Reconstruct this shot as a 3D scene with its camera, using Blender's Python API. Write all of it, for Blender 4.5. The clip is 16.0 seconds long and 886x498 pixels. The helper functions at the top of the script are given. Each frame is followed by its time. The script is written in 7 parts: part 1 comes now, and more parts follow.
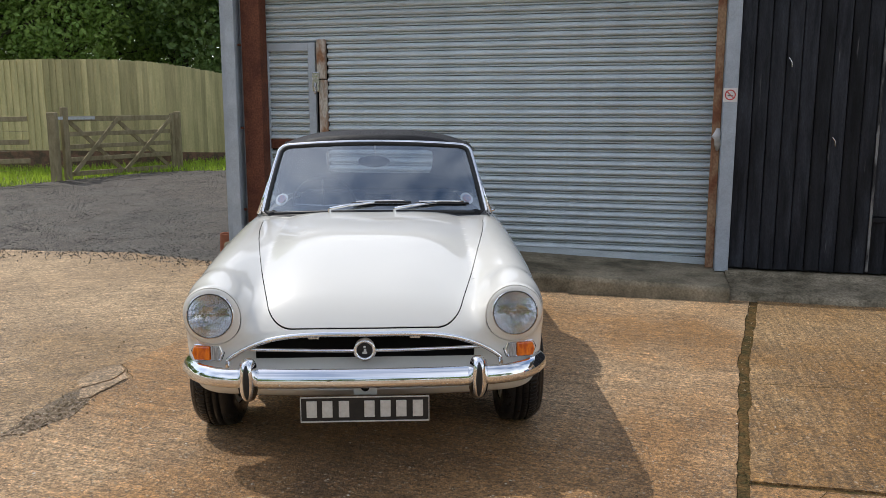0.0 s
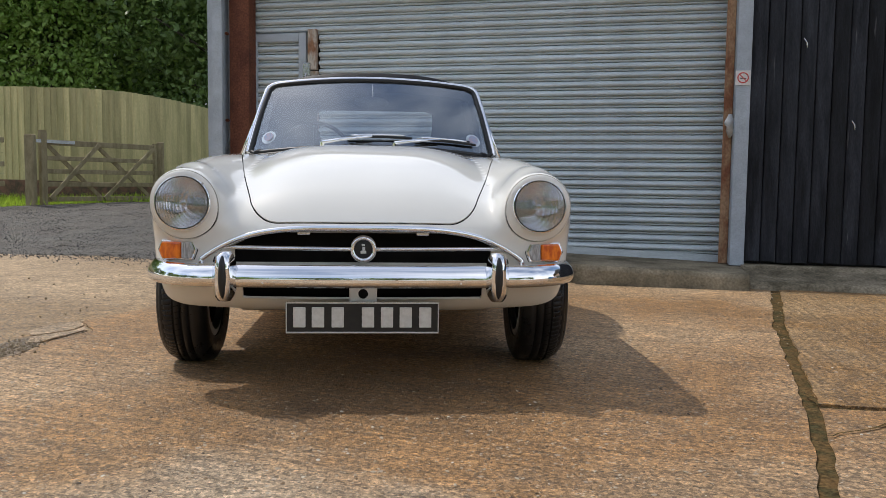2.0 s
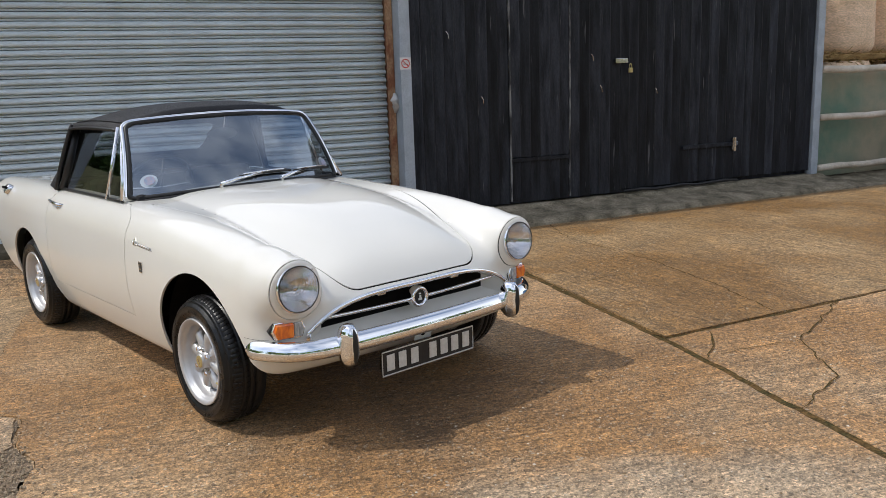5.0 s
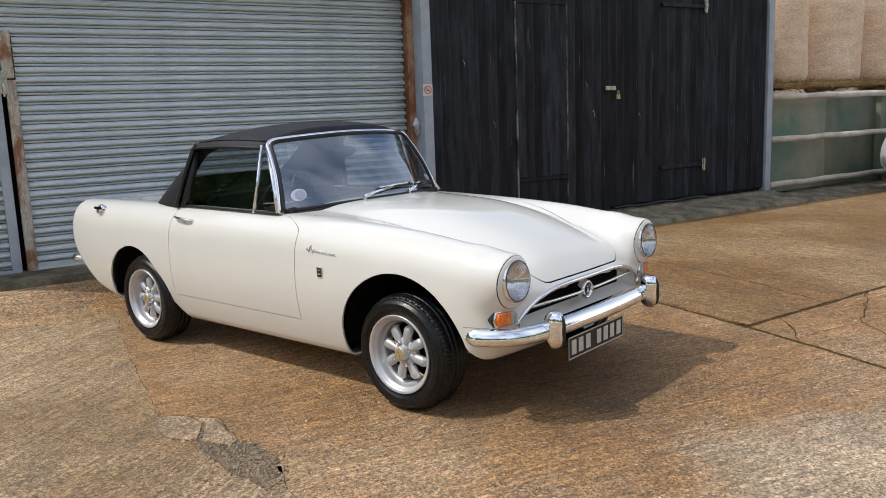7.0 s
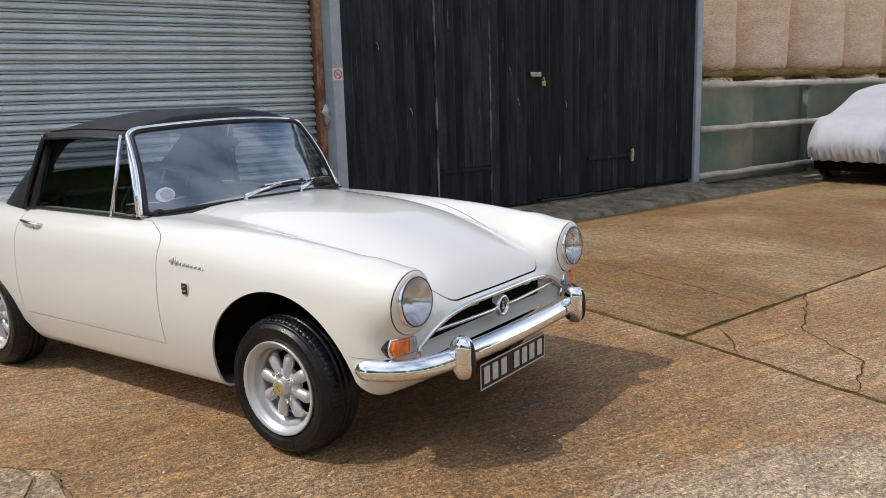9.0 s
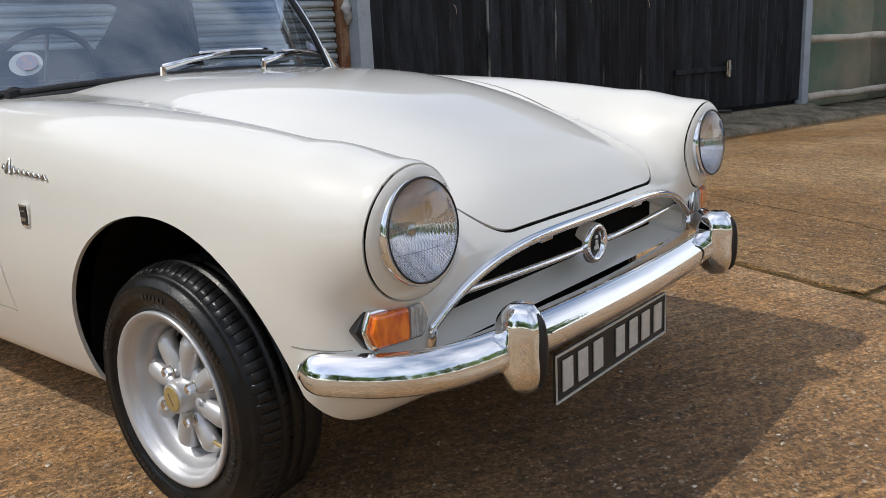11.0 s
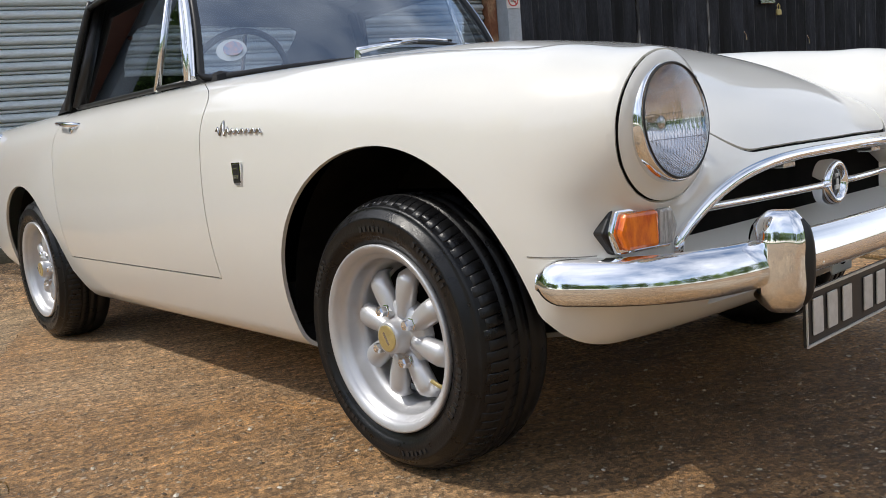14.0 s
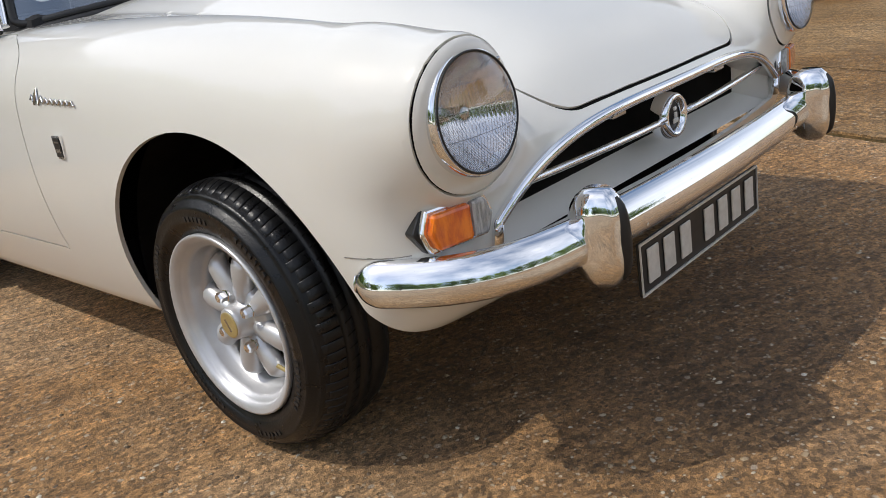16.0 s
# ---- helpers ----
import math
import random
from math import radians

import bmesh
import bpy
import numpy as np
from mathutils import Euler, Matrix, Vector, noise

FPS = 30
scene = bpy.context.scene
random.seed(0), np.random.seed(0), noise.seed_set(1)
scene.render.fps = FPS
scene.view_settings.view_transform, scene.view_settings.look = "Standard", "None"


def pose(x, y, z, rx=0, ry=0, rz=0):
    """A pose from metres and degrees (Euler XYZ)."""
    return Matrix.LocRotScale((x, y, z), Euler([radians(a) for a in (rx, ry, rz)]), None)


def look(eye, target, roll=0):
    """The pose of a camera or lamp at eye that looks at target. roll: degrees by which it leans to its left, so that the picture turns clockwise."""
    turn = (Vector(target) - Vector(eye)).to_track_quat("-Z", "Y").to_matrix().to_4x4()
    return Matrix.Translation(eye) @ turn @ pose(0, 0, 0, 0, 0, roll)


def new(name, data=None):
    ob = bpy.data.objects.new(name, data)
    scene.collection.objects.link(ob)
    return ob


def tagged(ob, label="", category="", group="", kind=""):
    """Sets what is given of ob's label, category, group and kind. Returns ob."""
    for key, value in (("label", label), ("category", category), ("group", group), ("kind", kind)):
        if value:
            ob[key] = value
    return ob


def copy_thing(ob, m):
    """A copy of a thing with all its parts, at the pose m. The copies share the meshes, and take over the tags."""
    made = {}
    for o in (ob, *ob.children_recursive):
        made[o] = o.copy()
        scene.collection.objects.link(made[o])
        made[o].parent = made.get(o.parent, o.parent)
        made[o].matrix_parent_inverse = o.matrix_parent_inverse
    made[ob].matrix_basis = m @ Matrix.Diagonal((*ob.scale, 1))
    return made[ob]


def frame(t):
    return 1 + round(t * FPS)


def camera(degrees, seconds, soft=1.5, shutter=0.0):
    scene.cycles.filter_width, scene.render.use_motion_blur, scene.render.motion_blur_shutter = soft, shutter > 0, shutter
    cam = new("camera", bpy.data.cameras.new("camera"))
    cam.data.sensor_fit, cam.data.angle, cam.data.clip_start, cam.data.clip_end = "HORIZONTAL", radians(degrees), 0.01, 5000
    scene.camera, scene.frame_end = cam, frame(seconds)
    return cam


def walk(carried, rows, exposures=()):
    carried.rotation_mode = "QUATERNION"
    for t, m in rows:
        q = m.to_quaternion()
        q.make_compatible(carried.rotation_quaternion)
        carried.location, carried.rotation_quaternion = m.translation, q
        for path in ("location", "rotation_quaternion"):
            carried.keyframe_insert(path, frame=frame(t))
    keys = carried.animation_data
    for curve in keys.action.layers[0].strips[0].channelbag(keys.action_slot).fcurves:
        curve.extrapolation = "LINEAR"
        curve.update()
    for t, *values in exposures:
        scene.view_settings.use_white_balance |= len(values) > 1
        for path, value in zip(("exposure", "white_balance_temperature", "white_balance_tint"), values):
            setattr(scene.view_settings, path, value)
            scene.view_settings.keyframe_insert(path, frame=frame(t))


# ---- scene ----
cam = camera(56.1, 16.0, soft=0.65)
PATH = [
    (0, (0.159, -3.82, 1.47), (0.255, -1.851, 1.135), 0.0),
    (0.5, (0.099, -3.612, 1.414), (0.187, -1.64, 1.09), -0.3),
    (1, (0.078, -3.501, 1.052), (0.184, -1.518, 0.815), -0.2),
    (1.5, (0.096, -3.458, 0.771), (0.21, -1.469, 0.6), 0.1),
    (2, (0.079, -3.425, 0.723), (0.215, -1.436, 0.569), 0.7),
    (2.5, (0.041, -3.433, 0.922), (0.261, -1.462, 0.668), 1.0),
    (3, (-0.21, -3.562, 1.296), (0.239, -1.664, 0.854), 0.1),
    (3.2, (-0.378, -3.626, 1.353), (0.198, -1.764, 0.904), 0.0),
    (5.3, (-2.538, -3.06, 1.41), (-1.175, -1.652, 1.012), -2.2),
    (5.5, (-2.727, -2.945, 1.371), (-1.331, -1.57, 0.971), -2.3),
    (6, (-3.084, -2.63, 1.378), (-1.632, -1.311, 0.989), -2.7),
    (6.5, (-3.334, -2.471, 1.404), (-1.862, -1.163, 1.054), -2.7),
    (7, (-3.467, -2.579, 1.395), (-1.966, -1.301, 1.06), -2.1),
    (7.5, (-3.52, -2.641, 1.396), (-2.006, -1.373, 1.083), -2.0),
    (8, (-3.495, -2.633, 1.396), (-1.953, -1.398, 1.085), -2.0),
    (8.5, (-3.282, -2.547, 1.373), (-1.696, -1.378, 1.029), -1.9),
    (8.7, (-3.134, -2.458, 1.377), (-1.533, -1.312, 1.026), -1.8),
    (10.8, (-1.635, -1.515, 1.117), (-0.155, -0.267, 0.615), -2.7),
    (11, (-1.626, -1.45, 0.951), (-0.136, -0.204, 0.473), -2.9),
    (11.5, (-1.627, -1.398, 0.695), (-0.094, -0.167, 0.328), -3.1),
    (12, (-1.628, -1.391, 0.663), (-0.073, -0.173, 0.351), -3.2),
    (12.5, (-1.64, -1.371, 0.657), (-0.086, -0.147, 0.36), -3.4),
    (13, (-1.667, -1.342, 0.653), (-0.172, -0.045, 0.363), -3.9),
    (13.5, (-1.712, -1.305, 0.657), (-0.307, 0.091, 0.38), -4.3),
    (14, (-1.741, -1.277, 0.66), (-0.428, 0.208, 0.39), -4.9),
    (14.5, (-1.756, -1.256, 0.665), (-0.508, 0.286, 0.411), -5.0),
    (15, (-1.772, -1.249, 0.668), (-0.531, 0.301, 0.43), -4.5),
    (15.5, (-1.72, -1.273, 0.677), (-0.435, 0.227, 0.363), -5.0),
    (15.8, (-1.617, -1.318, 0.764), (-0.303, 0.098, 0.237), -7.0),
    (16, (-1.512, -1.358, 0.876), (-0.188, -0.013, 0.213), -9.7),
]
walk(cam, [(t, look(eye, target, roll)) for t, eye, target, roll in PATH],
     exposures=((0.0, 0.0), (8.7, 0.0), (11.0, -0.11), (11.6, -0.03), (12.5, 0.0), (14.0, 0.05), (15.3, 0.04), (16.0, -0.05)))

# ---- world, sun ----
TO_SUN = Vector((-0.58, 0.45, 1.0)).normalized()
world = bpy.data.worlds.new("sky")
scene.world = world
world.use_nodes = True
wn = world.node_tree
sky = wn.nodes.new("ShaderNodeTexSky")
sky.sky_type, sky.sun_disc = "NISHITA", False
sky.sun_elevation = math.asin(TO_SUN.z)
sky.sun_rotation = math.atan2(TO_SUN.x, TO_SUN.y)
sky.air_density, sky.dust_density = 1.1, 1.0
# broken white cloud over the blue
wtc = wn.nodes.new("ShaderNodeTexCoord")
wno = wn.nodes.new("ShaderNodeTexNoise")
wno.inputs["Scale"].default_value, wno.inputs["Detail"].default_value = 1.7, 5.0
wra = wn.nodes.new("ShaderNodeValToRGB")
wra.color_ramp.elements[0].position, wra.color_ramp.elements[1].position = 0.33, 0.82
wmix = wn.nodes.new("ShaderNodeMixRGB")
wmix.inputs["Color2"].default_value = (9.6, 9.7, 10.3, 1)
wn.links.new(wtc.outputs["Generated"], wno.inputs["Vector"])
wn.links.new(wno.outputs["Fac"], wra.inputs["Fac"])
wn.links.new(wra.outputs["Color"], wmix.inputs["Fac"])
wn.links.new(sky.outputs["Color"], wmix.inputs["Color1"])
wn.links.new(wmix.outputs["Color"], wn.nodes["Background"].inputs["Color"])
wn.nodes["Background"].inputs["Strength"].default_value = 0.156
sun = new("sun", bpy.data.lights.new("sun", "SUN"))
sun.data.energy, sun.data.angle, sun.data.color = 2.62, radians(0.6), (1.0, 0.952, 0.875)
sun.matrix_world = look(TO_SUN * 40, (0, 0, 0))


# ---- materials ----
def material(name, colour, rough=0.5, metal=0.0, second=None, scale=4.0, contrast=(0.35, 0.65), fine=0.0, fine_scale=120.0,
             bump=0.0, bump_scale=60.0, stretch=(1, 1, 1), rough_var=0.0, coat=0.0, spec=0.5, random_tint=0.0, coords="Object"):
    """A surface with two scales of variation: broad patches towards `second`, fine grain, and relief."""
    m = bpy.data.materials.new(name)
    m.use_nodes = True
    nt = m.node_tree
    b = nt.nodes["Principled BSDF"]
    b.inputs["Roughness"].default_value, b.inputs["Metallic"].default_value = rough, metal
    b.inputs["Coat Weight"].default_value, b.inputs["Coat Roughness"].default_value = coat, 0.04
    b.inputs["Specular IOR Level"].default_value = spec
    tc = nt.nodes.new("ShaderNodeTexCoord")
    mp = nt.nodes.new("ShaderNodeMapping")
    mp.inputs["Scale"].default_value = stretch
    nt.links.new(tc.outputs[coords], mp.inputs["Vector"])
    rgb = nt.nodes.new("ShaderNodeRGB")
    rgb.outputs[0].default_value = (*colour, 1)
    out = rgb.outputs[0]
    if second:
        n1 = nt.nodes.new("ShaderNodeTexNoise")
        n1.inputs["Scale"].default_value, n1.inputs["Detail"].default_value, n1.inputs["Roughness"].default_value = scale, 6, 0.62
        nt.links.new(mp.outputs[0], n1.inputs["Vector"])
        r1 = nt.nodes.new("ShaderNodeMapRange")
        r1.inputs["From Min"].default_value, r1.inputs["From Max"].default_value = contrast
        nt.links.new(n1.outputs["Fac"], r1.inputs["Value"])
        mx = nt.nodes.new("ShaderNodeMixRGB")
        mx.inputs["Color2"].default_value = (*second, 1)
        nt.links.new(r1.outputs[0], mx.inputs["Fac"])
        nt.links.new(out, mx.inputs["Color1"])
        out = mx.outputs[0]
        if rough_var:
            rr = nt.nodes.new("ShaderNodeMapRange")
            rr.inputs["To Min"].default_value, rr.inputs["To Max"].default_value = rough, max(0.02, rough + rough_var)
            nt.links.new(r1.outputs[0], rr.inputs["Value"])
            nt.links.new(rr.outputs[0], b.inputs["Roughness"])
    if fine:
        n2 = nt.nodes.new("ShaderNodeTexNoise")
        n2.inputs["Scale"].default_value, n2.inputs["Detail"].default_value = fine_scale, 3
        nt.links.new(mp.outputs[0], n2.inputs["Vector"])
        r2 = nt.nodes.new("ShaderNodeMapRange")
        r2.inputs["From Min"].default_value, r2.inputs["From Max"].default_value = 0.3, 0.7
        r2.inputs["To Min"].default_value, r2.inputs["To Max"].default_value = 1 - fine, 1 + fine
        nt.links.new(n2.outputs["Fac"], r2.inputs["Value"])
        mu = nt.nodes.new("ShaderNodeMixRGB")
        mu.blend_type = "MULTIPLY"
        mu.inputs["Fac"].default_value = 1
        nt.links.new(out, mu.inputs["Color1"])
        nt.links.new(r2.outputs[0], mu.inputs["Color2"])
        out = mu.outputs[0]
    if random_tint:
        oi = nt.nodes.new("ShaderNodeObjectInfo")
        r3 = nt.nodes.new("ShaderNodeMapRange")
        r3.inputs["To Min"].default_value, r3.inputs["To Max"].default_value = 1 - random_tint, 1 + random_tint
        nt.links.new(oi.outputs["Random"], r3.inputs["Value"])
        mu2 = nt.nodes.new("ShaderNodeMixRGB")
        mu2.blend_type = "MULTIPLY"
        mu2.inputs["Fac"].default_value = 1
        nt.links.new(out, mu2.inputs["Color1"])
        nt.links.new(r3.outputs[0], mu2.inputs["Color2"])
        out = mu2.outputs[0]
    nt.links.new(out, b.inputs["Base Color"])
    if bump:
        n3 = nt.nodes.new("ShaderNodeTexNoise")
        n3.inputs["Scale"].default_value, n3.inputs["Detail"].default_value = bump_scale, 5
        nt.links.new(mp.outputs[0], n3.inputs["Vector"])
        bp = nt.nodes.new("ShaderNodeBump")
        bp.inputs["Strength"].default_value, bp.inputs["Distance"].default_value = bump, 0.01
        nt.links.new(n3.outputs["Fac"], bp.inputs["Height"])
        nt.links.new(bp.outputs[0], b.inputs["Normal"])
    return m


def glass_material(name, tint, rough=0.0, sheen=0.10):
    """Thin clear glass: mostly see-through, with a mirror sheen that grows at a slant."""
    m = bpy.data.materials.new(name)
    m.use_nodes = True
    nt = m.node_tree
    nt.nodes.remove(nt.nodes["Principled BSDF"])
    tr, gl = nt.nodes.new("ShaderNodeBsdfTransparent"), nt.nodes.new("ShaderNodeBsdfGlossy")
    tr.inputs["Color"].default_value = (*tint, 1)
    gl.inputs["Roughness"].default_value = rough
    gl.inputs["Color"].default_value = (0.84, 0.92, 1.0, 1)
    fr, mx = nt.nodes.new("ShaderNodeLayerWeight"), nt.nodes.new("ShaderNodeMixShader")
    fr.inputs["Blend"].default_value = 0.5
    pw, ad = nt.nodes.new("ShaderNodeMath"), nt.nodes.new("ShaderNodeMath")
    pw.operation, ad.operation = "POWER", "MULTIPLY_ADD"
    pw.inputs[1].default_value, ad.inputs[1].default_value, ad.inputs[2].default_value = 4.0, 0.9 - sheen, sheen
    nt.links.new(fr.outputs["Facing"], pw.inputs[0])
    nt.links.new(pw.outputs[0], ad.inputs[0])
    nt.links.new(ad.outputs[0], mx.inputs["Fac"])
    nt.links.new(tr.outputs[0], mx.inputs[1])
    nt.links.new(gl.outputs[0], mx.inputs[2])
    nt.links.new(mx.outputs[0], nt.nodes["Material Output"].inputs["Surface"])
    return m


PAINT = material("cream_car_paint", (0.725, 0.710, 0.660), 0.34, coat=1.0, second=(0.705, 0.690, 0.640), scale=1.5, spec=0.15)
PANEL_GREY = material("seam_grey", (0.22, 0.21, 0.19), 0.8, second=(0.15, 0.14, 0.13), scale=30)
CHROME = material("chrome", (0.86, 0.87, 0.89), 0.022, 1.0, second=(0.82, 0.83, 0.85), scale=14)
DULL_CHROME = material("dull_bright_metal", (0.62, 0.62, 0.62), 0.22, 1.0, second=(0.48, 0.48, 0.47), scale=30)
ALLOY = material("silver_alloy_paint", (0.58, 0.58, 0.59), 0.36, 0.5, second=(0.50, 0.50, 0.51), scale=9, bump=0.03, bump_scale=300)
RUBBER = material("black_tyre_rubber", (0.0045, 0.0045, 0.005), 0.25, second=(0.008, 0.008, 0.0085), scale=25, bump=0.1, bump_scale=250, spec=0.32, rough_var=0.16)
BLACK_RUBBER = material("black_trim_rubber", (0.015, 0.015, 0.016), 0.35, second=(0.022, 0.022, 0.022), scale=20, spec=0.35)
# near-black with the shade of hollows put into the colour; also plain dark parts
DARK = material("shade_black", (0.006, 0.006, 0.006), 0.8, second=(0.011, 0.010, 0.009), scale=12, spec=0.05)
VINYL = material("black_vinyl_cloth", (0.010, 0.010, 0.0115), 0.5, second=(0.017, 0.017, 0.019), scale=6, bump=0.25, bump_scale=420, spec=0.25)
INTERIOR = material("black_interior_trim", (0.009, 0.009, 0.010), 0.55, second=(0.014, 0.014, 0.015), scale=9, bump=0.1, bump_scale=200, spec=0.2)
AMBER = material("amber_lens", (0.86, 0.20, 0.004), 0.10, second=(0.55, 0.075, 0.002), scale=26, contrast=(0.38, 0.62), coat=1.0, bump=0.12, bump_scale=60, stretch=(2.2, 2.2, 0.8), spec=0.4)
CLEAR_LENS = material("clear_ribbed_lens", (0.52, 0.52, 0.51), 0.12, 0.0, second=(0.24, 0.24, 0.24), scale=60, coat=1.0, bump=0.7, bump_scale=90, stretch=(3, 3, 0.5))
GLASS = glass_material("window_glass", (0.84, 0.88, 0.90), 0.0, 0.26)
SIDE_GLASS = glass_material("side_window_glass", (0.58, 0.60, 0.62), 0.0, 0.07)
REFLECTOR = material("lamp_reflector", (0.86, 0.86, 0.87), 0.02, 1.0, second=(0.80, 0.80, 0.81), scale=20)
LENS_RIB = glass_material("lens_rib_glass", (0.70, 0.71, 0.72), 0.10, 0.05)
GOLD = material("pale_gold_cap", (0.62, 0.50, 0.22), 0.35, 0.6, second=(0.5, 0.4, 0.18), scale=60)
PLATE_BLACK = material("plate_black", (0.02, 0.02, 0.02), 0.4, second=(0.03, 0.028, 0.026), scale=30, spec=0.3)
PLATE_SILVER = material("plate_silver", (0.66, 0.66, 0.64), 0.35, 0.2, second=(0.55, 0.55, 0.53), scale=50)
STICKER_WHITE = material("sticker_white", (0.75, 0.77, 0.78), 0.5, second=(0.68, 0.7, 0.72), scale=50)
STICKER_BLUE = material("sticker_blue", (0.25, 0.34, 0.5), 0.5, second=(0.45, 0.36, 0.42), scale=80)
RED = material("sign_red", (0.6, 0.05, 0.04), 0.5, second=(0.5, 0.06, 0.05), scale=40)
SIGN_WHITE = material("sign_white", (0.72, 0.70, 0.68), 0.5, second=(0.6, 0.58, 0.55), scale=20)

SLAT = material("galvanised_slat", (0.60, 0.66, 0.685), 0.5, 0.0, second=(0.49, 0.545, 0.57), scale=3.0, stretch=(1, 1, 6), fine=0.10, fine_scale=40, random_tint=0.05, bump=0.04, bump_scale=90, spec=0.4)
GREY_STEEL = material("grey_painted_steel", (0.42, 0.47, 0.52), 0.5, second=(0.33, 0.37, 0.41), scale=5, fine=0.12, bump=0.08, spec=0.3)
RUST = material("rusty_steel", (0.16, 0.062, 0.035), 0.75, second=(0.09, 0.034, 0.022), scale=5, fine=0.3, fine_scale=60, bump=0.3, bump_scale=80, spec=0.2)
LIGHT_RUST = material("weathered_brown_guide", (0.42, 0.26, 0.15), 0.7, second=(0.23, 0.095, 0.05), scale=4, contrast=(0.42, 0.56), stretch=(1, 1, 0.6), fine=0.25, fine_scale=70, bump=0.2, spec=0.25)
PALE_RUST = material("rust_streaked_pale_steel", (0.47, 0.43, 0.37), 0.7, second=(0.25, 0.13, 0.07), scale=5, contrast=(0.46, 0.60), stretch=(2, 2, 0.7), fine=0.25, fine_scale=60, bump=0.2, spec=0.25)
BLACK_BOARD = material("black_tarred_timber", (0.0060, 0.0066, 0.0090), 0.55, second=(0.029, 0.032, 0.040), scale=2.5, stretch=(5, 5, 0.7), fine=0.3, fine_scale=50, bump=0.35, bump_scale=30, random_tint=0.5, spec=0.22)
BLACK_WORN = material("worn_black_edge", (0.21, 0.21, 0.205), 0.7, second=(0.018, 0.018, 0.02), scale=14, contrast=(0.38, 0.55), stretch=(1, 1, 0.25))
PLINTH = material("stained_plinth_concrete", (0.29, 0.245, 0.17), 0.85, second=(0.085, 0.072, 0.045), scale=3.0, fine=0.25, fine_scale=60, bump=0.5, bump_scale=50, spec=0.25)
FENCE_WOOD = material("weathered_fence_wood", (0.60, 0.52, 0.27), 0.85, second=(0.42, 0.38, 0.19), scale=2.5, stretch=(6, 6, 0.5), fine=0.2, fine_scale=60, bump=0.2, random_tint=0.22, spec=0.2)
GATE_WOOD = material("old_gate_wood", (0.36, 0.30, 0.18), 0.85, second=(0.22, 0.18, 0.10), scale=4, stretch=(3, 3, 1), fine=0.2, bump=0.2, spec=0.2)
STRAW = material("straw", (0.84, 0.62, 0.43), 0.9, second=(0.70, 0.49, 0.31), scale=3, fine=0.25, fine_scale=30, stretch=(1, 1, 3.0), bump=0.4, bump_scale=40)
STRAW_LOOSE = material("loose_straw", (0.40, 0.26, 0.10), 0.95, second=(0.28, 0.17, 0.06), scale=8, fine=0.4, fine_scale=70, bump=1.0, bump_scale=70)
PALE_RAIL = material("pale_weathered_rail", (0.64, 0.57, 0.48), 0.8, second=(0.46, 0.40, 0.31), scale=5, fine=0.2, bump=0.2)
GREEN_MESH = material("green_windbreak_mesh", (0.12, 0.19, 0.135), 0.85, second=(0.30, 0.26, 0.18), scale=1.3, random_tint=0.25, fine=0.2, fine_scale=200, bump=0.25, bump_scale=260)
COVER = material("grey_car_cover_cloth", (0.47, 0.47, 0.50), 0.75, second=(0.40, 0.40, 0.43), scale=3, bump=0.25, bump_scale=14)
BLUE_PAINT = material("blue_car_paint", (0.03, 0.17, 0.36), 0.3, coat=1.0, second=(0.03, 0.15, 0.33), scale=3)
TAIL_RED = material("red_tail_lens", (0.6, 0.02, 0.015), 0.12, second=(0.5, 0.02, 0.015), scale=40, coat=1.0)
TERRACOTTA = material("terracotta", (0.36, 0.13, 0.065), 0.85, second=(0.28, 0.095, 0.05), scale=20, fine=0.15, bump=0.25)
BARK = material("bark", (0.075, 0.06, 0.042), 0.9, second=(0.045, 0.038, 0.028), scale=6, bump=0.8, bump_scale=25)
LEAF = material("leaf_green", (0.22, 0.35, 0.08), 0.45, second=(0.33, 0.44, 0.12), scale=0.8, fine=0.35, fine_scale=7)
LEAF_DARK = material("leaf_dark_green", (0.115, 0.19, 0.06), 0.45, second=(0.18, 0.25, 0.075), scale=0.8, fine=0.35, fine_scale=7)
GRASS = material("grass_green", (0.46, 0.60, 0.08), 0.8, second=(0.34, 0.48, 0.05), scale=3, fine=0.4, fine_scale=18)
for leafy in (LEAF, LEAF_DARK, GRASS):
    nt = leafy.node_tree
    bs = nt.nodes["Principled BSDF"]
    bs.inputs["Specular IOR Level"].default_value = 0.35
    through_leaf, both = nt.nodes.new("ShaderNodeBsdfTranslucent"), nt.nodes.new("ShaderNodeMixShader")
    both.inputs["Fac"].default_value = 0.45
    nt.links.new(bs.inputs["Base Color"].links[0].from_socket, through_leaf.inputs["Color"])
    nt.links.new(bs.outputs[0], both.inputs[1])
    nt.links.new(through_leaf.outputs[0], both.inputs[2])
    nt.links.new(both.outputs[0], nt.nodes["Material Output"].inputs["Surface"])
HEADLENS = glass_material("lamp_glass", (0.92, 0.92, 0.92), 0.02, 0.06)
nt = REFLECTOR.node_tree
ribs, grid_lines, tcn, rbump = nt.nodes.new("ShaderNodeTexWave"), nt.nodes.new("ShaderNodeTexWave"), nt.nodes.new("ShaderNodeTexCoord"), nt.nodes.new("ShaderNodeBump")
ribs.bands_direction, grid_lines.bands_direction = "X", "Z"
ribs.inputs["Scale"].default_value, grid_lines.inputs["Scale"].default_value = 78, 12
both = nt.nodes.new("ShaderNodeMath")
nt.links.new(tcn.outputs["Object"], ribs.inputs["Vector"])
nt.links.new(tcn.outputs["Object"], grid_lines.inputs["Vector"])
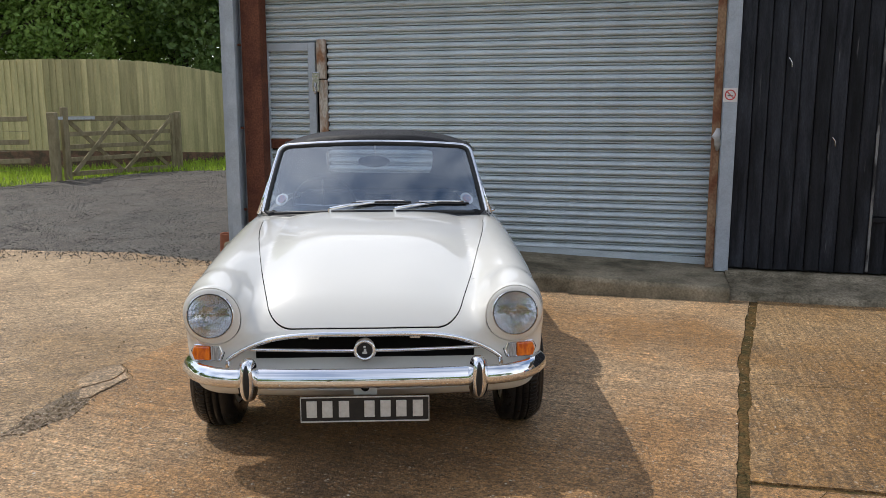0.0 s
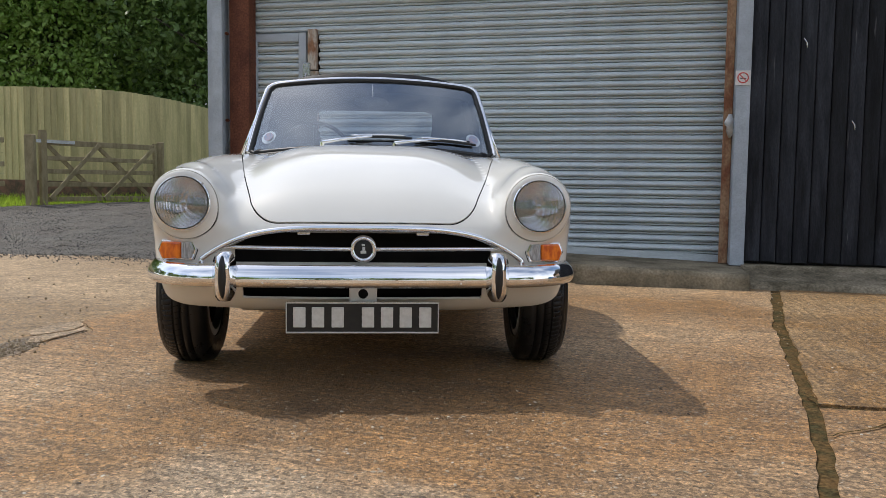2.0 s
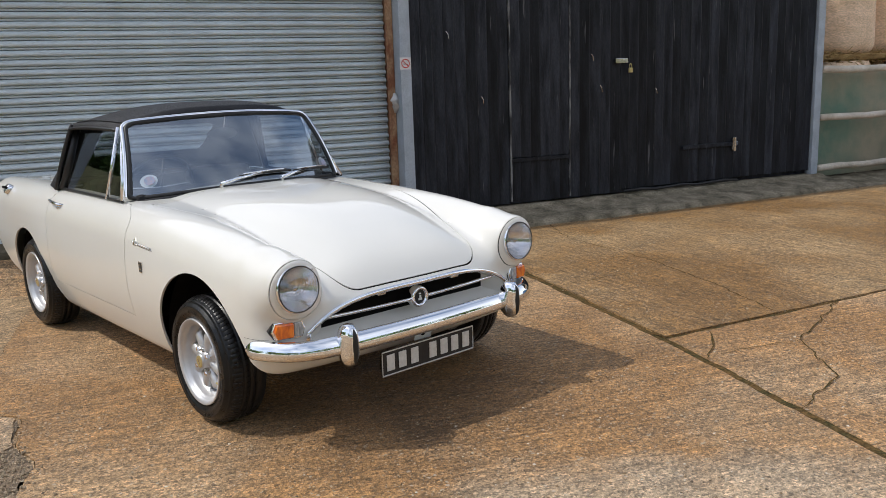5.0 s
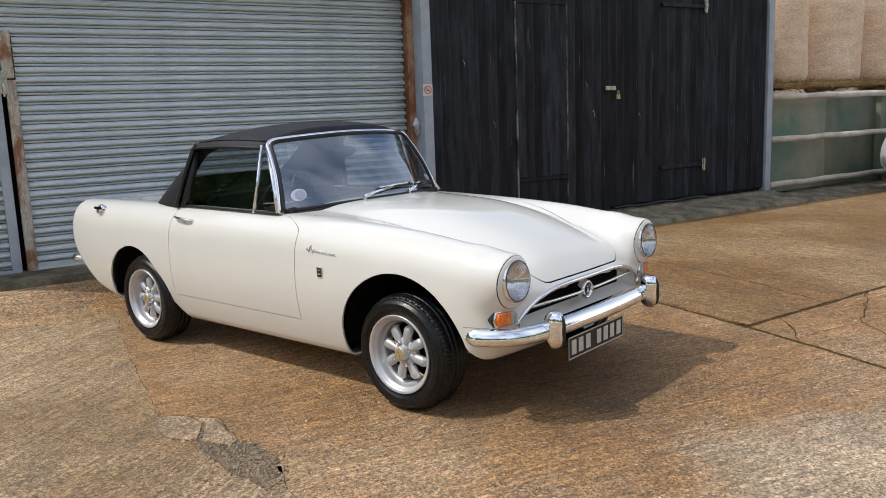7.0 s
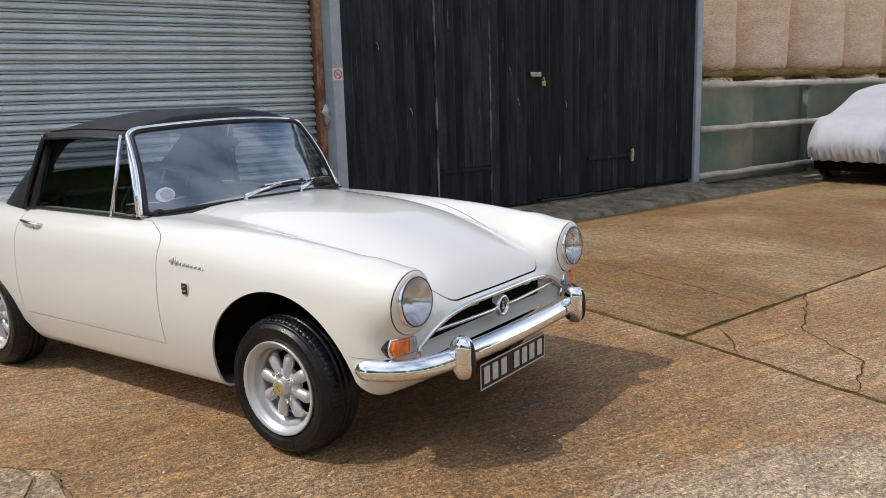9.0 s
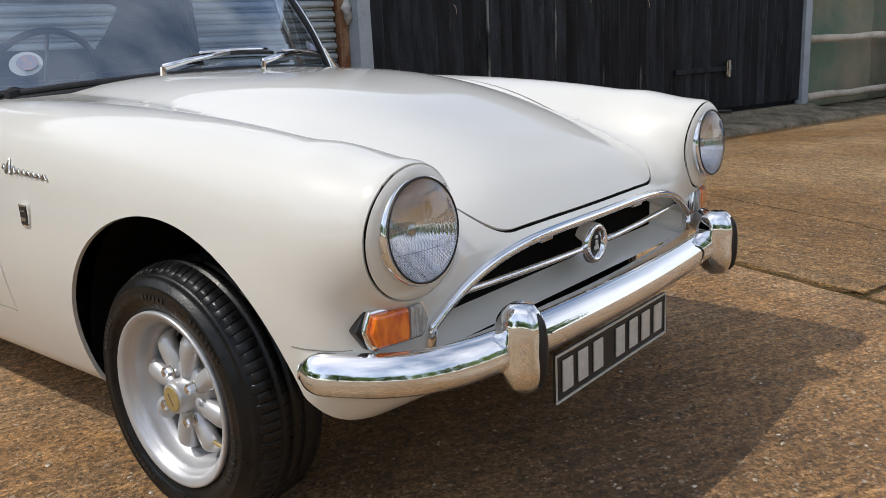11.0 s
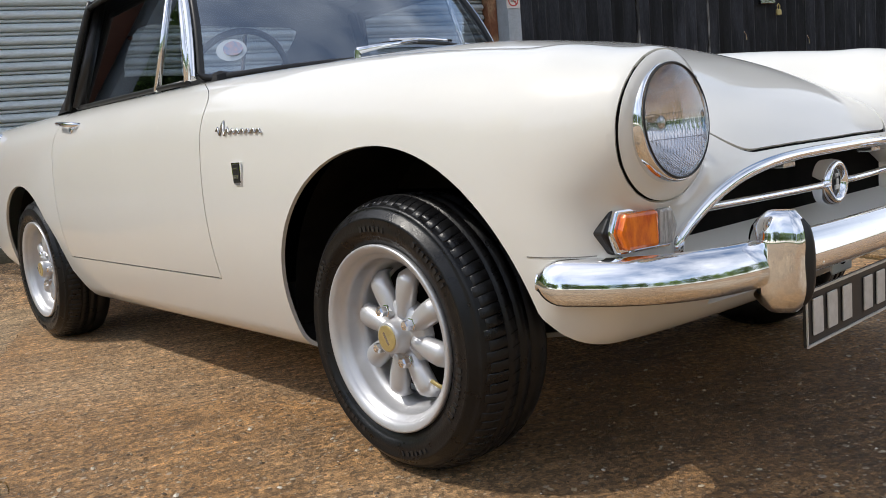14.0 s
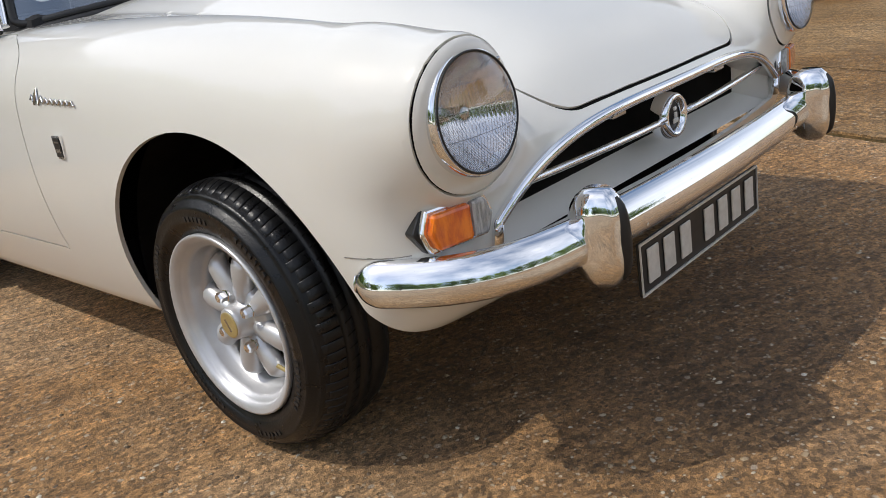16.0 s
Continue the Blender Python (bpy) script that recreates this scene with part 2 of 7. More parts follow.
nt.links.new(ribs.outputs["Fac"], both.inputs[0])
nt.links.new(grid_lines.outputs["Fac"], both.inputs[1])
rbump.inputs["Strength"].default_value, rbump.inputs["Distance"].default_value = 0.30, 0.001
nt.links.new(both.outputs[0], rbump.inputs["Height"])
nt.links.new(rbump.outputs[0], nt.nodes["Principled BSDF"].inputs["Normal"])

# bare scuffs where the tar has worn off the boards
nt = BLACK_BOARD.node_tree
tcn, mpn, scuff, keep, worn = (nt.nodes.new("ShaderNode" + k) for k in ("TexCoord", "Mapping", "TexNoise", "MapRange", "MixRGB"))
mpn.inputs["Scale"].default_value = (30, 30, 2.2)
scuff.inputs["Scale"].default_value, scuff.inputs["Detail"].default_value = 1.0, 6
keep.inputs["From Min"].default_value, keep.inputs["From Max"].default_value, keep.inputs["To Max"].default_value = 0.67, 0.74, 0.75
worn.inputs["Color2"].default_value = (0.13, 0.13, 0.135, 1)
bs = nt.nodes["Principled BSDF"]
nt.links.new(tcn.outputs["Object"], mpn.inputs["Vector"])
nt.links.new(mpn.outputs[0], scuff.inputs["Vector"])
nt.links.new(scuff.outputs["Fac"], keep.inputs["Value"])
nt.links.new(keep.outputs[0], worn.inputs["Fac"])
nt.links.new(bs.inputs["Base Color"].links[0].from_socket, worn.inputs["Color1"])
nt.links.new(worn.outputs[0], bs.inputs["Base Color"])


# ---- mesh helpers ----
def mesh_object(name, bm, mat, parent=None, label="", smooth=False):
    me = bpy.data.meshes.new(name)
    bm.normal_update()
    bm.to_mesh(me)
    bm.free()
    if smooth:
        me.polygons.foreach_set("use_smooth", [True] * len(me.polygons))
    for one in (mat if isinstance(mat, (list, tuple)) else [mat]):
        me.materials.append(one)
    ob = new(name, me)
    if parent:
        ob.parent = parent
    if label:
        ob["label"] = label
    return ob


def part(name, bm, mat, parent, label="", smooth=False):
    return mesh_object(name, bm, mat, parent, label, smooth)


def thing(name, label, category, matrix=None, group="", kind=""):
    ob = new(name)
    ob.empty_display_size = 0.2
    if matrix is not None:
        ob.matrix_world = matrix
    return tagged(ob, label, category, group, kind)


def box(bm, x0, x1, y0, y1, z0, z1, bevel=0.0, matrix=None):
    m = Matrix.LocRotScale(((x0 + x1) / 2, (y0 + y1) / 2, (z0 + z1) / 2), None, (abs(x1 - x0), abs(y1 - y0), abs(z1 - z0)))
    vs = bmesh.ops.create_cube(bm, size=1.0, matrix=(matrix or Matrix()) @ m)["verts"]
    if bevel:
        es = list({e for v in vs for e in v.link_edges})
        bmesh.ops.bevel(bm, geom=es, offset=bevel, segments=2, profile=0.5, affect="EDGES")
    return bm


def boxed(*a, **k):
    return box(bmesh.new(), *a, **k)


def bar(bm, a, b, wide, deep, up=(0, 0, 1), bevel=0.0):
    """A square-cut timber or strip from a to b."""
    a, b = Vector(a), Vector(b)
    along = (b - a).normalized()
    side = along.cross(Vector(up)).normalized()
    top = side.cross(along)
    m = Matrix((along, side, top)).transposed().to_4x4()
    m.translation = (a + b) / 2
    return box(bm, -(b - a).length / 2, (b - a).length / 2, -wide / 2, wide / 2, -deep / 2, deep / 2, bevel, m)


def tube(bm, pts, radius, sides=10, closed=False, caps=True, flat=1.0, up=(0, 0, 1)):
    """A swept round bar through points; radius may be one number or one for each point."""
    pts = [Vector(p) for p in pts]
    n = len(pts)
    rings = []
    for i, p in enumerate(pts):
        a, b = pts[(i - 1) % n] if closed or i else p, pts[(i + 1) % n] if closed or i < n - 1 else p
        t = (b - a).normalized()
        u = Vector(up) - t * t.dot(Vector(up))
        u = (Vector((1, 0, 0)) - t * t.x if u.length < 1e-3 else u).normalized()
        s = t.cross(u)
        r = radius[i] if isinstance(radius, (list, tuple)) else radius
        rings.append([bm.verts.new(p + (s * math.cos(q) + u * math.sin(q) * flat) * r) for q in [2 * math.pi * k / sides for k in range(sides)]])
    for i in range(n if closed else n - 1):
        r0, r1 = rings[i], rings[(i + 1) % n]
        for k in range(sides):
            bm.faces.new((r0[k], r0[(k + 1) % sides], r1[(k + 1) % sides], r1[k]))
    if caps and not closed:
        bm.faces.new(rings[0][::-1])
        bm.faces.new(rings[-1])
    return bm


def lathe(bm, profile, axis_matrix, seg=48, close=False):
    """Turn (radius, height) pairs about the local z axis."""
    rings = []
    for r, h in profile:
        if r < 1e-6:
            rings.append([bm.verts.new(axis_matrix @ Vector((0, 0, h)))])
        else:
            rings.append([bm.verts.new(axis_matrix @ Vector((r * math.cos(2 * math.pi * k / seg), r * math.sin(2 * math.pi * k / seg), h))) for k in range(seg)])
    for a, b in zip(rings, rings[1:]):
        for k in range(seg):
            j = (k + 1) % seg
            q = [a[0], b[k], b[j]] if len(a) == 1 else [a[k], b[0], a[j]] if len(b) == 1 else [a[k], b[k], b[j], a[j]]
            bm.faces.new(q)
    return bm


def recalc(bm):
    bmesh.ops.recalc_face_normals(bm, faces=bm.faces)
    return bm


# ---- ground: concrete yard, loose drive, grass bank ----
BW = pose(2.822, 2.906, 0, 0, 0, -17)      # the barn front: x along it, y into it


def concrete_material(name, dry, wet, wet_bias, along, stone=0.5, drying=None, damp=None):
    """Old brushed concrete: pale stones in the matrix, brushed ridges, and brown damp patches."""
    m = bpy.data.materials.new(name)
    m.use_nodes = True
    nt = m.node_tree
    N, L = nt.nodes.new, nt.links.new
    b = nt.nodes["Principled BSDF"]
    b.inputs["Specular IOR Level"].default_value = 0.46
    geo = N("ShaderNodeNewGeometry")
    pos = geo.outputs["Position"]

    def noise_at(scale, detail=5, rough=0.6, vec=pos):
        n = N("ShaderNodeTexNoise")
        n.inputs["Scale"].default_value, n.inputs["Detail"].default_value, n.inputs["Roughness"].default_value = scale, detail, rough
        L(vec, n.inputs["Vector"])
        return n.outputs["Fac"]

    def ramp(v, a, c, lo=0.0, hi=1.0):
        r = N("ShaderNodeMapRange")
        r.inputs["From Min"].default_value, r.inputs["From Max"].default_value = a, c
        r.inputs["To Min"].default_value, r.inputs["To Max"].default_value = lo, hi
        L(v, r.inputs["Value"])
        return r.outputs[0]

    def mix(f, c1, c2, kind="MIX"):
        x = N("ShaderNodeMixRGB")
        x.blend_type = kind
        for sock, val in (("Fac", f), ("Color1", c1), ("Color2", c2)):
            if isinstance(val, (int, float)):
                x.inputs[sock].default_value = val if sock == "Fac" else (val, val, val, 1)
            elif isinstance(val, tuple):
                x.inputs[sock].default_value = (*val, 1)
            else:
                L(val, x.inputs[sock])
        return x.outputs[0]

    broad = noise_at(0.55, 4, 0.55)
    mid = noise_at(3.1, 6, 0.65)
    add = N("ShaderNodeMath")
    add.operation = "MULTIPLY_ADD"
    add.inputs[1].default_value = 0.35
    L(mid, add.inputs[0])
    L(broad, add.inputs[2])
    wetness = ramp(add.outputs[0], 0.58 - wet_bias, 0.80 - wet_bias)
    colour = mix(wetness, dry, wet)
    if drying:
        # a patch that has dried pale, with a ragged edge
        far = N("ShaderNodeVectorMath")
        far.operation = "DISTANCE"
        far.inputs[1].default_value = drying[:3]
        L(pos, far.inputs[0])
        edge = N("ShaderNodeMath")
        edge.operation = "MULTIPLY_ADD"
        edge.inputs[1].default_value = 1.6
        L(noise_at(1.6, 5, 0.6), edge.inputs[0])
        L(far.outputs["Value"], edge.inputs[2])
        pale = ramp(edge.outputs[0], drying[3] + 0.90, drying[3] + 0.45)
        colour = mix(pale, colour, (0.430, 0.318, 0.205))
    soaked_shade = None
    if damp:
        # a soaked patch not dried yet, ragged-edged, darker to add shade under the nose
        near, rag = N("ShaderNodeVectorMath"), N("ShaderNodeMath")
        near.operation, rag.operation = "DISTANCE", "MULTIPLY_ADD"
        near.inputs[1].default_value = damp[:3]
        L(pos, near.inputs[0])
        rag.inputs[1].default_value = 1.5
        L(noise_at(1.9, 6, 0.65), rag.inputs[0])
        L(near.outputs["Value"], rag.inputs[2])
        soaked_shade = ramp(rag.outputs[0], damp[3] + 1.0, damp[3] + 0.45)
        colour = mix(soaked_shade, colour, (0.190, 0.108, 0.048))
    colour = mix(0.6, colour, ramp(mid, 0.3, 0.7, 0.55, 1.40), "MULTIPLY")
    blotch = noise_at(14, 5, 0.7)
    colour = mix(0.6, colour, ramp(blotch, 0.32, 0.68, 0.55, 1.45), "MULTIPLY")
    speck = noise_at(46, 4, 0.75)
    colour = mix(0.7, colour, ramp(speck, 0.38, 0.62, 0.50, 1.52), "MULTIPLY")
    # aggregate: every cell its own tone
    cells = N("ShaderNodeTexVoronoi")
    cells.inputs["Scale"].default_value = 118
    L(pos, cells.inputs["Vector"])
    tone = N("ShaderNodeSeparateColor")
    L(cells.outputs["Color"], tone.inputs[0])
    colour = mix(1.0, colour, ramp(tone.outputs[0], 0.0, 1.0, 0.48, 1.54), "MULTIPLY")
    grain = noise_at(240, 3, 0.7)
    colour = mix(0.8, colour, ramp(grain, 0.3, 0.7, 0.45, 1.6), "MULTIPLY")

    def pebbles(scale, least, tint, amount):
        nonlocal colour
        vor = N("ShaderNodeTexVoronoi")
        vor.inputs["Scale"].default_value = scale
        warp = N("ShaderNodeVectorMath")
        warp.operation = "MULTIPLY_ADD"
        wn2 = N("ShaderNodeTexNoise")
        wn2.inputs["Scale"].default_value = scale * 0.8
        L(pos, wn2.inputs["Vector"])
        L(wn2.outputs["Color"], warp.inputs[0])
        warp.inputs[1].default_value = (0.6 / scale,) * 3
        L(pos, warp.inputs[2])
        L(warp.outputs[0], vor.inputs["Vector"])
        sep = N("ShaderNodeSeparateColor")
        L(vor.outputs["Color"], sep.inputs[0])
        one, two = N("ShaderNodeMath"), N("ShaderNodeMath")
        one.operation = two.operation = "MULTIPLY"
        L(ramp(sep.outputs[1], least, least + 0.03), one.inputs[0])
        L(ramp(vor.outputs["Distance"], 0.36, 0.26), one.inputs[1])
        L(one.outputs[0], two.inputs[0])
        two.inputs[1].default_value = amount
        colour = mix(two.outputs[0], colour, tint)

    pebbles(88, 0.82, (0.56, 0.47, 0.35), stone * 0.8)
    pebbles(44, 0.94, (0.54, 0.46, 0.36), stone * 0.8)
    pebbles(80, 0.93, (0.05, 0.036, 0.022), 0.6)
    gloss = ramp(wetness, 0.0, 1.0, 0.75, 0.46)
    if soaked_shade:
        gloss = mix(soaked_shade, gloss, 0.34)
    L(gloss, b.inputs["Roughness"])
    # brushed ridges across the slab
    mp = N("ShaderNodeMapping")
    mp.inputs["Rotation"].default_value = (0, 0, along)
    L(pos, mp.inputs["Vector"])
    brush = N("ShaderNodeMapping")
    brush.inputs["Scale"].default_value = (46, 2.2, 1)
    L(mp.outputs[0], brush.inputs["Vector"])
    ridge = noise_at(1.0, 3, 0.55, brush.outputs[0])
    colour = mix(1.0, colour, ramp(ridge, 0.34, 0.66, 0.72, 1.24), "MULTIPLY")
    L(colour, b.inputs["Base Color"])
    h = N("ShaderNodeMath")
    h.operation = "MULTIPLY_ADD"
    h.inputs[1].default_value = 0.9
    L(ridge, h.inputs[0])
    L(noise_at(115, 5, 0.78), h.inputs[2])
    bp = N("ShaderNodeBump")
    bp.inputs["Strength"].default_value, bp.inputs["Distance"].default_value = 0.85, 0.009
    L(h.outputs[0], bp.inputs["Height"])
    L(bp.outputs[0], b.inputs["Normal"])
    return m


# last tuple: damp patch under the nose, its colour also standing in for shade
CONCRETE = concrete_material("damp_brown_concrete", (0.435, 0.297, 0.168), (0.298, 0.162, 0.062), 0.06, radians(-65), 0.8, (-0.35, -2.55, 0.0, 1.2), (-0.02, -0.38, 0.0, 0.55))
CONCRETE_OLD = concrete_material("grey_worn_concrete", (0.395, 0.278, 0.162), (0.265, 0.166, 0.078), 0.0, radians(65), 0.7)
CONCRETE_OCHRE = concrete_material("ochre_damp_concrete", (0.325, 0.214, 0.104), (0.222, 0.120, 0.040), 0.04, radians(15), 0.7)
CONCRETE_PALE = concrete_material("pale_broken_concrete", (0.48, 0.345, 0.215), (0.36, 0.25, 0.15), 0.0, radians(65), 0.8)
GRAVEL = concrete_material("grey_loose_gravel", (0.078, 0.065, 0.052), (0.040, 0.034, 0.028), 0.0, 0.3, 0.7)
JOINT = material("dark_mossy_joint", (0.125, 0.075, 0.030), 0.95, second=(0.055, 0.046, 0.020), scale=14, contrast=(0.4, 0.6), fine=0.5, fine_scale=90, bump=1.0, bump_scale=50, spec=0.08)
EARTH = material("earth_and_rough_grass", (0.14, 0.16, 0.05), 0.95, second=(0.10, 0.13, 0.03), scale=1.5, fine=0.4, fine_scale=14, bump=0.6)


def wander(a, b, step, amount, seed):
    """Points from a to b whose line wavers a little."""
    a, b = Vector(a), Vector(b)
    n = max(2, int((b - a).length / step))
    side = Vector((-(b - a).y, (b - a).x)).normalized()
    return [a.lerp(b, i / n) + side * amount * (noise.noise((i * 0.37, seed, 0.5)) + 0.5 * noise.noise((i * 1.3, seed, 7.5))) * (0 < i < n) for i in range(n + 1)]


def sheet(name, outline, z, mat, parent=None, thick=0.03, label=""):
    bm = bmesh.new()
    f = bm.faces.new([bm.verts.new((p[0], p[1], z)) for p in outline])
    ext = bmesh.ops.extrude_face_region(bm, geom=[f])
    bmesh.ops.translate(bm, vec=(0, 0, -thick), verts=[v for v in ext["geom"] if isinstance(v, bmesh.types.BMVert)])
    bmesh.ops.triangulate(bm, faces=[q for q in bm.faces if len(q.verts) > 4])
    recalc(bm)
    return mesh_object(name, bm, mat, parent, label)


def rise(x, y):
    """The drive climbs gently to the gate, the grass beyond it to the fence."""
    k = max(0.0, min(y, 9.4) - 4.3)
    z = 0.077 * k * k / (k + 0.8) + 0.03 * max(0.0, y - 9.4)
    return min(z, 1.3) * min(1.0, max(0.0, (0.6 - x) / 1.6))


bm = bmesh.new()
R1 = [-900, -300, -120, -60, -40] + list(range(-30, -14)) + [-14 + 0.5 * k for k in range(32)] + list(range(2, 31)) + [40, 60, 120, 300, 900]
R2 = [-900, -300, -120, -60, -40] + list(range(-30, 3)) + [3 + 0.5 * k for k in range(30)] + list(range(18, 31)) + [40, 60, 120, 300, 900]
grid = [[bm.verts.new((gx, gy, rise(gx, gy) - 0.035)) for gy in R2] for gx in R1]
for i in range(len(R1) - 1):
    for j in range(len(R2) - 1):
        bm.faces.new((grid[i][j], grid[i + 1][j], grid[i + 1][j + 1], grid[i][j + 1]))
tagged(mesh_object("ground", bm, EARTH, smooth=True), "rough earth and grass ground round the yard", "ground", kind="structure")

JX, JY = 0.420, 0.907          # the way of the long joints
UX, UY = 0.966, -0.259         # the way of the cross joints
A0, L0 = Vector((1.511, -0.775)), Vector((-1.40, 0.95))


def on(o, k, q=0.0):
    return (o.x + JX * k + UX * q, o.y + JY * k + UY * q)


yard = tagged(sheet("yard_base", [(-30, -30), (30, -30), (30, 3.5), (-30, 3.5)], -0.0065, JOINT, thick=0.02), "dark mossy bed that shows in the joints of the concrete yard", "ground", kind="structure")
broken = [on(L0, -22), (-2.06, -1.15), (-1.64, -0.25), (-1.435, 0.11), (-1.44, 0.35), (-1.335, 0.665), (-1.48, 0.935), (-1.25, 1.47), (-0.79, 2.53), (-0.05, 3.95)]
edge_l = [p for k, (a, b) in enumerate(zip(broken, broken[1:])) for p in wander(a, b, 0.15 if k == 0 else 0.035, 0.03 if k in (0, 1, 2, 3, 4) else 0.016, 1.0 + k)[:-1]] + [Vector(broken[-1])]
edge_a_near = wander(on(A0, -0.01), on(A0, -22), 0.08, 0.016, 3)
edge_a_far = wander(on(A0, 3.6), on(A0, 0.0), 0.03, 0.008, 4)
main = edge_l + [on(A0, 3.6, -0.12)] + [(p[0] - 0.034 - 0.082 * min(1, max(0, p[1] + 0.775) / 1.6) + 0.014 * noise.noise((p[1] * 3.1, 2.0, 0.0)), p[1]) for p in edge_a_far[1:]] + [(p[0] - 0.034, p[1]) for p in edge_a_near]
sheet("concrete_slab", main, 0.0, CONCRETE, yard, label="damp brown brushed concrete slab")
far_b = wander(on(A0, 0.012, 0.018), on(A0, 0.012, 24), 0.07, 0.014, 5)
sheet("concrete_slab", [(p[0] + 0.016 - 0.062 * min(1, max(0, p[1] + 0.775) / 1.6) + 0.014 * noise.noise((p[1] * 2.7, 5.0, 0.0)), p[1]) for p in edge_a_far] + far_b + [on(A0, 3.6, 24)], 0.004, CONCRETE_OCHRE, yard, label="damp brown brushed concrete slab")
near_b = wander(on(A0, -0.012, 0.018), on(A0, -0.012, 24), 0.07, 0.014, 6)
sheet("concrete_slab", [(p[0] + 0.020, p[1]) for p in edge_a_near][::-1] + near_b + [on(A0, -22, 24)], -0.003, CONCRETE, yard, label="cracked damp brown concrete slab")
old = [on(L0, -22, -0.012)] + [(p[0] - 0.004, p[1]) for p in edge_l[1:-1]] + [(-0.062, 3.95)] + wander((-0.3, 4.6), (-14, 7.6), 0.3, 0.12, 8) + [(-26, 6), (-26, -24)]
sheet("concrete_slab", old, -0.003, CONCRETE_OLD, yard, label="worn grey concrete with exposed stones")


def crack(points, width, seed, z=0.0032):
    """A dark open crack that wanders through some places of the slab."""
    line = []
    for a, b in zip(points, points[1:]):
        line += wander(a, b, 0.035, 0.022, seed)[:-1]
    line.append(Vector(points[-1]))
    bm = bmesh.new()
    prev = None
    for k, p in enumerate(line):
        d = (line[min(k + 1, len(line) - 1)] - line[max(k - 1, 0)]).normalized()
        w = 0.62 * width * (0.55 + 0.9 * abs(noise.noise((k * 0.31, seed, 3.0)))) * min(1.0, 0.25 + k * 0.2, 0.25 + (len(line) - 1 - k) * 0.2)
        cur = [bm.verts.new((p.x - d.y * w, p.y + d.x * w, z)), bm.verts.new((p.x + d.y * w, p.y - d.x * w, z))]
        if prev:
            bm.faces.new((prev[0], prev[1], cur[1], cur[0]))
        prev = cur
    part("crack", bm, JOINT, yard, "dark crack in the concrete")


crack([(3.95, 2.2), (3.40, 1.45), (3.12, 0.45), (2.77, -0.30), (2.36, -1.0)], 0.008, 1, 0.0062)
crack([(3.01, -1.10), (2.33, -1.25), (1.96, -1.32), (1.72, -1.54), (1.55, -1.69), (1.06, -1.74)], 0.009, 2)
crack([(1.79, -0.88), (1.60, -1.02), (1.35, -1.12)], 0.010, 3)
crack([(1.45, -1.12), (1.68, -1.20), (1.96, -1.32)], 0.007, 4)
crack([(2.0, 0.39), (2.65, 0.25)], 0.006, 5, 0.0062)
crack([(1.56, -0.62), (1.52, -0.80)], 0.020, 6, 0.0068)
RUBBLE = concrete_material("dark_broken_rubble", (0.215, 0.150, 0.092), (0.14, 0.098, 0.058), 0.0, 0.4, 0.9)
ring = [(-1.355, 0.64), (-1.455, 0.35), (-1.445, 0.11), (-1.57, -0.12), (-1.68, -0.16), (-1.67, 0.10), (-1.64, 0.25), (-1.60, 0.42), (-1.52, 0.60)]
ragged = [q for a, b in zip(ring, ring[1:] + ring[:1]) for q in wander(a, b, 0.03, 0.02, a[0] * 9)[:-1]]
sheet("broken_patch", ragged, 0.0, RUBBLE, yard, 0.004, "dark rubble where the slab edge has broken away")
for n, piece in enumerate(([(-1.485, 0.905), (-1.42, 0.78), (-1.44, 0.64), (-1.56, 0.50), (-1.62, 0.64), (-1.56, 0.84)], [(-1.405, 0.76), (-1.36, 0.655), (-1.425, 0.46), (-1.455, 0.345), (-1.51, 0.32), (-1.545, 0.48), (-1.43, 0.62)])):
    edge = [q for a, b in zip(piece, piece[1:] + piece[:1]) for q in wander(a, b, 0.03, 0.010, n + 3.3)[:-1]]
    sheet("broken_piece", edge, 0.005, CONCRETE_PALE, yard, 0.012, "loose pale piece of concrete")
bm = bmesh.new()
r2 = random.Random(12)
for _ in range(420):
    k = r2.random()
    gx, gy = -1.47 - 0.13 * k + r2.gauss(0, 0.05), 0.42 - 0.5 * k + r2.gauss(0, 0.08)
    if r2.random() < 0.25:
        gx, gy = r2.uniform(-3.5, -1.3), r2.uniform(-1.5, 3.2)
    s = r2.uniform(0.003, 0.011)
    m = Matrix.LocRotScale((gx, gy, s * 0.35), Euler((r2.random() * 3, r2.random() * 3, r2.random() * 3)), (s, s * 0.8, s * 0.6))
    v = [bm.verts.new(m @ Vector(c)) for c in ((1, 0, 0), (-1, 0, 0), (0, 1, 0), (0, -1, 0), (0, 0, 1), (0, 0, -1))]
    for a, b, c in ((0, 2, 4), (2, 1, 4), (1, 3, 4), (3, 0, 4), (2, 0, 5), (1, 2, 5), (3, 1, 5), (0, 3, 5)):
        bm.faces.new((v[a], v[b], v[c]))
CHIP = material("pale_chippings", (0.25, 0.19, 0.125), 0.9, second=(0.38, 0.30, 0.20), scale=30, contrast=(0.4, 0.6))
tagged(mesh_object("chippings", bm, CHIP), "loose chippings round the broken slab edge", "gravel", kind="stuff")


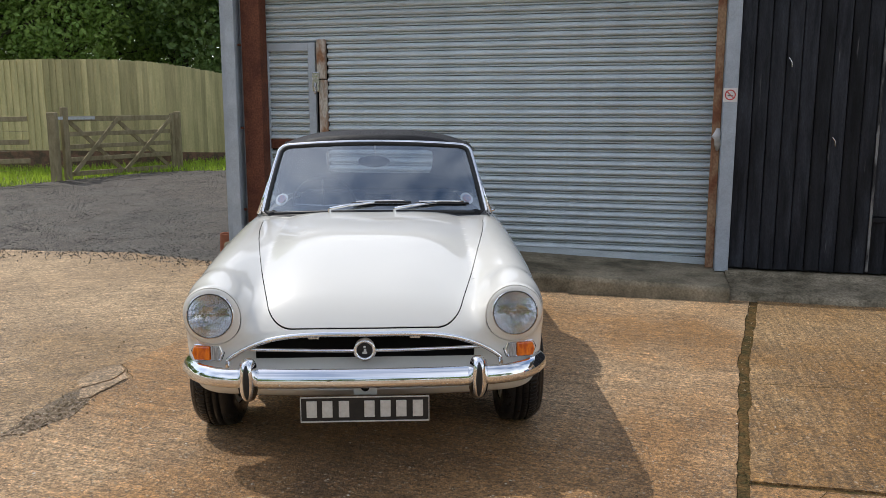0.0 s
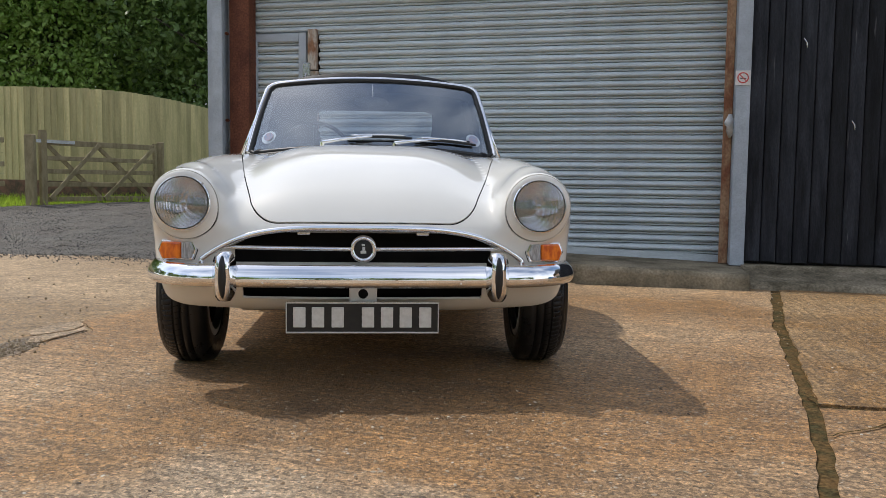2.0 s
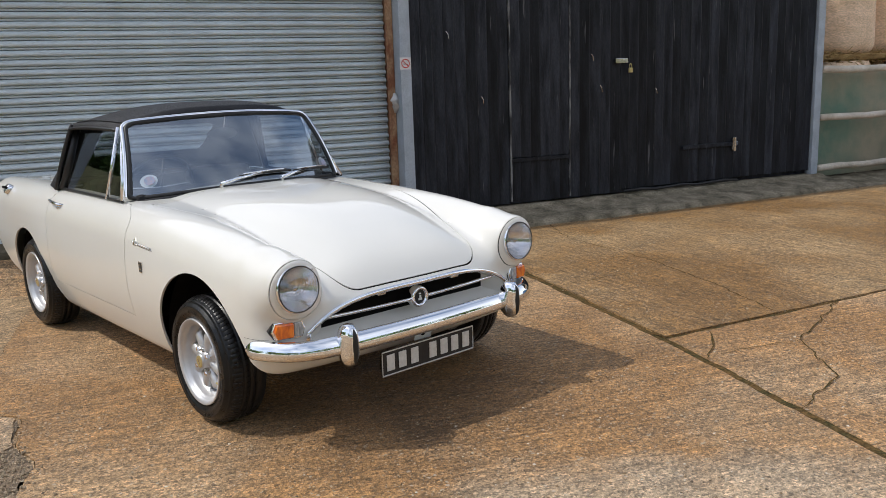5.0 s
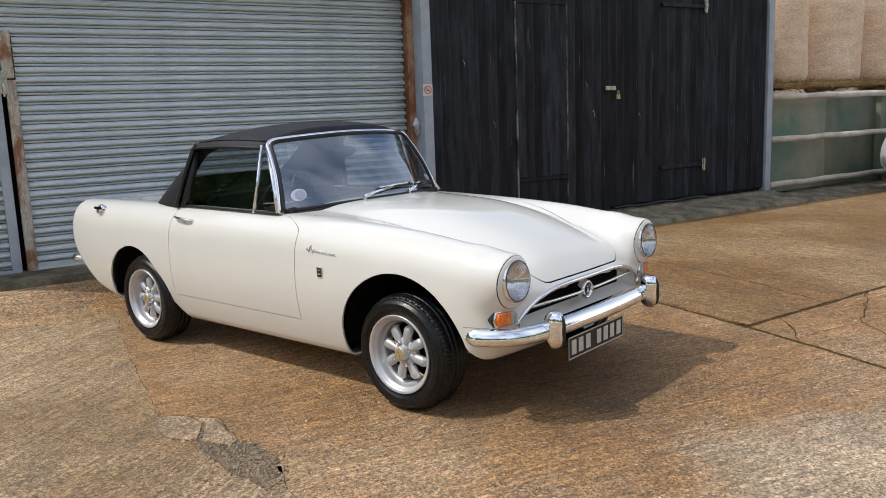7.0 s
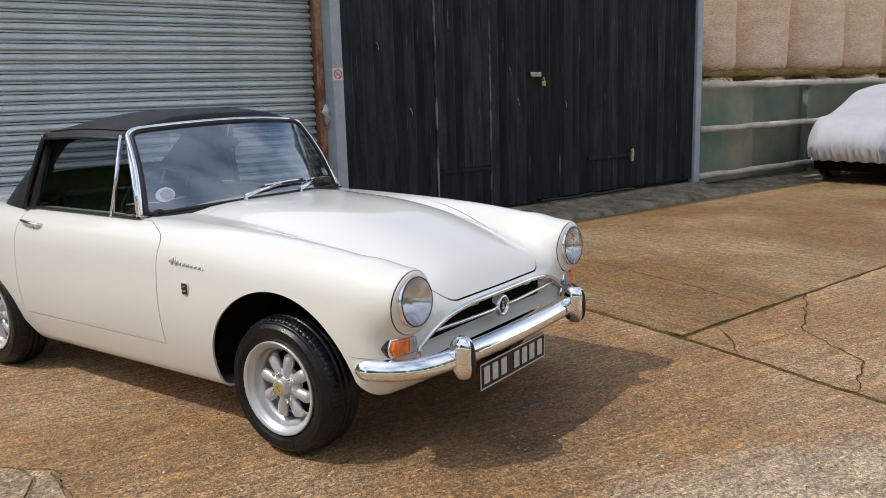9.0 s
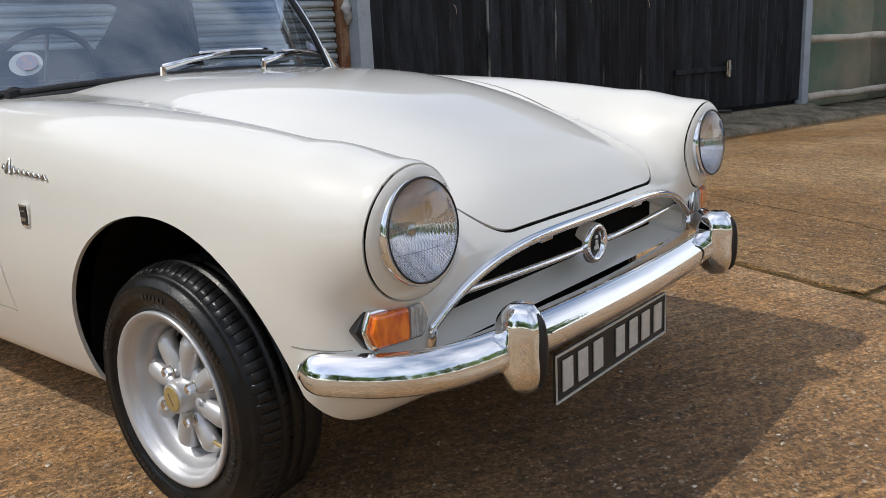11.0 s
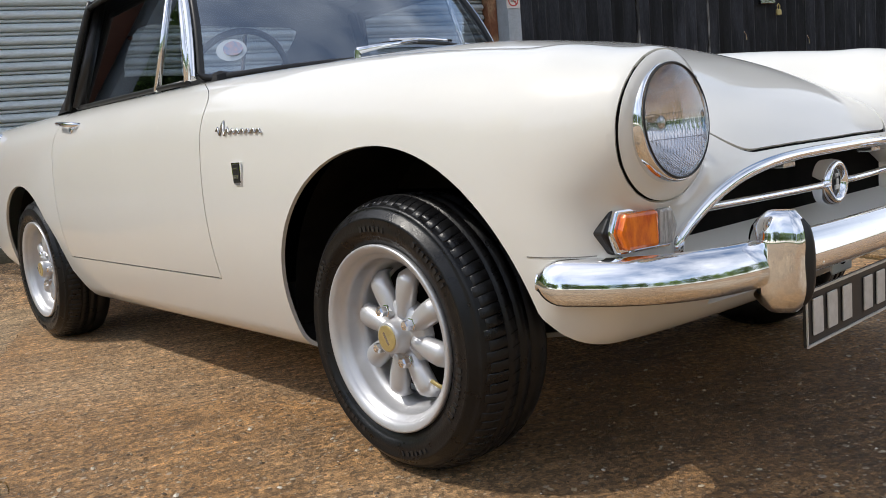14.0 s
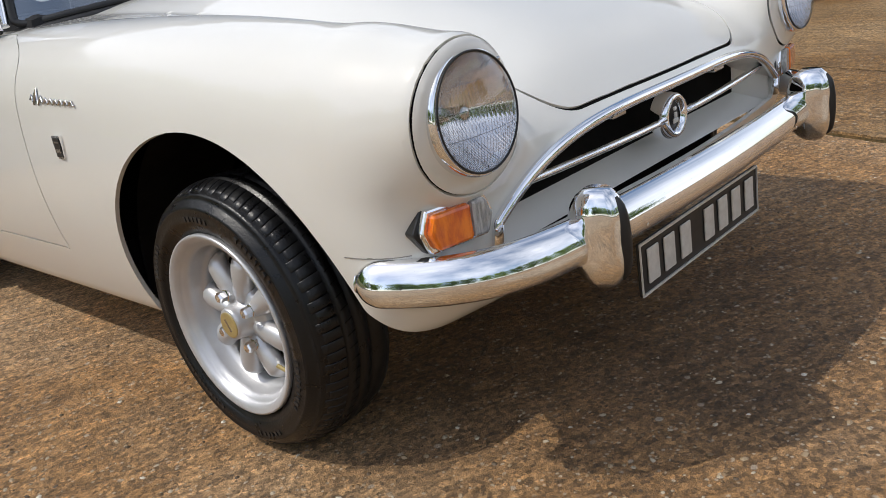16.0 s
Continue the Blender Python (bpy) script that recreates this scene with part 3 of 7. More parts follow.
bm = bmesh.new()
r2 = random.Random(77)
for _ in range(18000):
    gx, gy = (r2.uniform(-3.6, 3.8), r2.uniform(-4.0, 2.8)) if r2.random() < 0.6 else (r2.uniform(-1.7, 1.6), r2.uniform(-2.2, 0.6))
    det = JX * UY - JY * UX

    def across(o):
        return (JX * (gy - o.y) - JY * (gx - o.x)) / det, ((gx - o.x) * UY - (gy - o.y) * UX) / det
    (qa, ka), (ql, _) = across(A0), across(L0)
    if abs(qa) < 0.04 or abs(ql) < 0.03 or (qa > 0 and abs(ka) < 0.04):
        continue
    top = (0.004 if ka > 0 else -0.003) if qa > 0 else -0.003 if ql < 0 else 0.0
    s = 0.0016 + 0.0052 * r2.random() ** 2.8
    m = Matrix.LocRotScale((gx, gy, top + 0.0002), Euler((r2.gauss(0, 0.2), r2.gauss(0, 0.2), r2.random() * 6)), (s * r2.uniform(0.9, 1.5), s, s * 0.45))
    v = [bm.verts.new(m @ Vector(c)) for c in ((1, 0.1, 0), (0.4, 0.9, 0), (-0.6, 0.8, 0), (-1, -0.1, 0), (-0.4, -0.9, 0), (0.6, -0.8, 0), (0.3, 0.2, 1), (-0.3, -0.15, 1))]
    for f in ((0, 1, 6), (1, 2, 6), (2, 7, 6), (2, 3, 7), (3, 4, 7), (4, 5, 7), (5, 6, 7), (5, 0, 6)):
        bm.faces.new([v[k] for k in f])
AGGREGATE = material("exposed_aggregate", (0.40, 0.33, 0.23), 0.6, second=(0.24, 0.15, 0.075), scale=60, fine=0.2)
nt = AGGREGATE.node_tree
island, tone_ramp = nt.nodes.new("ShaderNodeNewGeometry"), nt.nodes.new("ShaderNodeValToRGB")
tone_ramp.color_ramp.interpolation = "CONSTANT"
tone_ramp.color_ramp.elements[0].color, tone_ramp.color_ramp.elements[1].color = (0.09, 0.06, 0.034, 1), (0.40, 0.33, 0.235, 1)
tone_ramp.color_ramp.elements[1].position = 0.66
for at_pos, col in ((0.14, (0.20, 0.125, 0.06, 1)), (0.42, (0.30, 0.215, 0.125, 1)), (0.95, (0.58, 0.53, 0.44, 1))):
    tone_ramp.color_ramp.elements.new(at_pos).color = col
nt.links.new(island.outputs["Random Per Island"], tone_ramp.inputs["Fac"])
nt.links.new(tone_ramp.outputs[0], nt.nodes["Principled BSDF"].inputs["Base Color"])
tagged(mesh_object("exposed_stones", bm, AGGREGATE), "small pale and brown stones worn proud of the concrete", "stones", kind="stuff")


# ---- the barn ----
def barn(name, bm, mat, label="", kind="structure", category="wall", smooth=False):
    ob = mesh_object(name, bm, mat, smooth=smooth)
    ob.matrix_world = BW
    return tagged(ob, label, category, kind=kind)


# unseen eaves height, chosen low to keep the barn's shadow near the kerb
EAVES = 2.66
barn("wall_side_west", boxed(-4.60, -4.49, 0.10, 14, 0, EAVES), GREY_STEEL, "grey steel-clad barn side wall")
barn("wall_back", boxed(-4.49, 5.39, 13.9, 14.0, 0, EAVES), GREY_STEEL, "grey steel-clad barn back wall")
barn("wall_side_east", boxed(5.40, 5.50, 0.16, 14, 0, EAVES), BLACK_BOARD, "black timber barn side wall")
bm = bmesh.new()
ridge_line = [(0.02, EAVES + 0.01), (7.0, 4.4), (14.1, EAVES + 0.01), (14.1, EAVES + 0.07), (7.0, 4.46), (0.02, EAVES + 0.07)]
near_end, far_end = ([bm.verts.new((u, v, z)) for v, z in ridge_line] for u in (-4.7, 5.6))
for k in range(6):
    bm.faces.new((near_end[k], far_end[k], far_end[(k + 1) % 6], near_end[(k + 1) % 6]))
for end in (near_end, far_end):
    bm.faces.new((end[0], end[1], end[4], end[5]))
    bm.faces.new((end[1], end[2], end[3], end[4]))
barn("ceiling", recalc(bm), GREY_STEEL, "unseen sheeted pitched roof, eaves kept low to shorten the barn's shadow", category="roof")
for u in (-4.59, 5.41):
    bm = bmesh.new()
    bm.faces.new([bm.verts.new((u, v, z)) for v, z in ((0.12, EAVES), (13.9, EAVES), (7.0, 4.39))])
    side_plate = bmesh.ops.extrude_face_region(bm, geom=list(bm.faces))["geom"]
    bmesh.ops.translate(bm, vec=(0.08, 0, 0), verts=[v for v in side_plate if isinstance(v, bmesh.types.BMVert)])
    barn("wall_gable", recalc(bm), GREY_STEEL, "grey steel-clad gable of the barn")
PLH = 0.12
PLINTH_DIRTY = material("dirt_covered_concrete", (0.29, 0.245, 0.175), 0.9, second=(0.10, 0.085, 0.055), scale=5, fine=0.35, fine_scale=60, bump=0.9, bump_scale=22, spec=0.2)
bm = bmesh.new()
strip = [[bm.verts.new((5.46 + 0.12 * i, v, max(0.004, 0.055 * math.sin(math.pi * min(1, (v + 0.50) / 1.0)) + 0.03 * noise.noise((i * 0.5, v * 5, 1.0))))) for v in (-0.55, -0.4, -0.25, -0.1, 0.05, 0.2, 0.35, 0.5)] for i in range(72)]
for s0, s1 in zip(strip, strip[1:]):
    for k in range(7):
        bm.faces.new((s0[k], s1[k], s1[k + 1], s0[k + 1]))
barn("soil_bank", bm, PLINTH_DIRTY, "low bank of dark soil and straw litter under the rails", category="soil", smooth=True)


def ease(a, b, q):
    k = min(1.0, max(0.0, (q - a) / (b - a)))
    return k * k * (3 - 2 * k)


def step_top(u):
    """The step follows the yard, which climbs towards the wicket."""
    return 0.114 + 0.030 * min(-u, 3.4)


def foot_rise(u, v):
    """How far the yard has climbed before the step."""
    return 0.155 * ease(-1.3, -3.0, u) * ease(-4.5, -4.25, u) * ease(-0.80, -0.20, v) + 0.012 * ease(-0.2, -1.5, u) * ease(-0.84, -0.50, v)


def rough_strip(rows, name, mat, label):
    """A long rough casting from rows of places, each a section across it."""
    bm = bmesh.new()
    made = [[bm.verts.new(c) for c in row] for row in rows]
    for r0, r1 in zip(made, made[1:]):
        for k in range(len(r0) - 1):
            bm.faces.new((r0[k], r1[k], r1[k + 1], r0[k + 1]))
    for end in (made[0], made[-1]):
        bm.faces.new(end)
    for e in bm.edges:
        e.smooth = e.calc_face_angle(0.0) < 0.6
    return barn(name, recalc(bm), mat, label, category="step", smooth=True)


rows = []
for k in range(151):
    u = 0.02 - 0.03 * k
    front, top = 0.665 - 0.44 * ease(-1.7, -2.9, u), step_top(u)
    n1, n2 = noise.noise((u * 2.3, 1.0, 0.0)), noise.noise((u * 9.0, 4.0, 0.0))
    chip = 0.02 * max(0.0, noise.noise((u * 6.0, 8.0, 0.0)) - 0.15)
    rows.append([(u, -front + 0.010 * n1, -0.06), (u, -front + 0.010 * n1 + 0.004 * n2, top - 0.045), (u, -front + 0.014 + 0.010 * n1 + chip, top - 0.010 - chip * 0.6), (u, -front + 0.035 + chip, top),
                 *[(u, -front + 0.06 + (0.40 + front - 0.06) * q / 6, top + 0.004 * noise.noise((u * 3, q, 3.0))) for q in range(7)], (u, 0.46, -0.06)])
rough_strip(rows, "plinth_shutter", PLINTH, "stained concrete step in front of the roller shutter")
rows = []
for k in range(182):
    u = 0.03 + 0.03 * k
    a, b = noise.noise((u * 1.9, 2.0, 5.0)), noise.noise((u * 7.0, 6.0, 5.0))
    pit = 0.03 * max(0.0, noise.noise((u * 4.0, 9.0, 5.0)) - 0.1)
    section = [(-0.575 + 0.025 * a + 0.008 * b, -0.05), (-0.565 + 0.025 * a + 0.008 * b, 0.022 + 0.010 * b), (-0.535 + 0.025 * a + pit, 0.046 - pit * 0.5), (-0.46, 0.058 + 0.006 * b), (-0.36, 0.068 + 0.010 * a), (-0.25, 0.080 + 0.010 * b),
               (-0.15, 0.098 + 0.008 * a), (-0.085 + 0.02 * b, 0.108), (-0.06 + 0.02 * b, 0.128 + 0.004 * a), (0.05, 0.134), (0.3, 0.134), (0.3, -0.05)]
    rows.append([(u, v, z) for v, z in section])
rough_strip(rows, "plinth_doors", PLINTH_DIRTY, "rough low concrete kerb under the black doors")
bm = bmesh.new()
cols = [[bm.verts.new((-1.2 - 0.1 * i, v, foot_rise(-1.2 - 0.1 * i, v) - 0.005 + 0.009 * ease(-0.84, -0.70, v) + 0.004 * ease(-0.84, -0.6, v) * noise.noise((i * 0.3, v * 3, 7.0)))) for v in [-0.84 + 0.058 * j for j in range(13)]] for i in range(34)]
for c0, c1 in zip(cols, cols[1:]):
    for k in range(12):
        bm.faces.new((c0[k], c0[k + 1], c1[k + 1], c1[k]))
barn("yard_ramp", recalc(bm), CONCRETE, "damp brown concrete ramped up to the shutter step", category="ground", smooth=True)

# steel posts and shutter guides
post = thing("steel_post", "grey painted steel post at the barn corner", "post", BW)
bm = bmesh.new()
box(bm, -4.495, -4.405, -0.005, 0.012, PLH, EAVES)
box(bm, -4.455, -4.443, 0.012, 0.19, PLH, EAVES)
box(bm, -4.495, -4.405, 0.19, 0.205, PLH, EAVES)
part("beam", bm, GREY_STEEL, post)
post = thing("steel_post", "grey painted steel post between shutter and black doors", "post", BW)
part("beam", boxed(-0.055, 0.052, -0.02, 0.14, PLH, EAVES, 0.004), GREY_STEEL, post)
post = thing("steel_post", "grey painted steel post beside the hay store", "post", BW)
part("beam", boxed(5.285, 5.395, -0.03, 0.12, 0.13, EAVES, 0.004), GREY_STEEL, post)

guide = thing("shutter_guide", "rusty red-brown steel channel at the edge of the roller shutter", "guide rail", BW)
bm = bmesh.new()
box(bm, -4.385, -4.195, 0.10, 0.12, PLH, 2.64, 0.003)
part("face_plate", bm, RUST, guide)
part("return", boxed(-4.215, -4.20, 0.121, 0.25, PLH, 2.64), RUST, guide)
part("return", boxed(-4.385, -4.37, 0.121, 0.32, PLH, 2.64), RUST, guide)
for z in (0.5, 1.28, 2.05):
    part("bolt", tube(bmesh.new(), [(-4.40, 0.10, z), (-4.40, 0.07, z)], 0.014, 6), RUST, guide)
guide = thing("shutter_guide", "weathered brown and rusty guide rail beside the grey post", "guide rail", BW)
bm = bmesh.new()
box(bm, -0.125, -0.058, 0.13, 0.15, PLH, 2.64, 0.003)
part("face_plate", bm, LIGHT_RUST, guide)
part("return", boxed(-0.075, -0.058, 0.151, 0.32, PLH, 2.64), LIGHT_RUST, guide)
bm = bmesh.new()
tube(bm, [(-0.075, 0.10, 1.30), (-0.085, 0.085, 1.24), (-0.07, 0.09, 1.18), (-0.08, 0.10, 1.12)], [0.018, 0.045, 0.04, 0.012], 8)
part("rag", bm, SIGN_WHITE, guide, "torn white sheeting stuck to the rail", True)

# roller shutter: curved laths one over another
shutter = thing("roller_shutter", "grey galvanised roller shutter of curved laths, closed", "shutter", BW)
PITCH = 0.0752


def lath_mesh(u0, u1, name):
    bm = bmesh.new()
    prof = [(0.034, 0.0010), (0.015, 0.0022), (0.006, 0.0060), (0.004, 0.0105), (0.007, 0.0160), (0.015, 0.0205), (0.032, 0.0222), (0.031, 0.0240), (0.006, 0.0248), (-0.011, 0.0280),
            (-0.020, 0.0345), (-0.022, 0.0425), (-0.018, 0.0515), (-0.009, 0.0605), (0.003, 0.0675), (0.015, 0.0722), (0.034, PITCH - 0.0012)]
    a = [bm.verts.new((u0, y, z)) for y, z in prof]
    b = [bm.verts.new((u1, y, z)) for y, z in prof]
    for k in range(len(prof) - 1):
        bm.faces.new((a[k], b[k], b[k + 1], a[k + 1]))
    me = bpy.data.meshes.new(name)
    bm.to_mesh(me)
    bm.free()
    me.polygons.foreach_set("use_smooth", [True] * len(me.polygons))
    me.materials.append(SLAT)
    return me


SH_V, WK1, WKT = 0.30, -3.60, 2.04
full, right_of, in_door = lath_mesh(-4.30, -0.085, "slat"), lath_mesh(WK1, -0.085, "slat"), lath_mesh(-4.20, -3.79, "slat")
z = PLH + 0.06
while z < 2.56:
    for me in ((full,) if z > WKT else (right_of,)):
        s = new("slat", me)
        s.parent, s.location = shutter, (0, SH_V, z)
    z += PITCH
part("backing", boxed(-4.30, -0.085, SH_V + 0.040, SH_V + 0.046, PLH + 0.06, 2.63), DARK, shutter)
bm = bmesh.new()
for u0, u1 in ((-3.6, -2.43), (-2.43, -1.26), (-1.26, -0.085)):
    bar(bm, (u0, SH_V + 0.002, step_top(u0) + 0.028), (u1, SH_V + 0.002, step_top(u1) + 0.028), 0.036, 0.060)
part("bottom_bar", bm, SLAT, shutter)
wicket = thing("wicket_door", "narrow grey slatted wicket door set in the shutter", "door", BW)
bm = bmesh.new()
box(bm, -4.268, -4.198, SH_V - 0.035, SH_V + 0.01, PLH + 0.03, 2.075, 0.004)
box(bm, -3.790, -3.716, SH_V - 0.035, SH_V + 0.01, PLH + 0.03, 2.075, 0.004)
box(bm, -4.197, -3.791, SH_V - 0.033, SH_V + 0.01, 2.0, 2.073, 0.004)
box(bm, -4.197, -3.791, SH_V - 0.033, SH_V + 0.01, PLH + 0.03, PLH + 0.12, 0.004)
part("door_frame", bm, GREY_STEEL, wicket)
z = PLH + 0.12
while z < 1.98:
    if not 1.06 < z < 1.14:
        s = new("slat", in_door)
        s.parent, s.location = wicket, (0, SH_V, z)
    z += PITCH
part("kick_plate", boxed(-4.197, -3.791, SH_V - 0.03, SH_V - 0.01, 1.08, 1.17, 0.003), RUST, wicket, "rust-streaked cross plate")
bm = bmesh.new()
box(bm, -3.695, -3.612, SH_V - 0.055, SH_V, 1.74, 2.10, 0.004)
box(bm, -3.68, -3.604, SH_V - 0.045, SH_V, PLH + 0.03, 1.73, 0.004)
part("latch_post", bm, PALE_RUST, wicket, "rust-stained pale latch post")
bm = bmesh.new()
box(bm, -3.735, -3.665, SH_V - 0.075, SH_V - 0.056, 1.62, 1.80, 0.006)
tube(bm, [(-3.70, SH_V - 0.085, 1.70), (-3.70, SH_V - 0.10, 1.66), (-3.70, SH_V - 0.085, 1.60)], 0.008, 8)
part("latch", bm, DULL_CHROME, wicket, "worn metal latch")

# black boarded doors: each board a piece
doors = thing("boarded_doors", "black tarred timber barn doors of upright boards, shut and padlocked", "door", BW)
rnd = random.Random(5)


def board(u0, u1, z0, z1, v):
    bm = bmesh.new()
    tilt = 0.026
    pts = [(u0, v), (u0 + 0.006, v - 0.006), (u1 - 0.012, v - 0.006 - tilt), (u1, v - tilt), (u1, v + 0.016), (u0, v + 0.016)]
    lo = [bm.verts.new((x, y, z0 + rnd.uniform(0, 0.012))) for x, y in pts]
    hi = [bm.verts.new((x, y, z1)) for x, y in pts]
    for k in range(6):
        bm.faces.new((lo[k], lo[(k + 1) % 6], hi[(k + 1) % 6], hi[k]))
    bm.faces.new(lo[::-1])
    bm.faces.new(hi)
    part("board", bm, BLACK_BOARD, doors)


u = 0.056
splits = [1.108, 1.812, 2.46, 3.27, 4.07, 5.28]
for stop in splits:
    n = max(1, round((stop - u) / 0.122))
    w = (stop - u) / n
    for k in range(n):
        v = 0.03 + rnd.uniform(-0.004, 0.004)
        if 1.108 <= u + 0.01 < 1.812:
            board(u, u + w - 0.004, 0.15, 0.572, v)
            board(u, u + w - 0.004, 0.607, 2.45, v - 0.008)
            board(u, u + w - 0.004, 2.48, EAVES, v)
        else:
            board(u, u + w - 0.007, 0.15 + (0.03 if u > 2.4 else 0), EAVES, v)
        u += w
    u = stop + 0.008
part("backing", boxed(0.056, 5.284, 0.06, 0.09, 0.137, EAVES), BLACK_BOARD, doors)
for su in (1.110, 1.812):
    part("edge_strip", boxed(su - 0.009, su + 0.009, -0.012, 0.05, 0.17, 2.46), BLACK_WORN, doors, "worn pale door edge")
part("edge_strip", boxed(2.458, 2.470, 0.004, 0.05, 0.16, 2.6), BLACK_BOARD, doors)
for z in (0.590, 2.465):
    part("ledge", boxed(1.112, 1.81, -0.012, 0.03, z - 0.022, z + 0.018, 0.004), BLACK_BOARD, doors)
for z in (0.578, 2.50):
    strap = part("strap_hinge", boxed(3.30, 4.03, -0.018, 0.01, z - 0.022, z + 0.022, 0.005), BLACK_BOARD, doors, "black iron strap hinge")
    bm = bmesh.new()
    box(bm, 4.015, 4.065, -0.035, 0.0, z - 0.075, z + 0.075, 0.004)
    tube(bm, [(4.04, -0.04, z - 0.08), (4.04, -0.04, z + 0.08)], 0.016, 10)
    box(bm, 4.04, 4.095, -0.03, 0.0, z - 0.02, z + 0.03, 0.004)
    part("knuckle", bm, DULL_CHROME, strap, "pale galvanised hinge knuckle")
hasp = part("hasp", boxed(2.37, 2.53, -0.03, 0.005, 1.52, 1.57, 0.004), DULL_CHROME, doors, "galvanised hasp")
bm = bmesh.new()
box(bm, 2.525, 2.575, -0.055, -0.033, 1.42, 1.47, 0.006)
tube(bm, [(2.537, -0.044, 1.468), (2.537, -0.044, 1.50), (2.55, -0.044, 1.515), (2.563, -0.044, 1.50), (2.563, -0.044, 1.468)], 0.005, 8)
part("padlock", bm, GOLD, hasp, "brass padlock", False)
for su, sz in ((0.78, 1.24), (2.07, 1.62), (2.18, 1.30), (2.9, 1.25), (0.42, 1.86)):
    bm = tube(bmesh.new(), [(su, -0.02, sz), (su + 0.02, -0.022, sz - 0.03), (su + 0.025, -0.02, sz - 0.07)], 0.004, 6)
    part("wire_scrap", bm, DULL_CHROME, doors, "scrap of pale wire")
bm = tube(bmesh.new(), [(2.5 + 0.2 * k, -0.03 - 0.015 * (k % 2), 0.165 + 0.01 * math.sin(k * 2.1)) for k in range(9)], 0.016, 8)
part("rubber_flap", bm, BLACK_RUBBER, doors, "ragged rubber strip along the foot", True)

# no-smoking sign on the post
sign = thing("no_smoking_sign", "small square white sign with a red ring and bar", "sign", BW)
part("plate", boxed(-0.062, 0.048, -0.026, -0.021, 1.517, 1.627), SIGN_WHITE, sign)
bm = tube(bmesh.new(), [(-0.007 + 0.038 * math.cos(k * math.pi / 12), -0.027, 1.572 + 0.038 * math.sin(k * math.pi / 12)) for k in range(24)], 0.0045, 6, closed=True, flat=0.5, up=(0, 1, 0))
part("ring", bm, RED, sign)
part("slash", bar(bmesh.new(), (-0.033, -0.0275, 1.598), (0.019, -0.0275, 1.546), 0.003, 0.007, up=(1, 0, 1)), RED, sign)
part("symbol", bar(bmesh.new(), (-0.028, -0.0275, 1.568), (0.016, -0.0275, 1.564), 0.002, 0.006), BLACK_RUBBER, sign)

# ---- hay store beside the barn ----
rails = thing("rail_fence", "pale weathered pole rails across the hay store", "fence", BW)
for z, r in ((1.375, 0.045), (0.805, 0.042), (0.195, 0.040)):
    bm = tube(bmesh.new(), [(5.41 + 0.4 * k, -0.02 + 0.006 * math.sin(k * 1.7), z + 0.008 * math.sin(k * 2.3 + z)) for k in range(22)], [r * (1 + 0.06 * math.sin(k * 1.9)) for k in range(22)], 10)
    part("rail", bm, PALE_RAIL, rails, smooth=True)
for u in (8.16, 11.2):
    part("rail_post", boxed(u - 0.05, u + 0.05, 0.03, 0.12, 0.04, 1.42, 0.006), GREEN_MESH, rails, "green-stained post")
mesh_sheet = thing("windbreak_mesh", "faded green windbreak mesh hung behind the rails", "netting", BW)
for first, last in ((0, 25), (25, 46), (46, 96), (96, 145)):
    bm = bmesh.new()
    cols = [[bm.verts.new((5.41 + 0.06 * i, 0.17 + 0.03 * noise.noise((i * 0.25, j * 0.4, 3.0)), 0.06 + 0.13 * j)) for j in range(11)] for i in range(first, last + 1)]
    for i in range(last - first):
        for j in range(10):
            bm.faces.new((cols[i][j], cols[i + 1][j], cols[i + 1][j + 1], cols[i][j + 1]))
    part("mesh_panel", bm, GREEN_MESH, mesh_sheet, smooth=True)
barn("wall_hay_back", boxed(5.51, 14.2, 5.9, 6.0, 0, 5.0), PLINTH, "dim back wall of the hay store")
barn("wall_hay_end", boxed(14.2, 14.3, 0.2, 6.0, 0, 5.0), PLINTH, "end wall of the hay store")
# out of view; reaches forward to v=0.9 to keep sun off the bales
barn("ceiling_hay_shade", boxed(5.51, 14.3, 0.9, 6.0, 5.01, 5.1), GREY_STEEL, "unseen roof added over the hay store to shade the bales", category="roof")


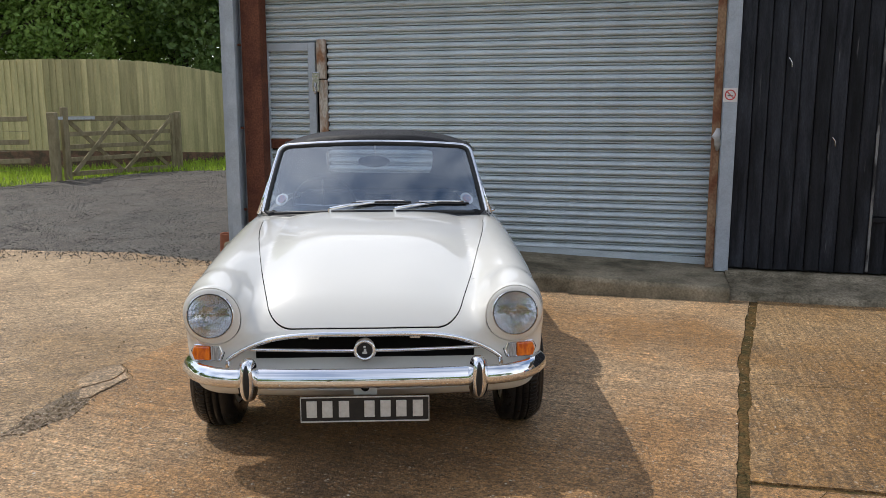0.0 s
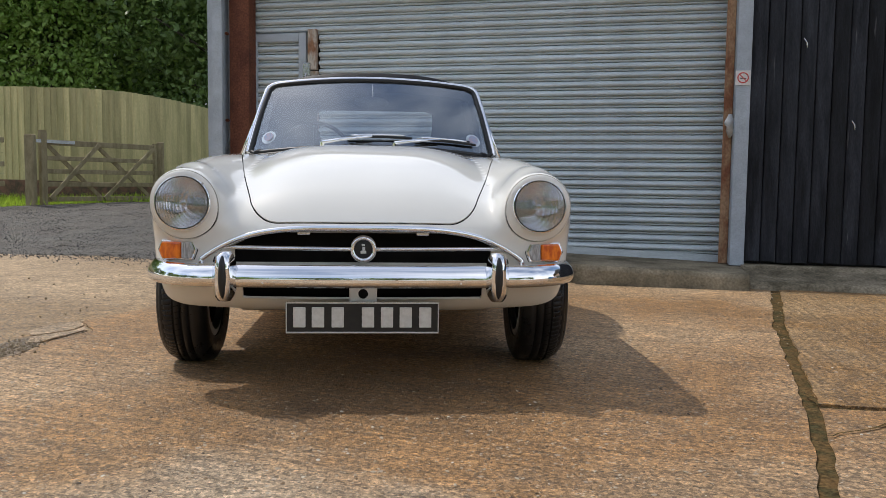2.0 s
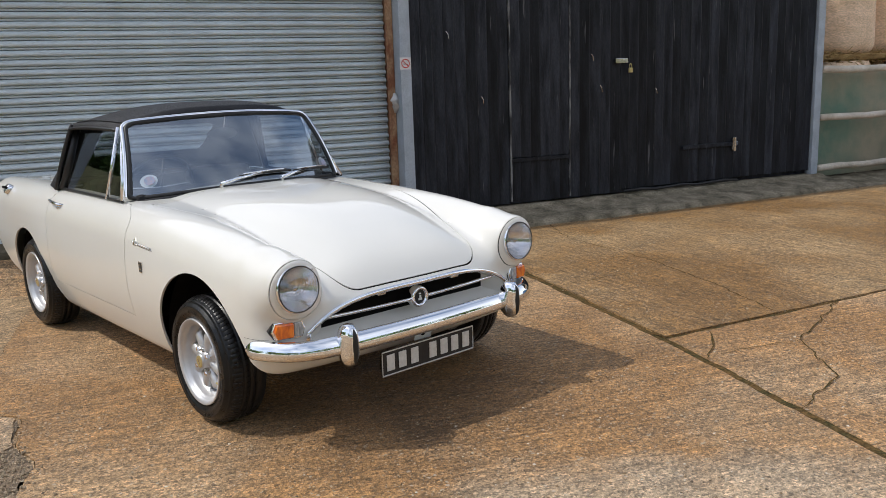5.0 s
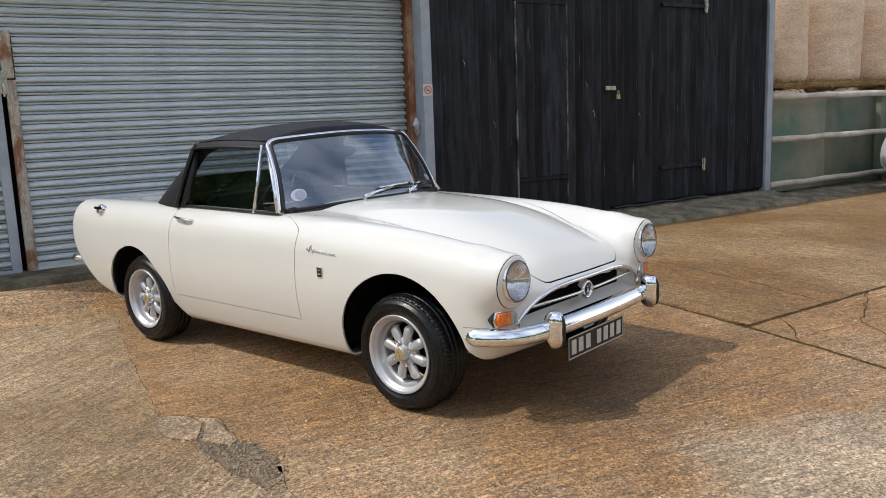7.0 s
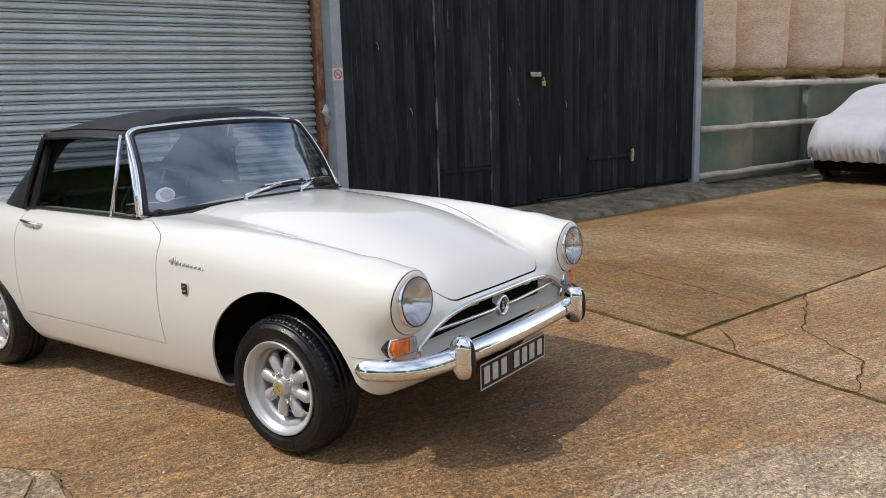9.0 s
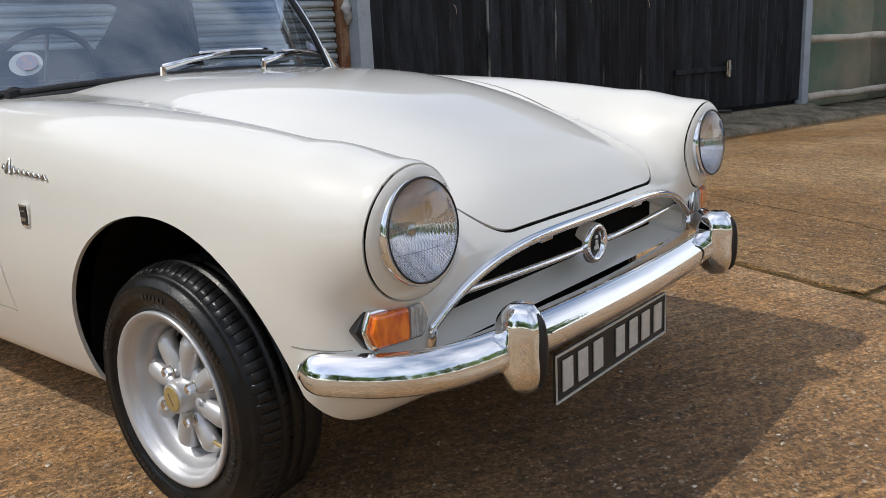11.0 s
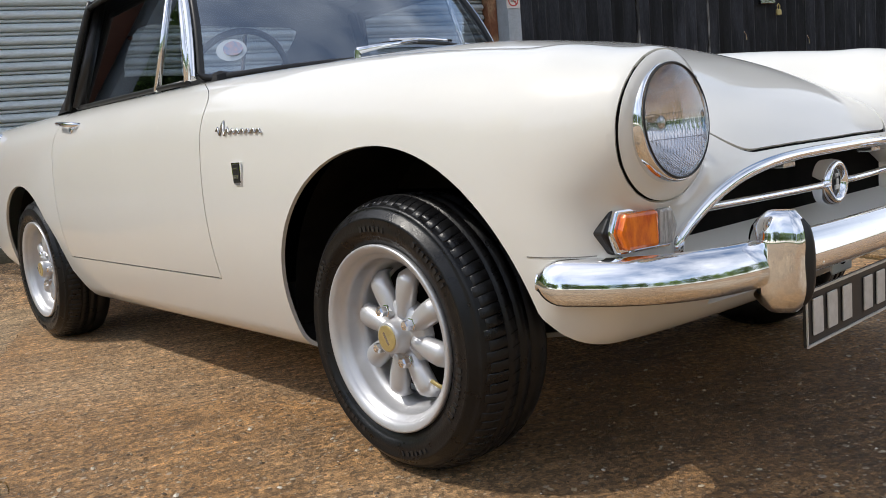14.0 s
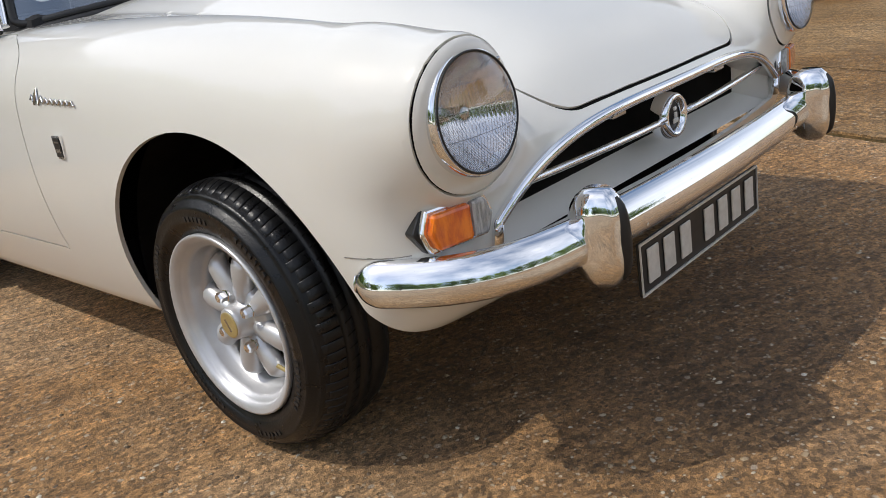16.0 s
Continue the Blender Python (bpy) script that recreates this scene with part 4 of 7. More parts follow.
def bale(u, v, z, lean, seed, wide=0.62, tall=1.22):
    b = thing("round_bale", "round straw bale stood on end in the stack", "straw bale", BW @ pose(u, v, z, 0, lean, 37 * seed), group="stack of round bales")
    bm = bmesh.new()
    seg, rows = 40, 12
    rings = []
    for j in range(rows + 1):
        h = tall * j / rows
        e = min(h, tall - h)
        base = wide - 0.05 * max(0, 1 - e / 0.10) ** 2
        rings.append([bm.verts.new(((r := base + 0.012 * noise.noise((math.cos(q) * 3 + seed, math.sin(q) * 3, h * 9)) + 0.02 * noise.noise((math.cos(q) * 1.2 + seed, math.sin(q) * 1.2, h * 1.5))) * math.cos(q), r * math.sin(q), h)) for q in [2 * math.pi * k / seg for k in range(seg)]])
    for j in range(rows):
        for k in range(seg):
            bm.faces.new((rings[j][k], rings[j][(k + 1) % seg], rings[j + 1][(k + 1) % seg], rings[j + 1][k]))
    bm.faces.new(rings[0][::-1])
    bm.faces.new(rings[-1])
    part("straw_body", bm, STRAW, b, smooth=True)
    bm = bmesh.new()
    r2 = random.Random(seed)
    for _ in range(260):
        q, rr = r2.uniform(0, 6.283), wide - r2.uniform(0.0, 0.10)
        a = Vector((rr * math.cos(q), rr * math.sin(q), r2.choice((0.0, 0.0, tall)) + r2.uniform(-0.01, 0.03)))
        d = Vector((r2.uniform(-1, 1), r2.uniform(-1, 1), r2.uniform(-0.4, 0.4))).normalized() * r2.uniform(0.04, 0.12)
        s = Vector((0, 0, 0.004))
        bm.faces.new([bm.verts.new(c) for c in (a - s, a + s, a + d + s, a + d - s)])
    tagged(part("loose_straw", bm, STRAW_LOOSE, b), kind="stuff")


for tier, z in enumerate((0.02, 1.56)):
    for k in range(6):
        bale(6.42 + 1.46 * k + 0.06 * (tier % 2), 1.02 + 0.05 * ((k * 7 + tier) % 3), z, ((k * 5 + tier * 3) % 4 - 1.5) * 0.8, k + 10 * tier + 1, 0.72, 1.46 if tier == 0 else 1.30)
for k in range(6):
    wisp = thing("straw_heap", "matted loose straw squeezed out between the bales", "straw", BW @ pose(6.42 + 1.46 * k, 0.62, 1.52))
    bm = bmesh.new()
    r2 = random.Random(40 + k)
    for _ in range(500):
        a = Vector((r2.uniform(-0.72, 0.72), r2.uniform(-0.30, 0.1), r2.uniform(-0.05, 0.07)))
        d = Vector((r2.uniform(-1, 1), r2.uniform(-0.6, 0.3), r2.uniform(-0.5, 0.3))).normalized() * r2.uniform(0.05, 0.14)
        s = Vector((0, 0, 0.006))
        bm.faces.new([bm.verts.new(c) for c in (a - s, a + s, a + d + s, a + d - s)])
    tagged(part("straw", bm, STRAW_LOOSE, wisp), kind="stuff")
    box_bm = boxed(-0.72, 0.72, -0.24, 0.3, -0.03, 0.045, 0.02)
    part("mat", box_bm, STRAW_LOOSE, wisp)


# ---- the car: a shaped shell, cut into its panels ----
def spline(xs, ys):
    """A natural cubic through the points, level-sloped beyond its ends."""
    xs, ys = np.array(xs, float), np.array(ys, float)
    n, h = len(xs), np.diff(xs)
    a, r = np.eye(n), np.zeros(n)
    for i in range(1, n - 1):
        a[i, i - 1 : i + 2] = h[i - 1], 2 * (h[i - 1] + h[i]), h[i]
        r[i] = 6 * ((ys[i + 1] - ys[i]) / h[i] - (ys[i] - ys[i - 1]) / h[i - 1])
    m = np.linalg.solve(a, r)

    def at(q):
        q = np.clip(q, xs[0], xs[-1])
        i = np.clip(np.searchsorted(xs, q) - 1, 0, n - 2)
        d, e = xs[i + 1] - q, q - xs[i]
        return m[i] * d**3 / (6 * h[i]) + m[i + 1] * e**3 / (6 * h[i]) + (ys[i] / h[i] - m[i] * h[i] / 6) * d + (ys[i + 1] / h[i] - m[i + 1] * h[i] / 6) * e

    return at


def smax(a, b, k):
    h = np.maximum(k - np.abs(a - b), 0) / k
    return np.maximum(a, b) + h * h * k * 0.25


def smin(a, b, k):
    return -smax(-a, -b, k)


top_mid = spline([-0.66, -0.55, -0.42, -0.2, 0.0, 0.25, 0.5, 0.75, 1.0, 1.5, 2.0, 2.6, 3.3], [0.55, 0.613, 0.699, 0.797, 0.852, 0.889, 0.901, 0.907, 0.897, 0.87, 0.865, 0.855, 0.825])
top_gut = spline([-0.66, -0.55, -0.42, -0.2, 0.0, 0.25, 0.5, 0.75, 1.0, 1.5, 2.0, 2.6, 3.3], [0.55, 0.594, 0.628, 0.704, 0.764, 0.816, 0.848, 0.868, 0.875, 0.865, 0.86, 0.85, 0.822])
top_wing = spline([-0.66, -0.5, -0.3, 0.0, 0.3, 0.7, 1.2, 1.8, 2.5, 3.0, 3.4], [0.738, 0.779, 0.808, 0.836, 0.850, 0.860, 0.866, 0.868, 0.863, 0.857, 0.850])
half_wide = spline([-0.7, -0.45, -0.2, 0.1, 0.7, 1.7, 2.3, 2.8, 3.1, 3.4], [0.70, 0.743, 0.766, 0.778, 0.783, 0.787, 0.785, 0.776, 0.762, 0.735])
LAMP = (0.611, 0.652)


def hump(x):
    """Weights of mid, gutter and wing heights across the car."""
    g = np.exp(-(((x - 0.44) / 0.17) ** 2))
    w = 1 / (1 + np.exp(-(x - 0.515) / 0.035))
    return g, w


def body_field(x, y, z):
    """Below nought inside the shell."""
    ax = np.abs(x)
    _, w = hump(ax)
    q = np.clip(ax / 0.47, 0, 1)
    deck = top_mid(y) + (top_gut(y) - top_mid(y)) * q**3.6
    lid = deck + (top_wing(y) - deck) * w - 0.9 * np.maximum(ax - 0.64, 0) ** 2
    f_top = z - lid
    side = half_wide(y) - np.where(z > 0.55, (0.055 - 0.026 * np.clip((y - 0.1) / 0.7, 0, 1)) * ((z - 0.55) / 0.28) ** 2, 0.06 * ((0.55 - z) / 0.33) ** 2)
    f = smax(f_top, ax - side, 0.15)
    nose = -0.556 + 0.129 * ax**2 + 0.30 * np.maximum(z - 0.57, 0) + 3.2 * np.maximum(0.44 - z, 0) ** 2
    f = smax(f, nose - y, 0.11)
    pod_r = np.sqrt((ax - LAMP[0]) ** 2 + (z - LAMP[1]) ** 2)
    pod = smax(pod_r - 0.118 - 0.10 * np.clip(y + 0.52, -0.05, 0.25), -0.549 + 0.10 * (LAMP[1] - z) - y, 0.035)
    pod = smax(pod, y + 0.27, 0.25)
    f = smin(f, pod, 0.07)
    tail = 3.195 - 1.6 * np.maximum(0.62 - z, 0) ** 1.6 - 0.10 * ax**2 - 0.06 * np.maximum(z - 0.70, 0)
    f = smax(f, y - tail, 0.055)
    under = 0.178 + 0.085 * np.clip((0.1 - y) / 0.5, 0, 1) + 0.17 * np.clip((y - 2.5) / 0.7, 0, 1.3)
    return smax(f, under - z, 0.05)


def surface_net(field, lo, hi, step):
    """A quad skin of field = 0, then drawn onto it."""
    axes = [np.arange(a, b + step, step) for a, b in zip(lo, hi)]
    X, Y, Z = np.meshgrid(*axes, indexing="ij")
    V = field(X, Y, Z)
    inside = V < 0
    c = np.zeros(tuple(s - 1 for s in V.shape), int)
    for i in (0, 1):
        for j in (0, 1):
            for k in (0, 1):
                c += inside[i : i + c.shape[0], j : j + c.shape[1], k : k + c.shape[2]]
    live = (c > 0) & (c < 8)
    ids = -np.ones(c.shape, int)
    ids[live] = np.arange(live.sum())
    ii, jj, kk = np.nonzero(live)
    P = np.stack([axes[0][ii], axes[1][jj], axes[2][kk]], 1) + step / 2
    for _ in range(5):
        e = 1e-4
        v = field(*P.T)
        g = np.stack([(field(*(P + e * np.eye(3)[d]).T) - field(*(P - e * np.eye(3)[d]).T)) / (2 * e) for d in range(3)], 1)
        P = P - np.clip(v / np.maximum((g * g).sum(1), 0.05), -step, step)[:, None] * g
    quads = []
    for d in range(3):
        a, b = [np.take(inside, range(0, inside.shape[d] - 1), d), np.take(inside, range(1, inside.shape[d]), d)]
        for flip, cross in ((False, a & ~b), (True, ~a & b)):
            idx = np.stack(np.nonzero(cross), 1)
            e1, e2 = [q for q in range(3) if q != d]
            ok = (idx[:, e1] > 0) & (idx[:, e2] > 0) & (idx[:, e1] < c.shape[e1]) & (idx[:, e2] < c.shape[e2])
            idx = idx[ok]
            corner = []
            for s1, s2 in ((0, 0), (1, 0), (1, 1), (0, 1)):
                k = idx.copy()
                k[:, e1] -= s1
                k[:, e2] -= s2
                corner.append(ids[k[:, 0], k[:, 1], k[:, 2]])
            q = np.stack(corner, 1)
            turn = flip ^ (d == 1)
            quads.append(q[:, ::-1] if turn else q)
    return P, np.concatenate(quads)


def cut(bm, func):
    """Split faces along func = 0; func takes x, y, z arrays."""
    bm.verts.index_update()
    co = np.array([v.co for v in bm.verts])
    val = func(*co.T)
    on_line = np.abs(val) < 4e-4
    val[on_line] = 0
    made = [v for v, o in zip(bm.verts, on_line) if o]
    pairs = np.array([(e.verts[0].index, e.verts[1].index) for e in bm.edges])
    crossing = np.nonzero(val[pairs[:, 0]] * val[pairs[:, 1]] < 0)[0]
    edges = list(bm.edges)
    for n in crossing:
        e = edges[n]
        a, b = e.verts
        fa, fb = val[a.index], val[b.index]
        _, v = bmesh.utils.edge_split(e, a, fa / (fa - fb))
        made.append(v)
    bmesh.ops.connect_verts(bm, verts=made)


def side_x(y, z):
    """How far out the shell stands at a place on the flank."""
    lo, hi = 0.3, 0.9
    for _ in range(30):
        m = (lo + hi) / 2
        lo, hi = (m, hi) if float(body_field(np.array(m), np.array(y), np.array(z))) < 0 else (lo, m)
    return lo


def f_bonnet(x, y, z):
    ax = np.abs(x)
    f = smax(ax - bonnet_side(y), -0.532 + 0.10 * ax**2 - y, 0.09)
    return np.maximum(np.maximum(f, y - 0.74), 0.575 - z)


bonnet_side = spline([-0.6, -0.45, -0.2, 0.1, 0.4, 0.8], [0.362, 0.398, 0.458, 0.520, 0.568, 0.608])


def f_door(x, y, z):
    ax = np.abs(x)
    front = 0.708 + 0.19 * (np.maximum(z - 0.762, 0) / 0.098) ** 3.2
    return np.maximum.reduce([front - y, y - 1.86, 0.341 - z, 0.655 - ax])


def f_arch(x, y, z):
    ax = np.abs(x)
    a = np.sqrt((y - 0.018) ** 2 + (z - 0.262) ** 2) - 0.390
    a = np.minimum(a, np.maximum.reduce([-(y + 0.366 + (0.345 - z) * 0.9) * 0.7, y - 0.05, z - 0.345]))
    b = np.sqrt((y - 2.300) ** 2 + (z - 0.262) ** 2) - 0.341
    b = np.minimum(b, np.maximum.reduce([(1.985 - (0.35 - z) * 1.15 - y) * 0.7, y - 2.3, z - 0.35]))
    return np.maximum(np.minimum(a, b), 0.44 - ax)


def f_mouth(x, y, z):
    ax = np.abs(x)
    return np.maximum.reduce([z - (0.570 - 0.112 * (ax / 0.556) ** 4), 0.405 - z, ax - 0.553, y + 0.30])


def f_intake(x, y, z):
    return np.maximum.reduce([np.abs(x) - 0.42, 0.318 - z, z - 0.372, y + 0.30])


def f_cabin(x, y, z):
    ax = np.abs(x)
    return np.maximum(smax(smax(ax - 0.60, y - 2.0, 0.1), 0.90 + 0.06 * ax - y, 0.06), 0.6 - z)


def f_pod(x, y, z):
    ax = np.abs(x)
    return smax(np.sqrt((ax - LAMP[0]) ** 2 + (z - LAMP[1]) ** 2) - 0.131, y + 0.521 + 0.13 * (z - LAMP[1]), 0.06)


def f_lamp(x, y, z):
    ax = np.abs(x)
    return np.maximum(np.sqrt((ax - LAMP[0]) ** 2 + (z - LAMP[1]) ** 2) - 0.0885, y + 0.42)


def f_seam(x, y, z):
    return np.maximum.reduce([np.abs(z - 0.452) - 0.0016, 0.66 - np.abs(x), y + 0.35])


car = thing("sports_car", "cream white two-seat convertible sports car with a black soft top", "car")
P, Q = surface_net(body_field, (-0.84, -0.66, 0.16), (0.84, 3.40, 0.96), 0.0125)
bm = bmesh.new()
vs = [bm.verts.new(p) for p in P]
for q in Q:
    if len(set(q)) == 4 and min(q) >= 0:
        bm.faces.new([vs[k] for k in q])
recalc(bm)
GAP, POD_GAP, LID_GAP = 0.0022, 0.0018, 0.0021
for func in (f_arch, f_mouth, f_intake, f_cabin, lambda x, y, z: f_bonnet(x, y, z) - LID_GAP, lambda x, y, z: f_bonnet(x, y, z) + LID_GAP,
             lambda x, y, z: f_door(x, y, z) - GAP, lambda x, y, z: f_door(x, y, z) + GAP, lambda x, y, z: f_pod(x, y, z) - POD_GAP,
             lambda x, y, z: f_pod(x, y, z) + POD_GAP, f_lamp, f_seam):
    cut(bm, func)
bm.faces.ensure_lookup_table()
bm.verts.index_update()
mid = np.array([f.calc_center_median() for f in bm.faces])
x, y, z = mid.T
fb, fd, fp = f_bonnet(x, y, z), f_door(x, y, z), f_pod(x, y, z)
bucket = np.full(len(mid), 0)
bucket[fb < -LID_GAP] = 1
bucket[(fd < -GAP) & (x < 0)] = 2
bucket[(fd < -GAP) & (x > 0)] = 3
bucket[(fp < -POD_GAP) & (x < 0)] = 4
bucket[(fp < -POD_GAP) & (x > 0)] = 5
bucket[((np.abs(fb) < LID_GAP) | (np.abs(fd) < GAP) | (np.abs(fp) < POD_GAP) | (f_seam(x, y, z) < 0))] = 6
bucket[(f_arch(x, y, z) < 0) | (f_mouth(x, y, z) < 0) | (f_intake(x, y, z) < 0) | (f_cabin(x, y, z) < 0) | (f_lamp(x, y, z) < 0)] = -1


def panel(which, name, mat, flange, label="", sink=0.0):
    """One bucket of faces as a panel of its own, with its edges turned in."""
    out, seen = bmesh.new(), {}
    for f, b in zip(bm.faces, bucket):
        if b == which:
            loop = []
            for v in f.verts:
                if v.index not in seen:
                    seen[v.index] = out.verts.new(v.co - v.normal * sink)
                loop.append(seen[v.index])
            out.faces.new(loop)
    out.normal_update()
    if flange:
        normals = {}
        edge = [e for e in out.edges if len(e.link_faces) == 1]
        for v in {v for e in edge for v in e.verts}:
            normals[v] = v.normal.copy()
        ext = bmesh.ops.extrude_edge_only(out, edges=edge)["geom"]
        moved = [v for v in ext if isinstance(v, bmesh.types.BMVert)]
        near = {tuple(round(c, 6) for c in v.co): n for v, n in normals.items()}
        for v in moved:
            n = near.get(tuple(round(c, 6) for c in v.co), Vector((0, 0, 0)))
            v.co = v.co - n * flange
        for f in out.faces:
            f.smooth = True
        for e in edge:
            e.smooth = False
    ob = part(name, out, mat, car, label)
    ob.data.polygons.foreach_set("use_smooth", [True] * len(ob.data.polygons))
    return ob


shell = panel(0, "body_shell", PAINT, 0.010)
panel(1, "bonnet", PAINT, 0.010)
door_near = panel(2, "door", PAINT, 0.010)
door_far = panel(3, "door", PAINT, 0.010)
pod_near = panel(4, "headlamp_cowl", PAINT, 0.008)
pod_far = panel(5, "headlamp_cowl", PAINT, 0.008)
panel(6, "panel_gap", DARK, 0, "dark shut lines between the panels", sink=0.006)
bm.free()

for s in (-1, 1):
    pts = [(s * (side_x(-0.36 - 0.012 * k, 0.452) + 0.0004), -0.36 - 0.012 * k, 0.452) for k in range(10)]
    part("panel_seam", tube(bmesh.new(), pts, 0.0009, 6), PANEL_GREY, car, "fine seam between wing and valance")

# wheel wells, floor and engine bay, their inner shade put into a near-black colour
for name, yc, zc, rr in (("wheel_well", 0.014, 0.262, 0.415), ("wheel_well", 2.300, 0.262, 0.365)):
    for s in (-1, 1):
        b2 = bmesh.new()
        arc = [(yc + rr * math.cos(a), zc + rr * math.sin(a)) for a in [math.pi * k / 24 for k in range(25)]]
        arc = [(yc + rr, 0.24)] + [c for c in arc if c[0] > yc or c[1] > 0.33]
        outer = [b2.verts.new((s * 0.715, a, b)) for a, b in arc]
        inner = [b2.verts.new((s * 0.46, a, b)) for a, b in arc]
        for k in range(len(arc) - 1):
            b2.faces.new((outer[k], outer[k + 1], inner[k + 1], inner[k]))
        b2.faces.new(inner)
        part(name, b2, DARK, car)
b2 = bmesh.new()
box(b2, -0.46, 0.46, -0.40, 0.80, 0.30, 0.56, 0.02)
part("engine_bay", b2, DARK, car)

# grille: chrome surround, cream funnel, near-black plate for the mouth's shade, bar and emblem
def mouth_line(n=60, inset=0.0):
    pts = []
    for k in range(n + 1):
        s = -1 + 2 * k / n
        ax = (0.556 - inset) * math.sin(math.pi / 2 * s)
        pts.append((ax, 0.570 - inset * 0.75 - 0.112 * abs(ax / (0.556 - inset * 0.8)) ** 4))
    return pts


def nose_y(ax, z):
    return -0.556 + 0.129 * ax * ax + 0.30 * max(z - 0.57, 0) + 3.2 * max(0.44 - z, 0) ** 2


line = [(-0.562, 0.415)] + mouth_line() + [(0.562, 0.415)]
b2 = tube(bmesh.new(), [(a, nose_y(a, b) - 0.004, b) for a, b in line], 0.0105, 12, up=(0, 1, 0))
part("grille_surround", b2, CHROME, car, "chrome grille surround", True)
b2 = bmesh.new()
outer_l, inner_l = [(-0.553, 0.40)] + mouth_line() + [(0.553, 0.40)], [(-0.445, 0.447)] + mouth_line(60, 0.11) + [(0.445, 0.447)]
inner_l = [(a, min(0.556 - 0.25 * max(abs(a) - 0.33, 0) ** 1.2 * 2.6, 0.549)) if 0 < k < len(inner_l) - 1 else (a, b) for k, (a, b) in enumerate(inner_l)]
o = [b2.verts.new((a, nose_y(a, b) + 0.008, b)) for a, b in outer_l]
i = [b2.verts.new((a, nose_y(a, b) + 0.080, b)) for a, b in inner_l]
for k in range(len(o) - 1):
    b2.faces.new((o[k], o[k + 1], i[k + 1], i[k]))
b2.faces.new((o[0], i[0], i[-1], o[-1]))
part("grille_recess", b2, PAINT, car, "cream painted funnel of the grille")
# flat plate whose near-black colour stands in for shade behind the grille
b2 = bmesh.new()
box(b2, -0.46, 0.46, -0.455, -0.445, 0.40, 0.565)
part("grille_shade_plate", b2, DARK, car, "near-black plate for the shade in the radiator opening")
for s in (-1, 1):
    b2 = bmesh.new()
    tube(b2, [(s * (0.045 + 0.46 * k / 12), nose_y(0.045 + 0.46 * k / 12, 0.5) + 0.012, 0.497 + 0.003 * k / 12) for k in range(13)], 0.0085, 10, flat=0.85)
    part("grille_bar", b2, CHROME, car, "slim chrome grille bar", True)
    b2 = boxed(s * 0.205 - 0.022, s * 0.205 + 0.022, -0.545, -0.51, 0.545, 0.557, 0.003)
    part("grille_clip", b2, DULL_CHROME, car, "small metal clip")
FRONT = Matrix.Rotation(radians(90), 4, "X")      # local z looks forward, to -y
b2 = lathe(bmesh.new(), [(0.046, 0.0), (0.048, 0.02), (0.045, 0.034), (0.040, 0.038), (0.033, 0.036), (0.030, 0.026)], Matrix.Translation((0, -0.512, 0.497)) @ FRONT, 36)
emblem = part("emblem", b2, CHROME, car, "round chrome bezel of the grille emblem", True)
b2 = lathe(bmesh.new(), [(0.031, 0.024), (0.0, 0.030)], Matrix.Translation((0, -0.512, 0.497)) @ FRONT, 36)
disc = part("emblem_disc", b2, BLACK_RUBBER, emblem)
b2 = bmesh.new()
box(b2, -0.010, 0.010, -0.546, -0.542, 0.482, 0.492, 0.002)
box(b2, -0.004, 0.006, -0.546, -0.542, 0.492, 0.504, 0.002)
box(b2, -0.006, 0.005, -0.546, -0.542, 0.508, 0.515, 0.002)
part("emblem_device", b2, PLATE_SILVER, emblem, "small silver device")

